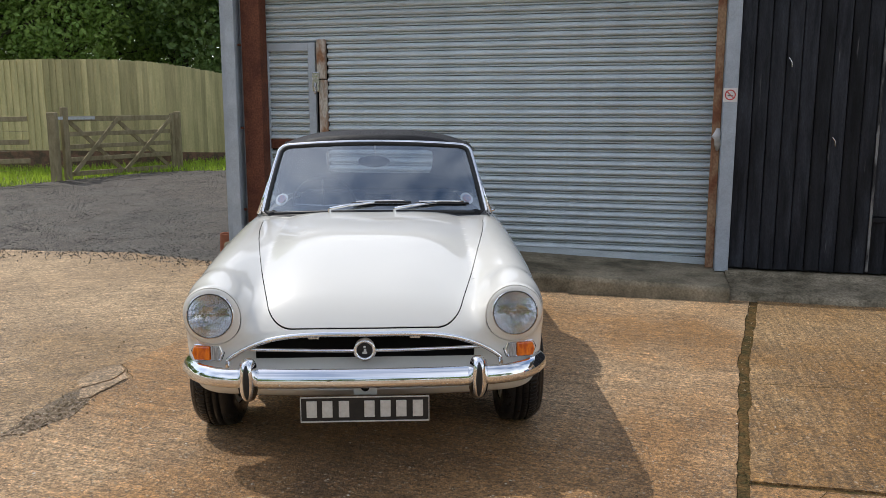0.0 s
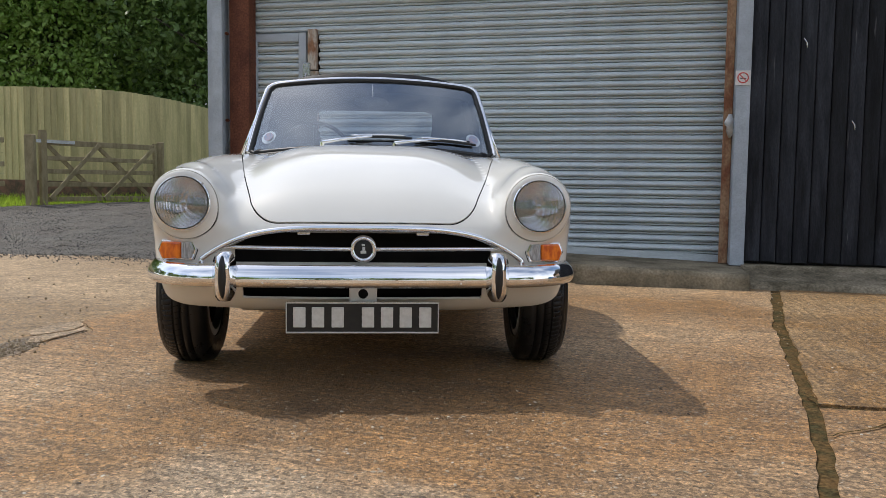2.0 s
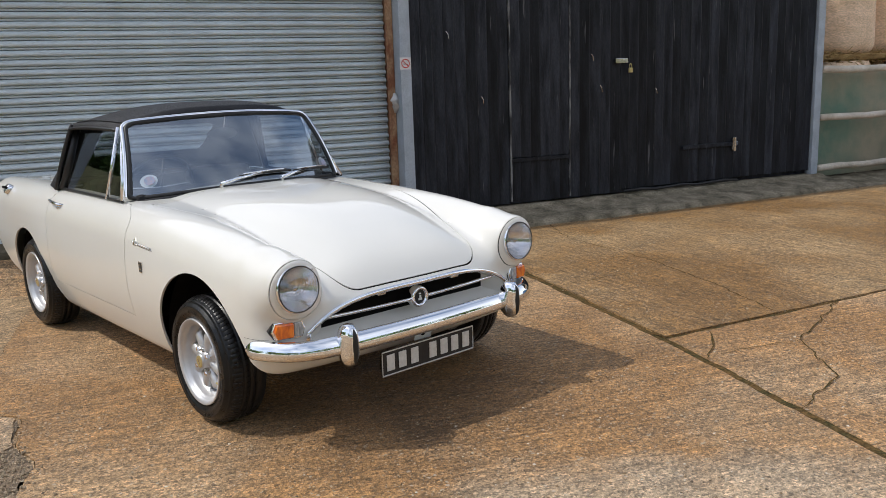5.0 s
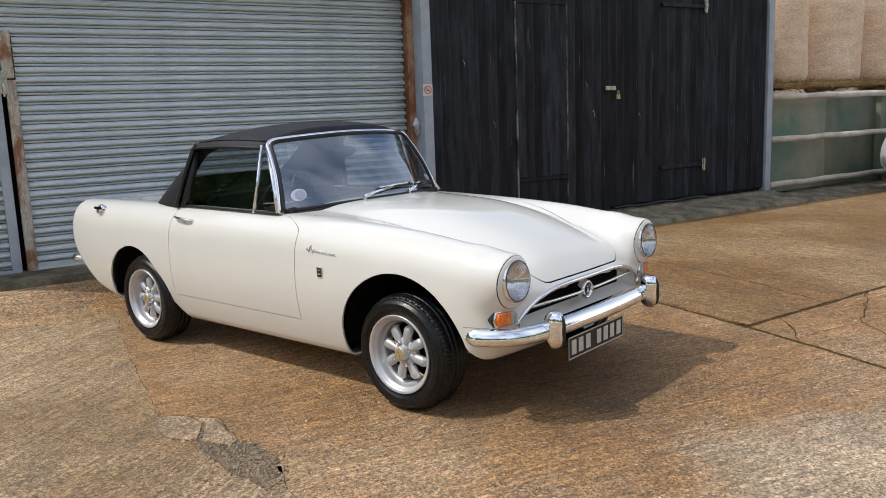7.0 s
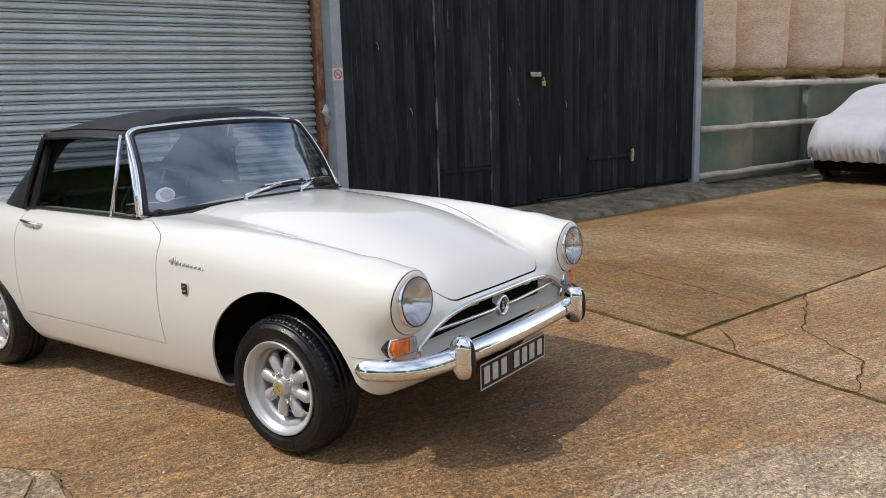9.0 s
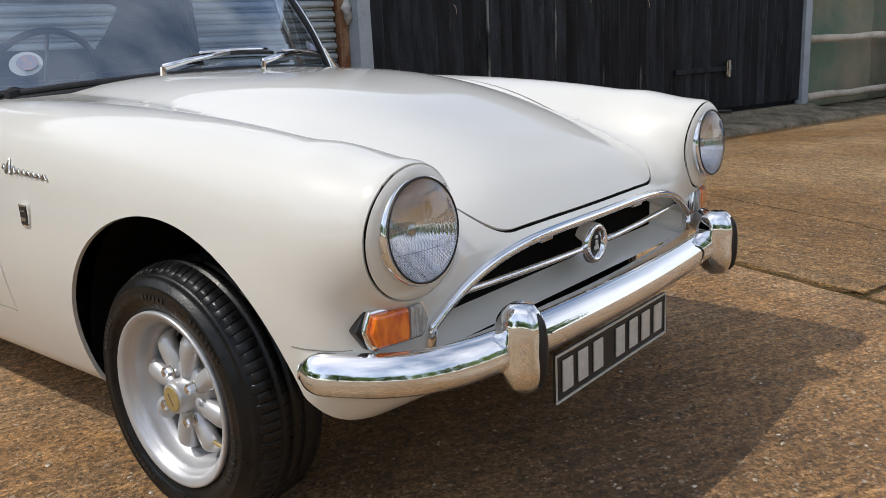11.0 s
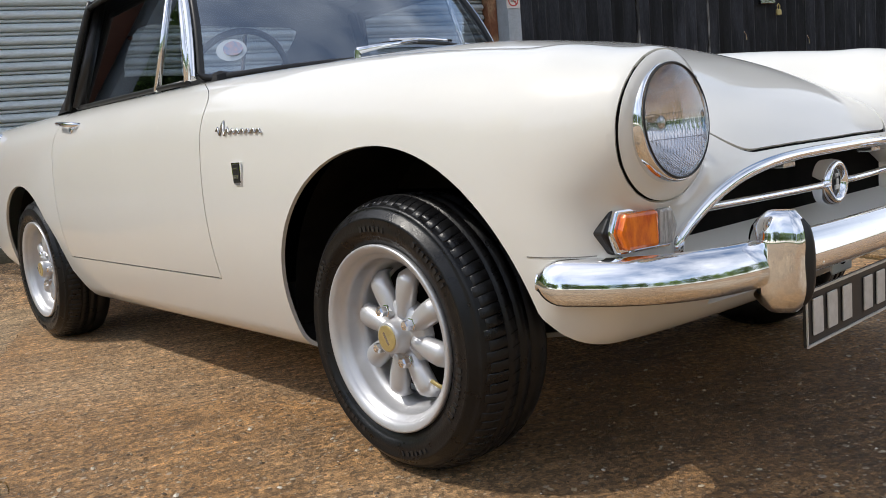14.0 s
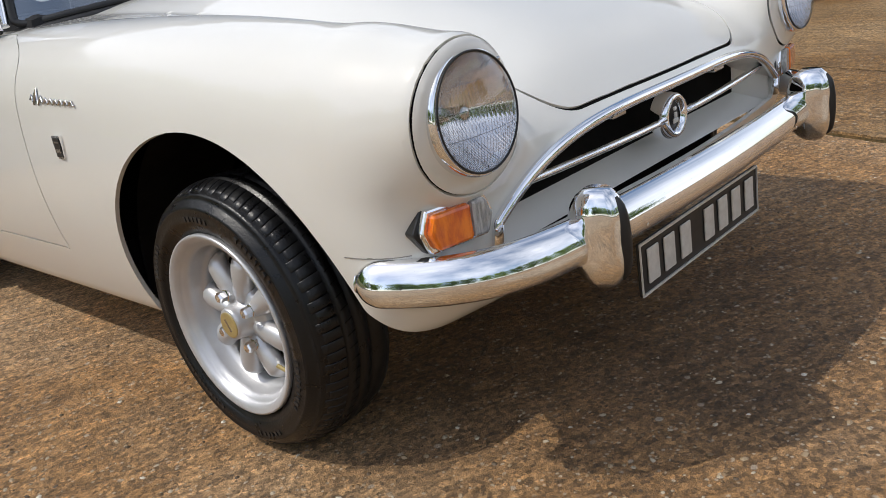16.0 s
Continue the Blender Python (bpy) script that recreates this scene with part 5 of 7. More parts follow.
# lamps
for s in (-1, 1):
    m = Matrix.Translation((s * LAMP[0], -0.552, LAMP[1])) @ Matrix.Rotation(radians(-4), 4, "X") @ FRONT @ Matrix.Scale(1.06, 4)
    lamp = part("headlamp_ring", lathe(bmesh.new(), [(0.0868, -0.036), (0.0892, -0.004), (0.0893, 0.002), (0.0884, 0.0068), (0.0862, 0.0098), (0.0840, 0.0096), (0.0826, 0.006)], m, 64), CHROME, car, "chrome headlamp ring", True)
    dome = [(0.0828, 0.009)] + [(0.0828 * math.cos(a), 0.009 + 0.023 * math.sin(a) ** 1.3) for a in [math.pi / 2 * k / 12 for k in range(1, 12)]] + [(0, 0.032)]
    part("lens", lathe(bmesh.new(), dome, m, 64), HEADLENS, lamp, "ribbed glass headlamp lens", True).visible_shadow = False
    # added ring; its black draws the dark outline inside the chrome
    seal = tube(bmesh.new(), [m @ Vector((0.0830 * math.cos(2 * math.pi * k / 48), 0.0830 * math.sin(2 * math.pi * k / 48), 0.0115)) for k in range(48)], 0.0019, 6, closed=True)
    part("lens_outline", seal, BLACK_RUBBER, lamp, "dark ring added to outline the lens", True)
    flutes = bmesh.new()
    def glass_h(r):
        return 0.009 + 0.023 * max(0.0, 1 - (r / 0.0828) ** 2) ** 0.65
    for k in range(-13, 14):
        px = k * 0.006
        top = math.sqrt(0.0802 ** 2 - px * px)
        for lo, hi in ((-1.0, -0.33), (-0.31, 0.10), (0.13, 1.0)) if abs(k) < 12 else ((-1.0, 1.0),):
            zs = [top * (lo + (hi - lo) * j / 5) for j in range(6)]
            tube(flutes, [m @ Vector((px, -q, glass_h(math.hypot(px, q)) - 0.0015)) for q in zs], 0.00036, 4)
    for q, wid in ((0.026, 0.075), (-0.010, 0.080), (-0.045, 0.05)):
        tube(flutes, [m @ Vector((wid * j / 6, -q, glass_h(math.hypot(wid * j / 6, q)) - 0.0015)) for j in range(-6, 7)], 0.0005, 4)
    tagged(part("lens_fluting", flutes, LENS_RIB, lamp, "fine ribs moulded in the glass"), kind="stuff")
    bowl = [(0.0828 * (1 - k / 20), 0.007 - 0.066 * (1 - (1 - k / 20) ** 2)) for k in range(20)] + [(0, -0.059)]
    part("reflector", lathe(bmesh.new(), bowl, m, 64), REFLECTOR, lamp, smooth=True)
    part("bulb_shield", lathe(bmesh.new(), [(0.010, -0.058), (0.010, -0.030), (0.012, -0.026), (0.012, -0.016), (0.008, -0.012), (0.0, -0.011)], m, 24), DULL_CHROME, lamp, "metal bulb shield", True)
    b2 = bmesh.new()
    bmesh.ops.create_uvsphere(b2, u_segments=8, v_segments=6, radius=0.004, matrix=m @ Matrix.Translation((-s * 0.064, 0.061, 0.007)))
    part("ring_screw", b2, DULL_CHROME, lamp, smooth=True)
    # flasher: black base, chrome bezel, amber and clear lens
    base = Matrix.Translation((s * 0.636, -0.494, 0.488)) @ Matrix.Rotation(radians(s * 12), 4, "Z") @ Matrix.Diagonal((1.08, 1.0, 1.06, 1))

    def hexa(x0, x1, y0, y1, hz, tip_in, tip_out, mat, name, parent, label="", bev=0.004):
        q = bmesh.new()
        o = [(x0, -hz), (x0 - tip_in, 0), (x0, hz), (x1, hz), (x1 + tip_out, 0), (x1, -hz)]
        a = [q.verts.new(base @ Vector((s * px, y0, pz))) for px, pz in o]
        c = [q.verts.new(base @ Vector((s * px, y1, pz))) for px, pz in o]
        for k in range(6):
            q.faces.new((a[k], a[(k + 1) % 6], c[(k + 1) % 6], c[k]))
        q.faces.new(a)
        q.faces.new(c)
        recalc(q)
        if bev:
            bmesh.ops.bevel(q, geom=list(q.edges), offset=bev, segments=2, profile=0.5, affect="EDGES")
        return part(name, q, mat, parent, label)

    flasher = hexa(-0.052, 0.052, -0.010, 0.06, 0.034, 0.014, 0.020, BLACK_RUBBER, "flasher_base", car, "black base of the front flasher")
    hexa(-0.051, 0.051, -0.022, -0.008, 0.0335, 0.013, 0.014, CHROME, "bezel", flasher, "chrome bezel")
    hexa(-0.017, 0.046, -0.036, -0.018, 0.0275, 0.0, 0.010, AMBER, "amber_lens", flasher, "amber flasher lens", 0.006)
    hexa(-0.046, -0.0185, -0.034, -0.018, 0.0275, 0.010, 0.0, CLEAR_LENS, "clear_lens", flasher, "clear side lamp lens", 0.005)

# front bumper with overriders
b2 = bmesh.new()
def bump_y(px):
    e = abs(px) / 0.756
    return -0.640 + 0.055 * e**2 + 0.215 * e**10
plan = [math.copysign(0.752 * (1 - (1 - abs(u)) ** 2.3), u) for u in [-1 + k / 40 for k in range(81)]]
prof = [(0.037 * math.sin(a) - 0.013 * max(0.0, math.cos(a)), 0.030 * math.cos(a)) for a in [2 * math.pi * k / 20 for k in range(20)]]
rings = []
for n, px in enumerate(plan):
    t = Vector((plan[min(n + 1, len(plan) - 1)] - plan[max(n - 1, 0)], bump_y(plan[min(n + 1, len(plan) - 1)]) - bump_y(plan[max(n - 1, 0)]), 0)).normalized()
    out = Vector((t.y, -t.x, 0))
    k = 1.0 if abs(px) < 0.735 else max(0.15, 1 - ((abs(px) - 0.735) / 0.0172) ** 2) ** 0.5
    rings.append([b2.verts.new(Vector((px, bump_y(px), 0.413)) + out * d * k + Vector((0, 0, h * k))) for h, d in prof])
for r0, r1 in zip(rings, rings[1:]):
    for k in range(20):
        b2.faces.new((r0[k], r0[(k + 1) % 20], r1[(k + 1) % 20], r1[k]))
b2.faces.new(rings[0])
b2.faces.new(rings[-1])
recalc(b2)
bumper = part("front_bumper", b2, CHROME, car, "polished chrome front bumper", True)
for s in (-1, 1):
    b2 = bmesh.new()
    rows = []
    for k in range(15):
        h = -0.082 + 0.164 * k / 14
        e = max(0.0, 1 - (abs(h) / 0.084) ** 4)
        w, front, back = 0.014 + 0.016 * e, 0.016 + 0.026 * e, 0.022 + 0.036 * e
        rows.append([b2.verts.new((s * 0.455 + w * c * (1.0 if f < 0 else 1.3), -0.650 + f * (back if f > 0 else front), 0.413 + h)) for c, f in [(math.copysign(abs(math.cos(a)) ** 0.8, math.cos(a)), math.copysign(abs(math.sin(a)) ** 0.8, math.sin(a))) for a in [2 * math.pi * j / 20 for j in range(20)]]])
    for r0, r1 in zip(rows, rows[1:]):
        for j in range(20):
            b2.faces.new((r0[j], r0[(j + 1) % 20], r1[(j + 1) % 20], r1[j]))
    b2.faces.new(rows[0][::-1])
    b2.faces.new(rows[-1])
    over = part("overrider", recalc(b2), CHROME, bumper, "chrome overrider", True)
    b2 = bmesh.new()
    rows = []
    for k in range(13):
        h = -0.070 + 0.140 * k / 12
        e = max(0.0, 1 - (abs(h) / 0.0715) ** 2.2) ** 0.5
        rows.append([b2.verts.new((s * 0.455 + 0.0165 * e * math.cos(a), -0.670 - 0.026 * e ** 0.5 * max(0, math.sin(a)) - 0.004 * e, 0.413 + h)) for a in [math.pi * j / 10 for j in range(11)]])
    for r0, r1 in zip(rows, rows[1:]):
        for j in range(10):
            b2.faces.new((r0[j], r0[j + 1], r1[j + 1], r1[j]))
    part("rubber_face", recalc(b2), BLACK_RUBBER, bumper, "black rubber overrider face", True)
    for bx in (0.33, 0.60):
        q = bmesh.new()
        bmesh.ops.create_uvsphere(q, u_segments=14, v_segments=8, radius=0.008, matrix=Matrix.Translation((s * bx, bump_y(bx) - 0.022, 0.390)))
        part("bumper_bolt", q, CHROME, bumper, smooth=True)
b2 = boxed(-0.048, 0.048, -0.552, -0.546, 0.31, 0.378, 0.004)
part("plate_bracket", b2, PAINT, car, "cream bracket above the number plate")
# near-black disc laid on the bracket for the shade of its hole
b2 = lathe(bmesh.new(), [(0.0, 0.0), (0.017, 0.0), (0.017, -0.004)], Matrix.Translation((0, -0.5535, 0.343)) @ FRONT, 20)
part("bracket_hole_shade", b2, DARK, car)

# number plate, its characters as plain bars
plate = part("number_plate", boxed(-0.262, 0.262, -0.592, -0.586, 0.212, 0.320, 0.003), PLATE_BLACK, car, "black front number plate with a silver rim")
rim = bmesh.new()
for a in ((-0.260, 0.260, 0.316, 0.3185), (-0.260, 0.260, 0.2135, 0.216)):
    box(rim, a[0], a[1], -0.5955, -0.5925, a[2] - 0.0012, a[3] + 0.0012)
for a in (-0.2605, 0.2575):
    box(rim, a, a + 0.003, -0.5955, -0.5925, 0.2165, 0.3155)
part("plate_rim", rim, PLATE_SILVER, plate, "thin silver plate rim")
for cx in (-0.215, -0.152, -0.085, 0.018, 0.083, 0.147, 0.214):
    part("plate_bar", boxed(cx - 0.021, cx + 0.021, -0.5965, -0.5925, 0.232, 0.302, 0.002), PLATE_SILVER, plate)


# wheels: tyre, rim, eight spokes, hub, cap, nuts, valve
def wheel(m, turn):
    """m: the hub's outer face, local z outward."""
    w = part("wheel", lathe(bmesh.new(), [(0.112, -0.098), (0.138, -0.092), (0.1425, -0.070), (0.144, -0.052), (0.150, -0.046), (0.1555, -0.040), (0.157, -0.020), (0.1595, -0.010), (0.166, -0.0055), (0.1695, -0.001), (0.1715, 0.0055), (0.1775, 0.0075), (0.183, 0.0115), (0.187, 0.011), (0.188, 0.006), (0.187, -0.004), (0.178, -0.006), (0.176, -0.16), (0.15, -0.165)], Matrix(), 96), ALLOY, car, "silver eight-spoke alloy wheel", True)
    w.matrix_local = m @ Matrix.Rotation(turn, 4, "Z")
    R = 0.278
    prof = [(0.178, -0.012), (0.1885, 0.0015), (0.194, 0.0045), (0.2005, 0.0090), (0.2045, 0.0100), (0.2055, 0.0118), (0.222, 0.0140), (0.236, 0.0120), (0.2385, 0.0135), (0.242, 0.0100), (0.252, 0.0020), (0.257, -0.0040), (0.2585, -0.0030), (0.261, -0.0110), (0.266, -0.0210), (0.2700, -0.0310), (R - 0.0065, -0.042),
            (R - 0.006, -0.052), (R - 0.008, -0.053), (R - 0.008, -0.058), (R - 0.0005, -0.059), (R, -0.080), (R - 0.008, -0.081), (R - 0.008, -0.087), (R, -0.088), (R, -0.110), (R - 0.008, -0.111), (R - 0.008, -0.117), (R - 0.0005, -0.118), (R - 0.003, -0.150), (0.270, -0.162), (0.245, -0.176), (0.178, -0.165)]
    tyre = part("tyre", lathe(bmesh.new(), prof, Matrix(), 96), RUBBER, w, "black road tyre", True)
    # tread sipes and raised bars round the shoulder
    b2 = bmesh.new()
    for k in range(72):
        q = Matrix.Rotation(2 * math.pi * k / 72, 4, "Z")
        for r0, h0, r1, h1 in ((0.2790, -0.0605, 0.2793, -0.0795),):
            a, b = q @ Vector((r0 + 0.0006, 0, h0)), q @ (Matrix.Rotation(0.02, 4, "Z") @ Vector((r1 + 0.0004, 0, h1)))
            t = q @ Vector((0, 0.0011, 0))
            b2.faces.new([b2.verts.new(c) for c in (a - t, a + t, b + t, b - t)])
    tagged(part("tread_pattern", b2, DARK, tyre, "dark sipes cut in the tread"), kind="stuff")
    # shoulder blocks, each rounded over the edge of the tread
    b2 = bmesh.new()
    for k in range(84):
        long_one = k % 2
        a0, a1 = 2 * math.pi * (k + 0.03) / 84, 2 * math.pi * (k + 0.97) / 84
        over = [(0.2632, -0.0125) if long_one else (0.2665, -0.0185), (0.2695, -0.0245), (0.2737, -0.0325), (R - 0.0022, -0.0405), (R - 0.0004, -0.0515)]
        strips = []
        for j, (rr, hh) in enumerate(over):
            lean = 0.004 * j
            strips.append([b2.verts.new((rr * math.cos(a) , rr * math.sin(a), hh)) for a in (a0 + lean, a0 + lean + 0.006, a1 + lean - 0.006, a1 + lean)])
            for e in (0, 3):
                v = strips[-1][e]
                v.co.x, v.co.y, v.co.z = v.co.x * (1 - 0.0008 / rr), v.co.y * (1 - 0.0008 / rr), v.co.z - 0.0002
        for s0, s1 in zip(strips, strips[1:]):
            for e in range(3):
                b2.faces.new((s0[e], s0[e + 1], s1[e + 1], s1[e]))
        under = [[b2.verts.new(v.co * 0.975 + Vector((0, 0, -0.002))) for v in (row[0], row[3])] for row in strips]
        for (s0, s1), (u0, u1) in zip(zip(strips, strips[1:]), zip(under, under[1:])):
            b2.faces.new((s0[0], s1[0], u1[0], u0[0]))
            b2.faces.new((s0[3], u0[1], u1[1], s1[3]))
        b2.faces.new((strips[0][0], strips[0][1], strips[0][2], strips[0][3], under[0][1], under[0][0]))
    tagged(part("tread_shoulder", recalc(b2), RUBBER, tyre, "row of rubber blocks along the tread shoulder", True), kind="stuff")
    b2 = bmesh.new()
    for k, (a0, n) in enumerate(((0.35, 7), (1.55, 11), (2.75, 6), (3.55, 9), (4.75, 8), (5.6, 6))):
        for j in range(n):
            q = Matrix.Rotation(a0 + j * 0.062, 4, "Z")
            rr = 0.219 if k % 2 else 0.227
            box(b2, rr - 0.005, rr + 0.005, -0.0040, 0.0040 if j % 3 else 0.0012, 0.008, 0.0152, 0, q)
    tagged(part("sidewall_lettering", b2, BLACK_RUBBER, tyre, "raised unreadable marks on the sidewall"), kind="stuff")
    part("brake_drum", lathe(bmesh.new(), [(0.0, -0.085), (0.13, -0.085), (0.134, -0.09), (0.134, -0.14)], Matrix(), 40), DARK, w)
    spoke = bmesh.new()
    rows = []
    for k in range(13):
        f = k / 12
        r = 0.040 + 0.101 * f
        wd = 0.0135 + 0.0115 * math.sin(math.pi * min(1, f * 0.62 + 0.08)) ** 1.3
        if f > 0.75:
            wd *= max(0.25, 1 - 0.75 * ((f - 0.75) / 0.25) ** 2.4)
        hz = -0.024 + 0.004 * math.sin(math.pi * f) - 0.026 * max(0, (f - 0.78) / 0.22) ** 2
        rows.append([spoke.verts.new((r, wd * math.cos(a), hz - 0.020 + 0.020 * max(-0.9, math.sin(a)))) for a in [2 * math.pi * j / 14 for j in range(14)]])
    for r0, r1 in zip(rows, rows[1:]):
        for j in range(14):
            spoke.faces.new((r0[j], r0[(j + 1) % 14], r1[(j + 1) % 14], r1[j]))
    spoke.faces.new(rows[0])
    spoke.faces.new(rows[-1])
    first = part("spoke", recalc(spoke), ALLOY, w, smooth=True)
    for k in range(1, 8):
        o = first.copy()
        scene.collection.objects.link(o)
        o.matrix_local = Matrix.Rotation(k * math.pi / 4, 4, "Z")
    part("hub", lathe(bmesh.new(), [(0.072, -0.060), (0.070, -0.040), (0.064, -0.033), (0.040, -0.031), (0.036, -0.029), (0.0335, -0.006), (0.0315, 0.0), (0.029, 0.0015), (0.0, 0.0015)], Matrix(), 40), ALLOY, w, smooth=True)
    cap = part("centre_cap", lathe(bmesh.new(), [(0.0265, 0.0005), (0.0265, 0.0030), (0.024, 0.0040), (0.0, 0.0044)], Matrix(), 32), GOLD, w, "pale gold centre cap")
    part("cap_mark", boxed(-0.014, 0.014, -0.003, 0.003, 0.0042, 0.0050), DULL_CHROME, cap)
    for k in range(4):
        a = k * math.pi / 2
        q = Matrix.Translation((0.0560 * math.cos(a), 0.0560 * math.sin(a), -0.026))
        b2 = lathe(bmesh.new(), [(0.0135, -0.004), (0.0135, 0.004), (0.011, 0.005), (0.011, 0.018), (0.009, 0.022), (0.0, 0.023)], q, 6)
        part("wheel_nut", b2, CHROME, w, "chrome wheel nut")
    q = Matrix.Rotation(-2.75, 4, "Z")
    b2 = tube(bmesh.new(), [q @ Vector((0.154, 0, -0.034)), q @ Vector((0.140, 0, -0.024)), q @ Vector((0.124, 0, -0.018))], 0.0042, 8)
    part("valve", b2, GOLD, w, "brass tyre valve")


HUBZ = 0.2755
OUT_L = Matrix.Rotation(radians(-90), 4, "Y")     # local z to -x
OUT_R = Matrix.Rotation(radians(90), 4, "Y")
wheel(Matrix.Translation((-0.776, 0.0, HUBZ)) @ OUT_L, 0.54)
wheel(Matrix.Translation((-0.780, 2.184, HUBZ)) @ OUT_L, 0.05)
wheel(Matrix.Translation((0.776, 0.0, HUBZ)) @ OUT_R, 0.5)
wheel(Matrix.Translation((0.780, 2.184, HUBZ)) @ OUT_R, 0.1)


# windscreen: chrome frame, rubber, glass
def screen_point(s, t, out=0.0):
    a = 1 - t
    x0, y0, z0 = 0.632 * s, 0.735 + 0.225 * s * s, 0.903 - 0.036 * s * s
    x1, y1, z1 = 0.545 * s, 1.045 + 0.105 * s * s, 1.268 - 0.026 * s * s
    bow = 0.022 * math.sin(math.pi * t)
    return Vector((x0 * a + x1 * t, y0 * a + y1 * t - bow - 0.93 * out, z0 * a + z1 * t + bow * 0.5 + 0.35 * out))


def square_edge(n, r_top=0.18, r_bot=0.11):
    """Even points (s, t in -1..1) round a square with rounded corners."""
    out = []
    for cx, cy, r, a0 in ((1, 1, r_top, 0), (-1, 1, r_top, 90), (-1, -1, r_bot, 180), (1, -1, r_bot, 270)):
        for k in range(9):
            a = radians(a0 + 90 * k / 8)
            out.append((cx * (1 - r * 0.55) + r * 0.55 * math.cos(a), cy * (1 - r) + r * math.sin(a)))
    full_loop = []
    for a, b in zip(out, out[1:] + out[:1]):
        steps = max(1, int(max(abs(a[0] - b[0]), abs(a[1] - b[1])) / 0.08))
        full_loop += [(a[0] + (b[0] - a[0]) * k / steps, a[1] + (b[1] - a[1]) * k / steps) for k in range(steps)]
    return full_loop


EDGE = square_edge(9)
screen = part("windscreen", bmesh.new(), GLASS, car, "curved clear windscreen")
b2 = bmesh.new()
rings = [[b2.verts.new(screen_point(s * q, 0.5 + 0.5 * t * q)) for s, t in EDGE] for q in [k / 14 for k in range(1, 15)]]
hub_v = b2.verts.new(screen_point(0, 0.5))
for k in range(len(EDGE)):
    j = (k + 1) % len(EDGE)
    b2.faces.new((hub_v, rings[0][k], rings[0][j]))
    for r0, r1 in zip(rings, rings[1:]):
        b2.faces.new((r0[k], r1[k], r1[j], r0[j]))
recalc(b2)
b2.to_mesh(screen.data)
b2.free()
screen.data.polygons.foreach_set("use_smooth", [True] * len(screen.data.polygons))
screen.visible_shadow = False
b2 = tube(bmesh.new(), [screen_point(s * 0.992, 0.5 + 0.5 * t * 0.990, 0.003) for s, t in EDGE], 0.011, 8, closed=True)
part("screen_rubber", b2, BLACK_RUBBER, screen, "black rubber seal", True)
frame_pts = [screen_point(s * 1.022, 0.5 + 0.5 * t * 1.035, 0.002) for s, t in EDGE if t > -0.93]
k0 = max(range(len(frame_pts)), key=lambda k: (frame_pts[k] - frame_pts[k - 1]).length)
frame_pts = frame_pts[k0:] + frame_pts[:k0]
b2 = tube(bmesh.new(), frame_pts, 0.0125, 10)
part("screen_frame", b2, CHROME, screen, "bright metal windscreen frame", True)
b2 = tube(bmesh.new(), [screen_point(s, -0.02, 0.0) + Vector((0, -0.012, -0.008)) for s in [-1 + 2 * k / 30 for k in range(31)]], 0.014, 8)
part("screen_base_seal", b2, BLACK_RUBBER, screen, "black seal along the foot of the screen", True)
for s0, t0 in ((-0.86, 0.20), (0.86, 0.20)):
    def spot(r, lift, n=28):
        q = bmesh.new()
        c = q.verts.new(screen_point(s0, t0, lift))
        ring = [q.verts.new(screen_point(s0 + r / 0.60 * math.cos(2 * math.pi * k / n), t0 + r / 0.46 * math.sin(2 * math.pi * k / n), lift)) for k in range(n)]
        for k in range(n):
            q.faces.new((c, ring[k], ring[(k + 1) % n]))
        return q
    disc = part("tax_disc", spot(0.037, -0.006), STICKER_WHITE, screen, "round paper disc stuck inside the screen")
    part("disc_print", spot(0.024, 0.0035), STICKER_BLUE, disc, "blue printed centre")

# wipers
for px, tip, name in ((-0.240, 0.155, "wiper"), (0.115, 0.49, "wiper")):
    def on_glass(ax, up, lift):
        s = ax / 0.62
        return screen_point(s, up, lift)
    pivot = Vector((px, 0.715 + 0.2 * px * px, 0.915))
    b2 = tube(bmesh.new(), [pivot + Vector((0, 0, -0.03)), pivot + Vector((0, -0.004, 0.012))], [0.012, 0.009], 10)
    wip = part(name, b2, CHROME, car, "chrome windscreen wiper")
    reach = tip - px
    b2 = tube(bmesh.new(), [pivot + Vector((0, -0.004, 0.01)), on_glass(px + 0.25 * reach, 0.075, 0.030), on_glass(px + 0.62 * reach, 0.115, 0.030)], [0.010, 0.0085, 0.006], 8)
    part("arm", b2, CHROME, wip, smooth=True)
    b2 = tube(bmesh.new(), [on_glass(px + q * reach, 0.105 + 0.02 * q - 0.04 * (q - 0.6) ** 2, 0.017) for q in (0.30, 0.45, 0.6, 0.8, 1.0, 1.12)], 0.0065, 8)
    part("blade", b2, BLACK_RUBBER, wip, "black wiper blade", True)
    b2 = tube(bmesh.new(), [on_glass(px + q * reach, 0.122 + 0.02 * q - 0.05 * (q - 0.68) ** 2, 0.028) for q in (0.36, 0.45, 0.6, 0.8, 0.95, 1.04)], 0.0045, 8)
    part("blade_bridge", b2, CHROME, wip, "chrome bridge over the blade", True)

# soft top: roof, rear bow and quarters with a clear back window
def roof_point(q, f):
    """q across -1..1, f from the header (0) to the rear bow (1)."""
    yy = 1.085 + 0.10 * q * q * (1 - f) + 0.700 * f
    zc = 1.292 + 0.050 * math.sin(math.pi * min(1, f * 0.85 + 0.12)) - 0.012 * f
    xs = 0.548 + 0.045 * math.sin(math.pi * 0.5 * min(1, f * 1.6))
    edge = 1.232 + 0.010 * math.sin(math.pi * f)
    e = abs(q) ** 3.2
    return Vector((xs * q, yy, zc * (1 - e) + edge * e))


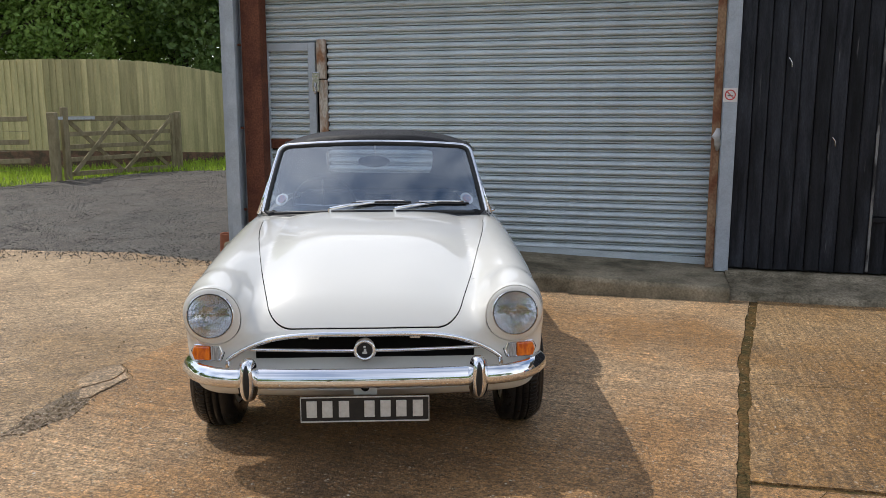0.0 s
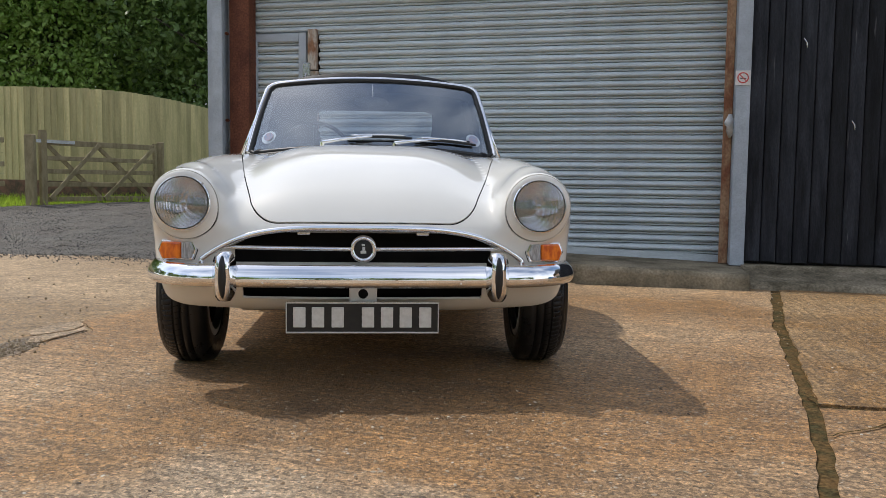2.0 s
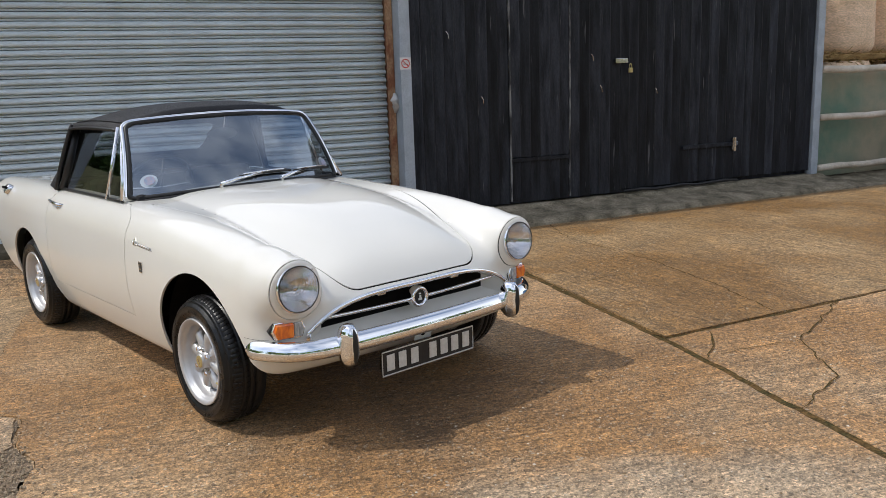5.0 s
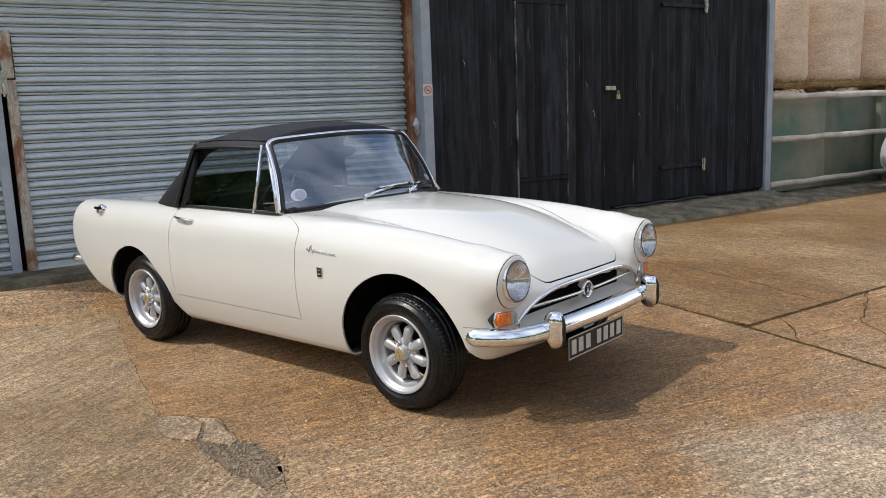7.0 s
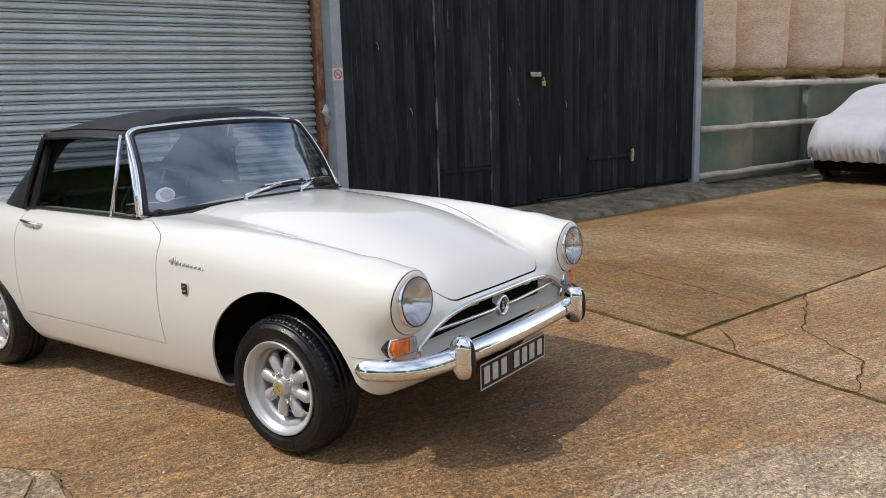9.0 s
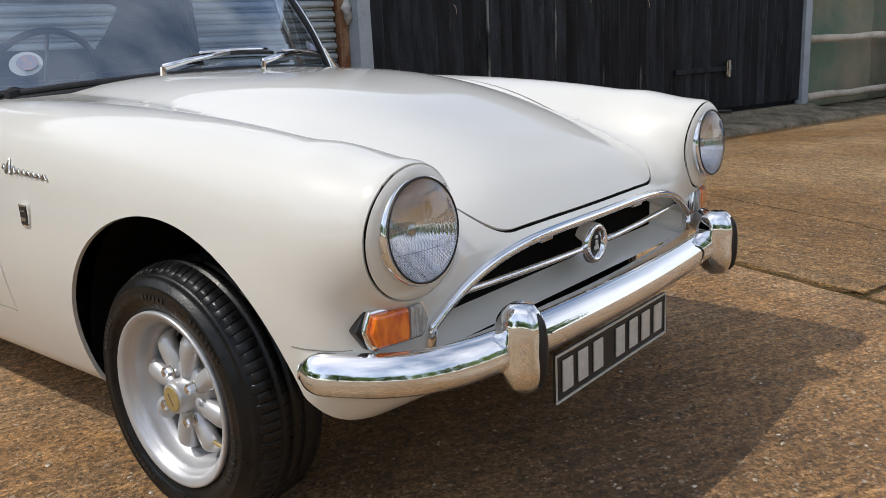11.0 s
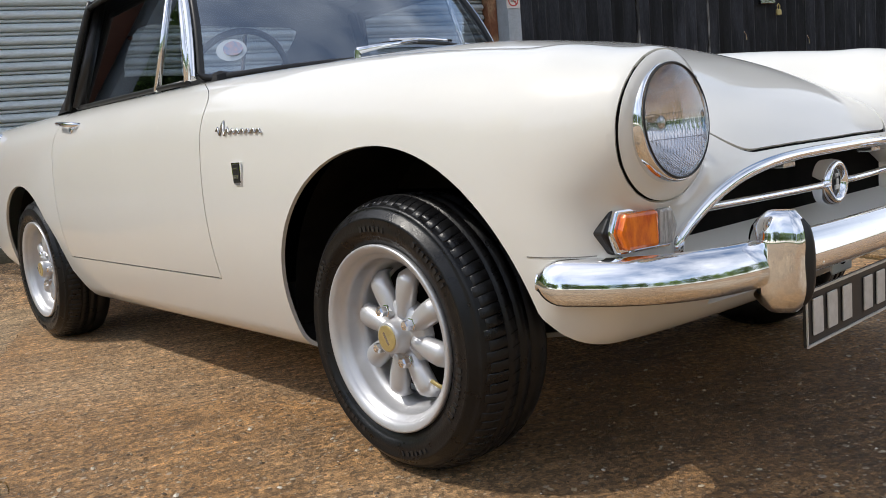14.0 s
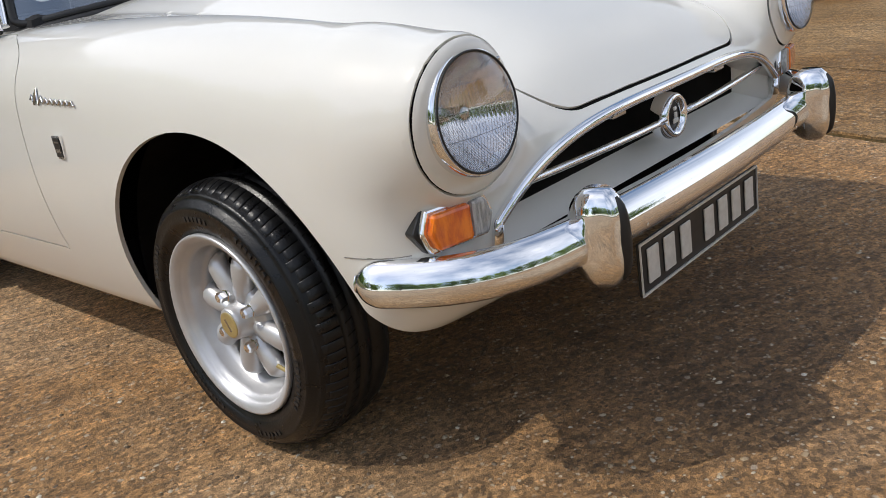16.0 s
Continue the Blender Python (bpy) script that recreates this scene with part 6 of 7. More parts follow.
b2 = bmesh.new()
NQ, NF = 40, 18
g = [[b2.verts.new(roof_point(-1 + 2 * i / NQ, j / NF)) for j in range(NF + 1)] for i in range(NQ + 1)]
for i in range(NQ):
    for j in range(NF):
        b2.faces.new((g[i][j], g[i + 1][j], g[i + 1][j + 1], g[i][j + 1]))
for side in (0, NQ):
    low = [b2.verts.new(v.co + Vector((0.012 * (-1 if side == 0 else 1), 0, -0.030))) for v in g[side]]
    for j in range(NF):
        b2.faces.new((g[side][j], g[side][j + 1], low[j + 1], low[j]))
low = [b2.verts.new(g[i][0].co + Vector((0, -0.012, -0.022))) for i in range(NQ + 1)]
for i in range(NQ):
    b2.faces.new((g[i][0], g[i + 1][0], low[i + 1], low[i]))
recalc(b2)
soft = part("soft_top", b2, VINYL, car, "black vinyl folding soft top, raised", True)


base_x = spline([0, 0.35, 0.6, 0.75, 0.88, 1.0], [0, 0.36, 0.585, 0.645, 0.672, 0.690])
base_y = spline([0, 0.35, 0.6, 0.75, 0.88, 1.0], [2.31, 2.30, 2.25, 2.15, 2.02, 1.89])


def back_point(q, f):
    top = roof_point(q, 1.0)
    a = abs(q)
    base = Vector((math.copysign(float(base_x(a)), q), float(base_y(a)), 0.862 + 0.008 * (1 - a)))
    p = top.lerp(base, f)
    return p + Vector((0.0, 0.035 * math.sin(math.pi * f) * (1 - a**6), 0.020 * math.sin(math.pi * f)))


b2, clear = bmesh.new(), bmesh.new()
NQ, NF = 40, 20
for i in range(NQ):
    for j in range(NF):
        qa, qb, fa, fb2 = -1 + 2 * i / NQ, -1 + 2 * (i + 1) / NQ, j / NF, (j + 1) / NF
        b2.faces.new([b2.verts.new(back_point(*c)) for c in ((qa, fa), (qb, fa), (qb, fb2), (qa, fb2))])
bmesh.ops.remove_doubles(b2, verts=b2.verts, dist=1e-4)


def f_back(x, y, z):
    return smax(np.abs(x) - 0.372, np.abs(z - 1.098) - 0.088, 0.05)


cut(b2, f_back)
recalc(b2)
clear = b2.copy()
for t, keep in ((b2, 1), (clear, -1)):
    bmesh.ops.delete(t, geom=[f for f in t.faces if float(f_back(*f.calc_center_median())) * keep < 0], context="FACES")
part("rear_quarter", b2, VINYL, soft, smooth=True)
back = part("rear_window", clear, GLASS, soft, "clear plastic rear window", True)
back.visible_shadow = False
for s in (-1, 1):
    b2 = tube(bmesh.new(), [roof_point(s, k / 10) + Vector((s * 0.013, 0, -0.024)) for k in range(11)], 0.009, 8)
    part("drip_rail", b2, BLACK_RUBBER, soft, smooth=True)
    b2 = tube(bmesh.new(), [roof_point(s * 0.955, 0.02 + 0.096 * k) + Vector((s * 0.002, 0, 0.002)) for k in range(11)], 0.0042, 8)
    part("seam", b2, VINYL, soft, "raised stitched seam", True)
    b2 = tube(bmesh.new(), [back_point(s, k / 10) + Vector((s * 0.004, -0.006, 0)) for k in range(11)], 0.012, 8)
    part("quarter_edge", b2, BLACK_RUBBER, soft, smooth=True)

    # door window: quarter-light, divider, drop glass
    def pane(pts, name, label):
        q = bmesh.new()
        q.faces.new([q.verts.new(p) for p in pts])
        ob = part(name, q, SIDE_GLASS, car, label)
        ob.visible_shadow = False
        return ob

    def win(yy, zz):
        return Vector((s * (0.668 - 0.30 * (zz - 0.865)), yy, zz))
    pane([win(0.99, 0.872), win(1.155, 0.872), win(1.185, 1.215), win(1.155, 1.215)], "quarter_light", "clear quarter-light")
    pane([win(1.165, 0.872), win(1.80, 0.872), win(1.80, 1.222), win(1.195, 1.218)], "door_window", "clear raised door window")
    b2 = tube(bmesh.new(), [win(1.160, 0.86), win(1.19, 1.225)], 0.0085, 8, flat=1.3)
    part("window_divider", b2, CHROME, car, "chrome quarter-light divider", True)
    b2 = tube(bmesh.new(), [win(0.955, 0.868), win(1.04, 1.03), win(1.135, 1.215)], 0.010, 8)
    part("door_pillar", b2, CHROME, car, "bright metal pillar", True)
    b2 = tube(bmesh.new(), [win(0.95 + 0.90 * k / 8, 0.868) for k in range(9)], 0.008, 8)
    part("waist_rail", b2, BLACK_RUBBER, car, "black waist seal", True)
    b2 = tube(bmesh.new(), [win(1.84, 0.865), win(1.815, 1.05), win(1.805, 1.235)], 0.022, 8)
    part("window_rear_seal", b2, BLACK_RUBBER, car, smooth=True)
    # door handle, badges, fuel cap
    b2 = bmesh.new()
    hx = s * side_x(1.70, 0.80)
    tube(b2, [(hx, 1.635, 0.797), (hx + s * 0.020, 1.655, 0.801), (hx + s * 0.025, 1.72, 0.806), (hx + s * 0.020, 1.80, 0.813), (hx, 1.83, 0.816)], [0.007, 0.0085, 0.009, 0.008, 0.005], 10)
    tube(b2, [(hx - s * 0.004, 1.69, 0.784), (hx + s * 0.016, 1.69, 0.785)], [0.016, 0.013], 12)
    part("door_handle", b2, CHROME, door_near if s < 0 else door_far, "chrome door handle", True)
script = [(0.617 - 0.216 * k / 36, 0.716 + (0.015 if k in (4, 5) else 0.0) + (0.0095 if k < 10 else 0.006) * math.sin(k * 1.55) - 0.0003 * k) for k in range(37)]
for s in (-1, 1):
    part("script_badge", tube(bmesh.new(), [(s * (side_x(a, b) + 0.003), a, b) for a, b in script], 0.0026, 6), DULL_CHROME, car, "slim chrome script badge drawn as a wavy line", True)
sx0 = side_x(0.515, 0.612)
shield = bmesh.new()
outl = [(-0.020, 0.026), (0.020, 0.026), (0.020, 0.0), (0.014, -0.026), (-0.014, -0.026), (-0.020, 0.0)]
a = [shield.verts.new((-sx0 + 0.002, 0.515 + y, 0.612 + z)) for y, z in outl]
b = [shield.verts.new((-sx0 - 0.005, 0.515 + y, 0.612 + z)) for y, z in outl]
for k in range(6):
    shield.faces.new((a[k], a[(k + 1) % 6], b[(k + 1) % 6], b[k]))
shield.faces.new(b)
badge = part("shield_badge", recalc(shield), CHROME, car, "small black and chrome shield badge")
part("badge_enamel", boxed(-sx0 - 0.0065, -sx0 - 0.004, 0.499, 0.531, 0.590, 0.634, 0.001), BLACK_RUBBER, badge)
part("badge_bar", boxed(-sx0 - 0.0075, -sx0 - 0.006, 0.503, 0.527, 0.600, 0.609), DULL_CHROME, badge)
part("badge_bar", boxed(-sx0 - 0.0075, -sx0 - 0.006, 0.503, 0.527, 0.622, 0.626), DULL_CHROME, badge)
m = Matrix.Translation((-0.742, 2.715, 0.812)) @ Matrix.Rotation(radians(-58), 4, "Y")
cap = part("fuel_cap", lathe(bmesh.new(), [(0.034, -0.02), (0.034, 0.006), (0.029, 0.012), (0.0, 0.014)], m, 32), CHROME, car, "chrome quick-release fuel cap", True)
part("cap_lever", boxed(-0.008, 0.008, -0.034, 0.044, 0.012, 0.026, 0.004, m), DARK, cap)
# rear bumper end
b2 = tube(bmesh.new(), [(-0.715, 3.08, 0.445), (-0.725, 3.16, 0.445), (-0.69, 3.235, 0.445), (-0.55, 3.275, 0.445), (0, 3.30, 0.445), (0.55, 3.275, 0.445), (0.69, 3.235, 0.445), (0.725, 3.16, 0.445), (0.715, 3.08, 0.445)], [0.012, 0.027, 0.030, 0.030, 0.030, 0.030, 0.030, 0.027, 0.012], 12)
part("rear_bumper", b2, CHROME, car, "chrome rear bumper", True)

# cabin: tub, dash, wheel, seats, mirror
b2 = bmesh.new()
box(b2, -0.60, 0.60, 0.86, 2.02, 0.27, 0.29)
box(b2, -0.63, -0.60, 0.86, 2.02, 0.27, 0.85)
box(b2, 0.60, 0.63, 0.86, 2.02, 0.27, 0.85)
box(b2, -0.60, 0.60, 0.84, 0.86, 0.27, 0.84)
box(b2, -0.60, 0.60, 2.02, 2.05, 0.27, 0.85)
part("cabin_tub", b2, INTERIOR, car, "black cabin trim")
b2 = bmesh.new()
box(b2, -0.61, 0.61, 0.90, 1.16, 0.78, 0.895, 0.03)
part("dashboard", b2, INTERIOR, car, "black padded dashboard")
# added cover that keeps the lit cream deck from showing through the cabin
part("deck_cover", boxed(-0.50, 0.50, 1.90, 2.27, 0.80, 0.884, 0.01), INTERIOR, car, "black cover added over the bright deck behind the seats")
m = Matrix.Translation((-0.32, 1.30, 0.885)) @ Matrix.Rotation(radians(-62), 4, "X")
b2 = tube(bmesh.new(), [m @ Vector((0.19 * math.cos(a), 0.19 * math.sin(a), 0)) for a in [2 * math.pi * k / 40 for k in range(40)]], 0.011, 8, closed=True)
steer = part("steering_wheel", b2, BLACK_RUBBER, car, "thin-rimmed steering wheel", True)
for a in (math.pi * 0.0, math.pi, -math.pi / 2):
    part("wheel_spoke", tube(bmesh.new(), [m @ Vector((0, 0, -0.02)), m @ Vector((0.19 * math.cos(a), 0.19 * math.sin(a), 0))], 0.007, 6), DULL_CHROME, steer)
for sx in (-0.31, 0.31):
    b2 = bmesh.new()
    box(b2, sx - 0.24, sx + 0.24, 1.30, 1.78, 0.36, 0.52, 0.05)
    seat = part("seat", b2, INTERIOR, car, "black bucket seat")
    b2 = bmesh.new()
    box(b2, -0.23, 0.23, -0.05, 0.05, 0.0, 0.44, 0.045, Matrix.Translation((sx, 1.76, 0.48)) @ Matrix.Rotation(radians(-12), 4, "X"))
    part("seat_back", b2, INTERIOR, seat)
b2 = bmesh.new()
bmesh.ops.create_uvsphere(b2, u_segments=20, v_segments=12, radius=1.0, matrix=Matrix.LocRotScale((-0.008, 1.115, 1.158), None, (0.094, 0.014, 0.034)))
mirror = part("rear_view_mirror", b2, INTERIOR, car, "oval rear-view mirror", True)
part("mirror_stem", tube(bmesh.new(), [(0, 1.11, 1.19), (0, 1.085, 1.255)], 0.0035, 8), DULL_CHROME, mirror)


# ---- the drive, grass, gate and fence behind ----
GATE_L, GATE_R = Vector((-5.16, 9.62)), Vector((-3.93, 11.45))
back_line = spline([-16, -8, -5.4, -4.1, -2.9, -0.5], [8.6, 8.9, 9.2, 10.6, 10.9, 11.4])
front_line = spline([-16, -6, -4.1, -2.56, -1.3, 0.2], [5.1, 5.05, 4.95, 4.62, 3.95, 3.4])
bm = bmesh.new()
cols = []
for i in range(121):
    gx = -14 + 13.8 * i / 120
    y0, y1 = float(front_line(gx)), float(back_line(gx))
    row = []
    for j in range(41):
        gy = y0 + (y1 - y0) * j / 40 + (0.10 * noise.noise((gx * 1.7, j * 0.9, 2.0)) if 0 < j < 40 else 0.12 * noise.noise((gx * 2.1, 4.0 + j, 9.0)))
        row.append(bm.verts.new((gx, gy, rise(gx, gy) * min(1.0, j / 4) - (0.016 if j == 0 else 0.0) + 0.004 + 0.008 * noise.noise((gx * 3, gy * 3, 1.0)))))
    cols.append(row)
for i in range(120):
    for j in range(40):
        bm.faces.new((cols[i][j], cols[i + 1][j], cols[i + 1][j + 1], cols[i][j + 1]))
tagged(mesh_object("drive", bm, GRAVEL, smooth=True), "grey loose gravel drive climbing to the gate", "drive", kind="structure")
bm = bmesh.new()
r2 = random.Random(21)
for _ in range(26000):
    gx = r2.uniform(-9, -0.9)
    y0, y1 = float(front_line(gx)), float(back_line(gx))
    gy = y0 + (y1 - y0) * r2.random() ** 1.5 + r2.gauss(0, 0.28)
    s = r2.uniform(0.004, 0.013)
    m = Matrix.LocRotScale((gx, gy, rise(gx, gy) * min(1.0, max(0.0, (gy - y0) * 10 / (y1 - y0))) + 0.004), Euler((r2.random() * 3, r2.random() * 3, r2.random() * 3)), (s, s * 0.8, s * 0.55))
    v = [bm.verts.new(m @ Vector(c)) for c in ((1, 0, 0), (-1, 0, 0), (0, 1, 0), (0, -1, 0), (0, 0, 1), (0, 0, -1))]
    for a, b, c in ((0, 2, 4), (2, 1, 4), (1, 3, 4), (3, 0, 4), (2, 0, 5), (1, 2, 5), (3, 1, 5), (0, 3, 5)):
        bm.faces.new((v[a], v[b], v[c]))
STONE = material("grey_stone_chips", (0.09, 0.088, 0.086), 0.8, second=(0.29, 0.27, 0.25), scale=9, contrast=(0.4, 0.6))
nt = STONE.node_tree
chip, chip_tone = nt.nodes.new("ShaderNodeNewGeometry"), nt.nodes.new("ShaderNodeValToRGB")
chip_tone.color_ramp.interpolation = "CONSTANT"
chip_tone.color_ramp.elements[0].color, chip_tone.color_ramp.elements[1].color = (0.045, 0.043, 0.042, 1), (0.27, 0.25, 0.225, 1)
chip_tone.color_ramp.elements[1].position = 0.80
for at_pos, col in ((0.30, (0.075, 0.074, 0.074, 1)), (0.58, (0.15, 0.135, 0.115, 1))):
    chip_tone.color_ramp.elements.new(at_pos).color = col
nt.links.new(chip.outputs["Random Per Island"], chip_tone.inputs["Fac"])
nt.links.new(chip_tone.outputs[0], nt.nodes["Principled BSDF"].inputs["Base Color"])
tagged(mesh_object("gravel", bm, STONE), "loose grey stone chips on the drive", "gravel", kind="stuff")
bm = bmesh.new()
r2 = random.Random(4)
for _ in range(15000):
    gx = r2.uniform(-10.5, -1.2)
    y1 = float(back_line(gx))
    gy = y1 - 0.05 + r2.random() ** 0.7 * 3.2
    zz = rise(gx, gy) - 0.03
    h, w, a = r2.uniform(0.05, 0.16), r2.uniform(0.006, 0.013), r2.uniform(0, 6.28)
    d = Vector((math.cos(a), math.sin(a), 0))
    lean = Vector((r2.uniform(-0.5, 0.5), r2.uniform(-0.5, 0.5), 0)) * h
    p0 = Vector((gx, gy, zz))
    bm.faces.new([bm.verts.new(c) for c in (p0 - d * w, p0 + d * w, p0 + lean + Vector((0, 0, h)))])
tagged(mesh_object("grass", bm, GRASS), "bright green rough grass behind the gate", "grass", kind="stuff")


def lift(v, h):
    return Vector((v[0], v[1], rise(v[0], v[1]) + h))


def five_bar_gate():
    along = (GATE_R - GATE_L).normalized()
    n = Vector((-along.y, along.x))
    gate = thing("field_gate", "weathered wooden five-bar field gate, shut", "gate")
    post = thing("gate_post", "thick weathered wooden gate post", "post", group="gate posts")
    c = GATE_L - along * 0.16
    part("timber", box(bmesh.new(), c.x - 0.068, c.x + 0.068, c.y - 0.068, c.y + 0.068, rise(c.x, c.y) - 0.1, rise(c.x, c.y) + 1.06, 0.02), GATE_WOOD, post)
    post = thing("gate_post", "slim weathered wooden shutting post", "post", group="gate posts")
    c = GATE_R + along * 0.09
    part("timber", box(bmesh.new(), c.x - 0.055, c.x + 0.055, c.y - 0.055, c.y + 0.055, rise(c.x, c.y) - 0.1, rise(c.x, c.y) + 1.0, 0.015), GATE_WOOD, post)
    zl, zr = rise(*GATE_L) + 0.01, rise(*GATE_R) - 0.02

    def at(k, h):
        p = GATE_L.lerp(GATE_R, k)
        return Vector((p.x, p.y, zl + (zr - zl) * k + h))
    part("heel_stile", bar(bmesh.new(), at(0.02, -0.02), at(0.02, 1.12), 0.10, 0.075, up=(n.x, n.y, 0), bevel=0.008), GATE_WOOD, gate)
    part("head_stile", bar(bmesh.new(), at(0.985, 0.0), at(0.985, 0.99), 0.06, 0.06, up=(n.x, n.y, 0), bevel=0.006), GATE_WOOD, gate)
    for h, t in ((0.07, 0.075), (0.30, 0.07), (0.50, 0.07), (0.70, 0.07), (0.94, 0.085)):
        part("bar", bar(bmesh.new(), at(0.05, h), at(0.965, h - 0.02), 0.03, t, bevel=0.006), GATE_WOOD, gate)
    off = Vector((-n.x, -n.y, 0)) * 0.035
    for a, b in ((at(0.06, 0.08), at(0.46, 0.93)), (at(0.05, 0.93), at(0.5, 0.06)), (at(0.5, 0.06), at(0.96, 0.9)), (at(0.46, 0.92), at(0.95, 0.06))):
        part("brace", bar(bmesh.new(), a + off, b + off, 0.028, 0.065, bevel=0.005), GATE_WOOD, gate)
        off = off * -1
    part("hinge_strap", bar(bmesh.new(), at(-0.04, 0.955) - Vector((n.x, n.y, 0)) * 0.03, at(0.26, 0.945) - Vector((n.x, n.y, 0)) * 0.03, 0.012, 0.05), DULL_CHROME, gate, "grey metal top hinge strap")


five_bar_gate()
side = thing("rail_fence", "weathered post-and-rail fence with stock netting", "fence")
for k in range(4):
    c = Vector((-5.55 - 1.9 * k - 1.7, 9.3 - 0.25 * k))
    part("fence_post", box(bmesh.new(), c.x - 0.05, c.x + 0.05, c.y - 0.05, c.y + 0.05, rise(c.x, c.y) - 0.1, rise(c.x, c.y) + 1.02, 0.01), GATE_WOOD, side)
for h in (0.33, 0.62, 0.97):
    part("rail", bar(bmesh.new(), lift((-5.55, 9.30), h), lift((-13, 8.4), h), 0.035, 0.075, bevel=0.006), GATE_WOOD, side)
for k in range(5):
    part("wire", bar(bmesh.new(), lift((-5.55, 9.32), 0.18 + 0.15 * k), lift((-13, 8.42), 0.18 + 0.15 * k), 0.003, 0.003), DULL_CHROME, side)

fence = thing("board_fence", "tall close-boarded timber fence, weathered olive brown", "fence")
fx = spline([0, 3, 5.5, 8.0, 9.7, 11.0, 13.0], [-16.0, -11.0, -7.05, -4.55, -3.3, -2.3, -0.6])
fy = spline([0, 3, 5.5, 8.0, 9.7, 11.0, 13.0], [10.2, 10.9, 11.3, 12.0, 13.1, 14.3, 16.6])
ftop = spline([0, 5.5, 8.0, 9.7, 11.0, 13.0], [2.29, 2.29, 2.30, 2.11, 1.91, 1.68])
ffoot = spline([0, 5.5, 8.0, 9.7, 11.0, 13.0], [0.72, 0.72, 0.66, 0.58, 0.54, 0.50])
arc, last, q = 0.0, None, 0.0
places = []
while q < 13.0:
    p = Vector((float(fx(q)), float(fy(q))))
    if last is None or (p - last).length >= 0.098:
        places.append((q, p))
        last = p
    q += 0.01
r2 = random.Random(8)
for (q, p), (_, p2) in zip(places, places[1:]):
    d = (p2 - p).normalized()
    n = Vector((-d.y, d.x))
    t0, t1 = float(ffoot(q)), float(ftop(q)) + r2.uniform(-0.006, 0.006)
    b2 = bmesh.new()
    a, b = p - d * 0.010, p2
    pts = [a - n * 0.006, b - n * 0.030, b - n * 0.006, a + n * 0.004]
    lo = [b2.verts.new((v.x, v.y, t0)) for v in pts]
    hi = [b2.verts.new((v.x, v.y, t1)) for v in pts]
    for k in range(4):
        b2.faces.new((lo[k], lo[(k + 1) % 4], hi[(k + 1) % 4], hi[k]))
    b2.faces.new(hi)
    part("board", b2, FENCE_WOOD, fence)
b2 = bmesh.new()
prev = None
for q, p in places[::3]:
    f = float(ffoot(q))
    cur = [b2.verts.new((p.x + 0.02, p.y - 0.03, f + 0.01)), b2.verts.new((p.x, p.y - 0.06, rise(p.x, p.y) - 0.1))]
    if prev:
        b2.faces.new((prev[0], cur[0], cur[1], prev[1]))
    prev = cur
BRICK_RED = material("red_brick_footing", (0.22, 0.12, 0.075), 0.9, second=(0.10, 0.075, 0.045), scale=9, contrast=(0.4, 0.6), fine=0.3, bump=0.4)
part("footing", b2, BRICK_RED, fence, "low red-brown brick footing")

pot = thing("terracotta_brick", "broken terracotta land drain stood on end beside the barn corner", "brick")
m = Matrix.Translation((-1.66, 4.72, rise(-1.66, 4.72) + 0.0)) @ pose(0, 0, 0, 3, 2, 0)
b2 = lathe(bmesh.new(), [(0.052, 0.0), (0.060, 0.0), (0.062, 0.10), (0.060, 0.19), (0.048, 0.19), (0.046, 0.02), (0.0, 0.02)], m, 24)
part("pipe", b2, TERRACOTTA, pot, smooth=False)


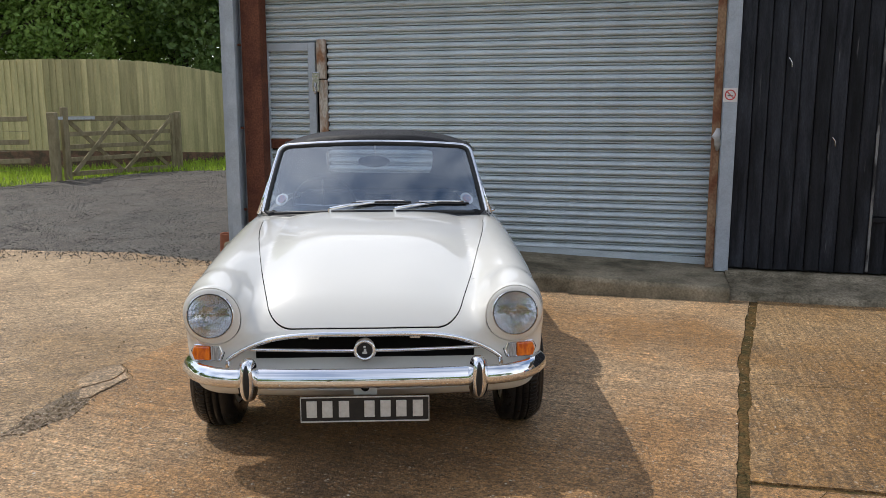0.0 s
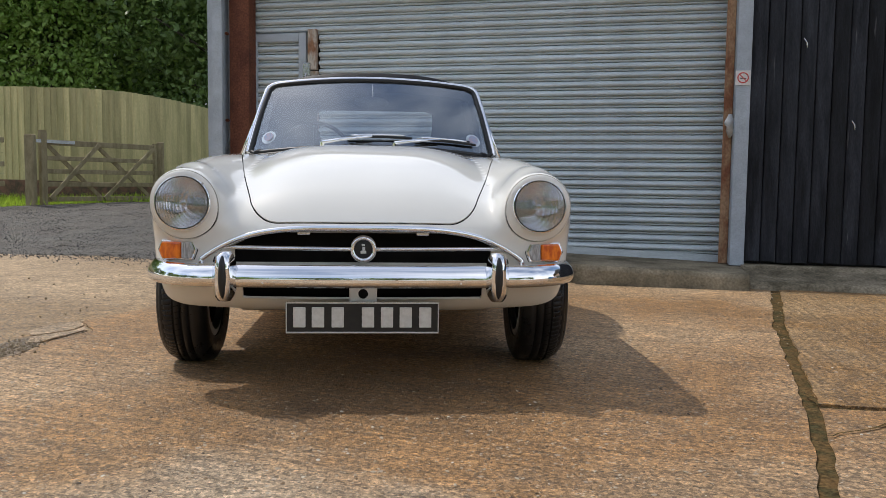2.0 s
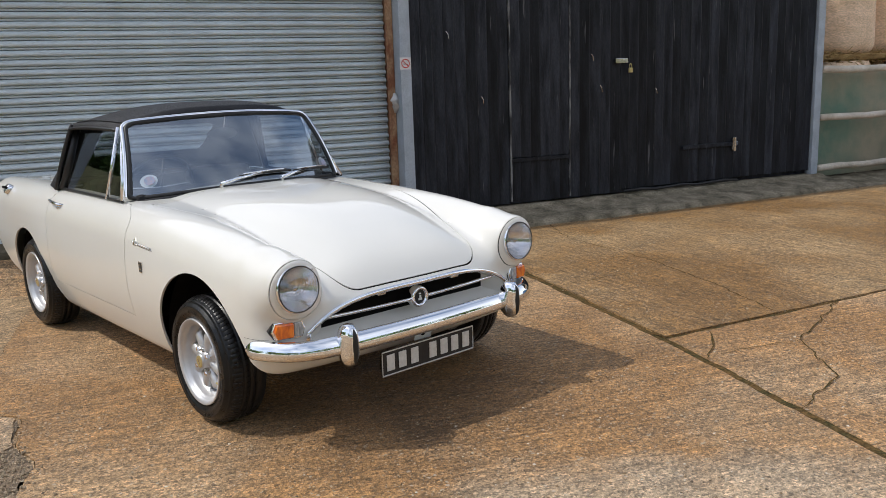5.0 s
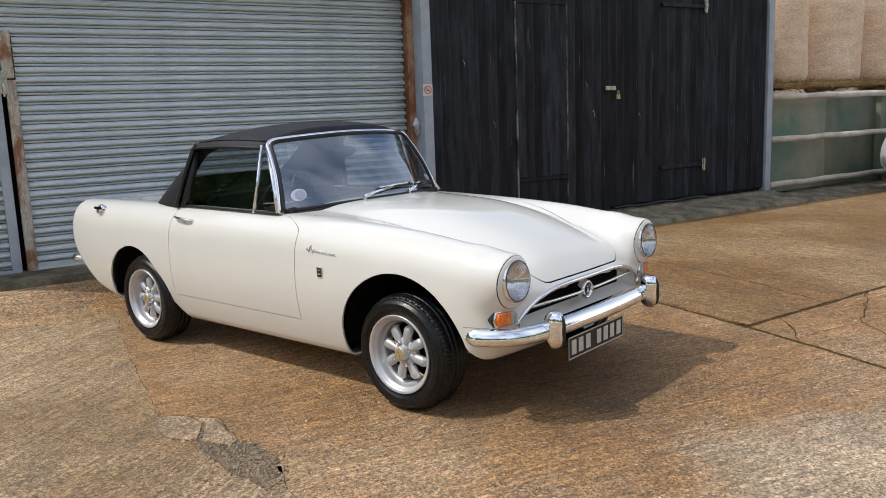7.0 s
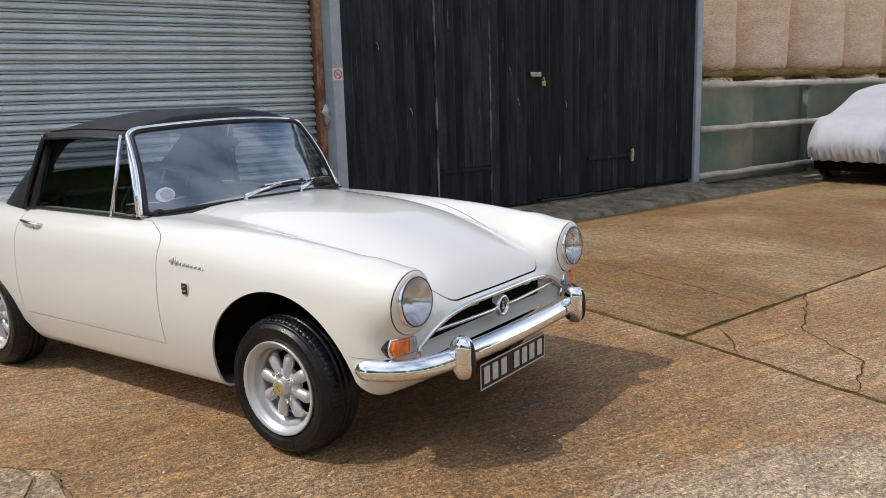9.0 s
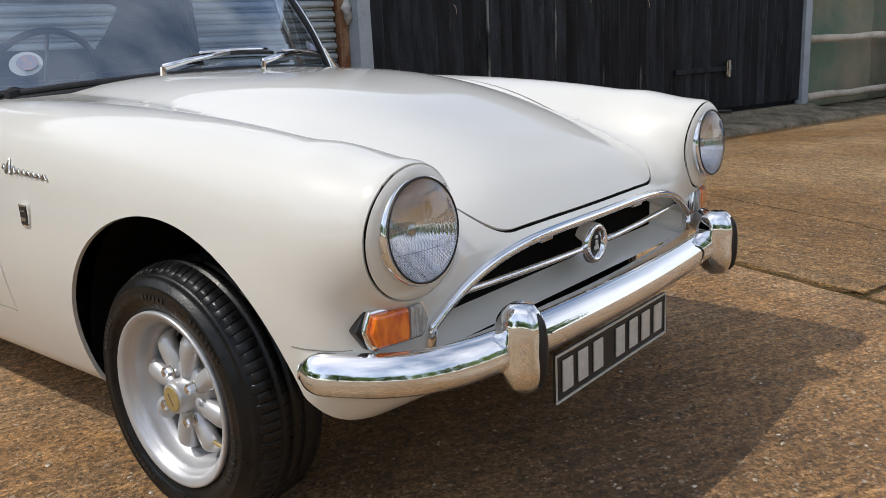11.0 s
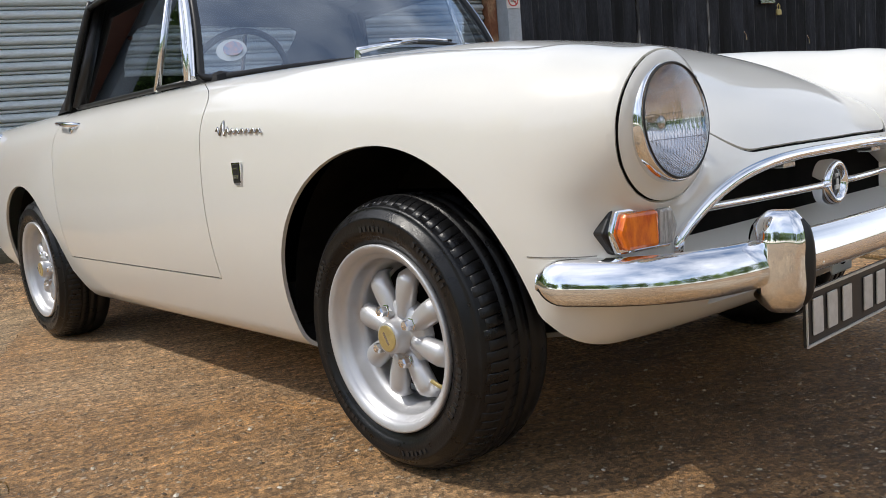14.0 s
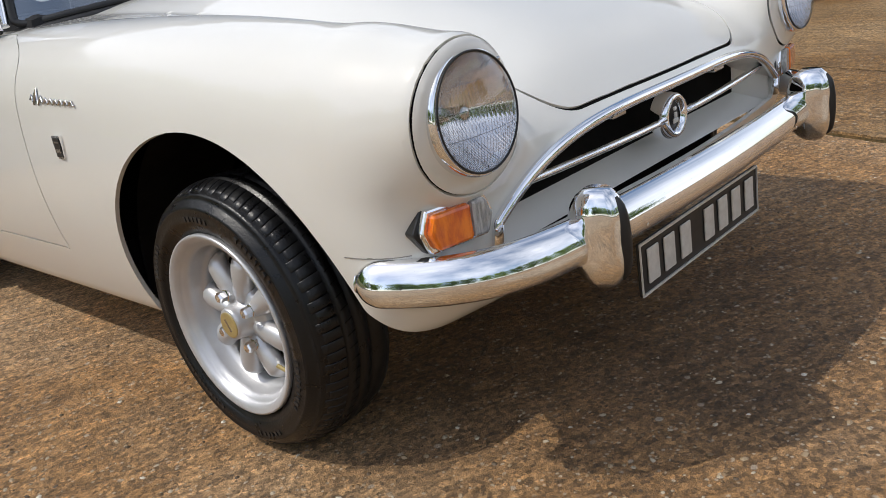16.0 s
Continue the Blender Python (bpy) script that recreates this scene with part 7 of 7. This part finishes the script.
# ---- trees ----
def tree(x, y, z, tall, wide, seed, leaf, leaves=9000, size=0.2, low=0.2):
    r = random.Random(seed)
    t = thing("tree", "broad leafy green tree behind the fence" if leaf == LEAF else "dense dark green tree behind the fence", "tree", pose(x, y, z), group="trees round the yard")
    b2 = bmesh.new()
    tube(b2, [(0, 0, -0.2), (0.1, 0, tall * 0.2), (-0.1, 0.1, tall * 0.45), (0.1, 0, tall * 0.8)], [tall * 0.030, tall * 0.024, tall * 0.016, tall * 0.004], 10)
    tips = []
    for k in range(22):
        a, h = k * 2.4 + r.uniform(-0.3, 0.3), tall * (low + (0.95 - low) * (k + 0.5) / 22)
        reach = wide * math.sqrt(max(0.08, 1 - ((h / tall - 0.5) / 0.56) ** 2)) * r.uniform(0.7, 1.0)
        end = Vector((math.cos(a) * reach, math.sin(a) * reach, h + reach * r.uniform(0.0, 0.35)))
        start = Vector((0, 0, h * 0.72))
        midp = start.lerp(end, 0.5) + Vector((0, 0, 0.25))
        tube(b2, [start, midp, end], [tall * 0.010, tall * 0.006, 0.015], 6)
        tips += [(end, 0.42 * reach + 0.5), (midp.lerp(end, 0.5), 0.38 * reach + 0.5), (midp, 0.34 * reach + 0.4)]
    part("trunk", b2, BARK, t, "brown trunk and limbs")
    n = leaves
    idx = np.random.RandomState(seed)
    which = idx.randint(0, len(tips), n)
    cen = np.array([tips[w][0] for w in which])
    rad = np.array([tips[w][1] for w in which])
    d = idx.normal(size=(n, 3))
    d /= np.linalg.norm(d, axis=1)[:, None]
    pos = cen + d * (rad * idx.uniform(0.25, 1.0, n) ** 0.5)[:, None] * np.array([1, 1, 0.72])
    a = idx.normal(size=(n, 3)) + d * 0.3
    a /= np.linalg.norm(a, axis=1)[:, None]
    b = np.cross(a, idx.normal(size=(n, 3)))
    b /= np.linalg.norm(b, axis=1)[:, None]
    s = (size * idx.uniform(0.6, 1.3, n))[:, None]
    quad = np.stack([pos - a * s, pos - b * s * 0.5, pos + a * s, pos + b * s * 0.5], 1).reshape(-1, 3)
    me = bpy.data.meshes.new("crown")
    me.from_pydata(quad.tolist(), [], np.arange(4 * n).reshape(-1, 4).tolist())
    me.materials.append(leaf)
    crown = new("crown", me)
    crown.parent = t
    return t


t1 = tree(-15.0, 25.0, 0.4, 13.5, 5.2, 1, LEAF, 30000, 0.12)
t2 = tree(-8.6, 30.0, 0.4, 14.5, 5.4, 2, LEAF_DARK, 30000, 0.125)
tree(-4.6, 26.5, 0.4, 11.5, 4.2, 3, LEAF_DARK, 24000, 0.125, 0.12)
tree(-11.6, 27.0, 0.4, 12.0, 4.4, 4, LEAF, 34000, 0.11, 0.12)
for k, (x, y, rz, far) in enumerate(((-22, 23, 40, 1), (-18, 32, 80, 2), (-1.0, 34, 120, 2), (-12, 37, 200, 1), (-29, 14, 10, 2), (-31, 5, 70, 1), (-30, -4, 150, 2), (-32, -14, 220, 1), (-25, -25, 300, 2), (-12, -32, 30, 1), (2, -34, 95, 2), (14, -32, 160, 1), (26, -27, 250, 2), (-27, 19, 25, 1), (-33, 9, 130, 2), (-33, -9, 260, 1), (-29, -20, 15, 2), (-19, -31, 190, 1), (-5, -35, 310, 2), (8, -35, 55, 1), (20, -31, 110, 2))):
    copy_thing(t1 if far == 1 else t2, pose(x, y, 0.3, 0, 0, rz) if y > 22 else pose(1.4 * x, 1.4 * y, -0.1, 0, 0, rz))

# ---- the cars beyond ----
hidden = thing("covered_car", "car under a grey fitted cloth cover, parked by the rails", "car", BW @ pose(7.15, -1.15, 0))
b2 = bmesh.new()
top = spline([0, 0.15, 0.5, 0.9, 1.3, 1.8, 2.6, 3.2, 3.8, 4.1], [0.72, 0.86, 0.95, 1.04, 1.22, 1.33, 1.34, 1.15, 0.95, 0.8])
wide = spline([0, 0.15, 0.5, 1.0, 3.2, 3.9, 4.1], [0.48, 0.66, 0.78, 0.82, 0.82, 0.74, 0.5])
rows = []
for i in range(83):
    s = 4.1 * i / 82
    zt, w = float(top(s)), float(wide(s))
    row = []
    for j in range(49):
        q = -1 + 2 * j / 48
        a = abs(q)
        if a < 0.55:
            px, pz = w * 0.86 * q / 0.55, zt - 0.05 * (a / 0.55) ** 2
        else:
            f = (a - 0.55) / 0.45
            px = math.copysign(w * (0.86 + 0.16 * math.sin(f * 2.2)), q)
            pz = zt - 0.05 - (zt - 0.05 - 0.33) * f
        fold = 0.022 * max(0, a - 0.6) / 0.4 * math.sin(s * 26 + 3 * noise.noise((s * 2, q, 1.0)))
        end = 0.10 * math.sin(min(1, max(0, (0.95 - pz) / 0.6)) * 2.6) * max(0, 1 - s / 0.4)
        row.append(b2.verts.new((s - end, px * (1 + fold * 1.2), pz + 0.012 * noise.noise((s * 3, q * 3, 5.0)))))
    rows.append(row)
for i in range(82):
    for j in range(48):
        b2.faces.new((rows[i][j], rows[i + 1][j], rows[i + 1][j + 1], rows[i][j + 1]))
low = [b2.verts.new((rows[0][j].co.x + 0.05, rows[0][j].co.y * 0.97, 0.32 + 0.01 * math.sin(j))) for j in range(49)]
midl = [b2.verts.new((rows[0][j].co.x - 0.09 + 0.02 * math.sin(j * 1.9), rows[0][j].co.y, min(0.52, rows[0][j].co.z))) for j in range(49)]
for j in range(48):
    b2.faces.new((rows[0][j], rows[0][j + 1], midl[j + 1], midl[j]))
    b2.faces.new((midl[j], midl[j + 1], low[j + 1], low[j]))
recalc(b2)
part("cloth_cover", b2, COVER, hidden, smooth=True)
part("underbody", boxed(0.25, 3.9, -0.66, 0.66, 0.16, 0.34, 0.03), DARK, hidden)
for wx in (0.75, 3.2):
    for wy in (-0.66, 0.66):
        part("tyre", lathe(bmesh.new(), [(0.0, -0.08), (0.27, -0.08), (0.30, -0.05), (0.30, 0.05), (0.27, 0.08), (0.0, 0.08)], pose(wx, wy, 0.30, 90), 28), RUBBER, hidden)

blue = thing("blue_car", "mid-blue hatchback, its tail with a red lamp in view", "car", BW @ pose(6.05, -2.95, 0))
prof = [(0.0, 0.36), (-0.03, 0.42), (-0.03, 0.55), (0.0, 0.60), (0.02, 0.86), (0.06, 0.92), (0.35, 1.34), (0.55, 1.40), (1.7, 1.41), (2.1, 1.30), (2.6, 0.98), (3.55, 0.84), (3.72, 0.66), (3.72, 0.30), (3.5, 0.24), (0.15, 0.24)]
b2 = bmesh.new()
layers = []
for w, inset in ((-0.80, 0.05), (-0.80, 0.0), (-0.5, -0.02), (0.5, -0.02), (0.80, 0.0), (0.80, 0.05)):
    ring = []
    for px, pz in prof:
        k = 1.0 if pz < 0.95 else 0.80
        sh = inset if abs(w) > 0.7 else 0
        ring.append(b2.verts.new((px + (sh if px < 1 else -sh), w * k * (1.0 if inset == 0 or abs(w) < 0.7 else 1.01), pz)))
    layers.append(ring)
for r0, r1 in zip(layers[1:], layers[2:-1]):
    for k in range(len(prof)):
        j = (k + 1) % len(prof)
        b2.faces.new((r0[k], r0[j], r1[j], r1[k]))
for v in layers[0] + layers[-1]:
    b2.verts.remove(v)
b2.faces.new(layers[1])
b2.faces.new(layers[4][::-1])
recalc(b2)
bmesh.ops.bevel(b2, geom=[e for e in b2.edges if e.calc_face_angle(0) > 0.5], offset=0.03, segments=3, profile=0.5, affect="EDGES")
part("body_shell", b2, BLUE_PAINT, blue, smooth=True)
b2 = bmesh.new()
box(b2, -0.11, 0.12, -0.81, 0.81, 0.34, 0.56, 0.06)
part("rear_bumper", b2, BLUE_PAINT, blue, "body-coloured rear bumper", True)
for s in (-1, 1):
    lampb = part("tail_lamp", boxed(-0.035, 0.06, s * 0.70 - 0.10, s * 0.70 + 0.105, 0.60, 0.80, 0.012), TAIL_RED, blue, "ribbed red tail lamp")
    for k in range(5):
        part("lamp_rib", boxed(-0.042, 0.055, s * 0.70 - 0.098, s * 0.70 + 0.112, 0.615 + 0.037 * k, 0.632 + 0.037 * k, 0.005), TAIL_RED, lampb)
b2 = bmesh.new()
b2.faces.new([b2.verts.new(c) for c in ((0.07, -0.58, 0.95), (0.07, 0.58, 0.95), (0.32, 0.55, 1.30), (0.32, -0.55, 1.30))])
part("rear_window", b2, INTERIOR, blue, "dark rear window")
for wx in (0.65, 3.0):
    for wy in (-0.72, 0.72):
        part("tyre", lathe(bmesh.new(), [(0.0, -0.08), (0.25, -0.08), (0.285, -0.05), (0.285, 0.05), (0.25, 0.08), (0.0, 0.08)], pose(wx, wy, 0.285, 90), 28), RUBBER, blue)
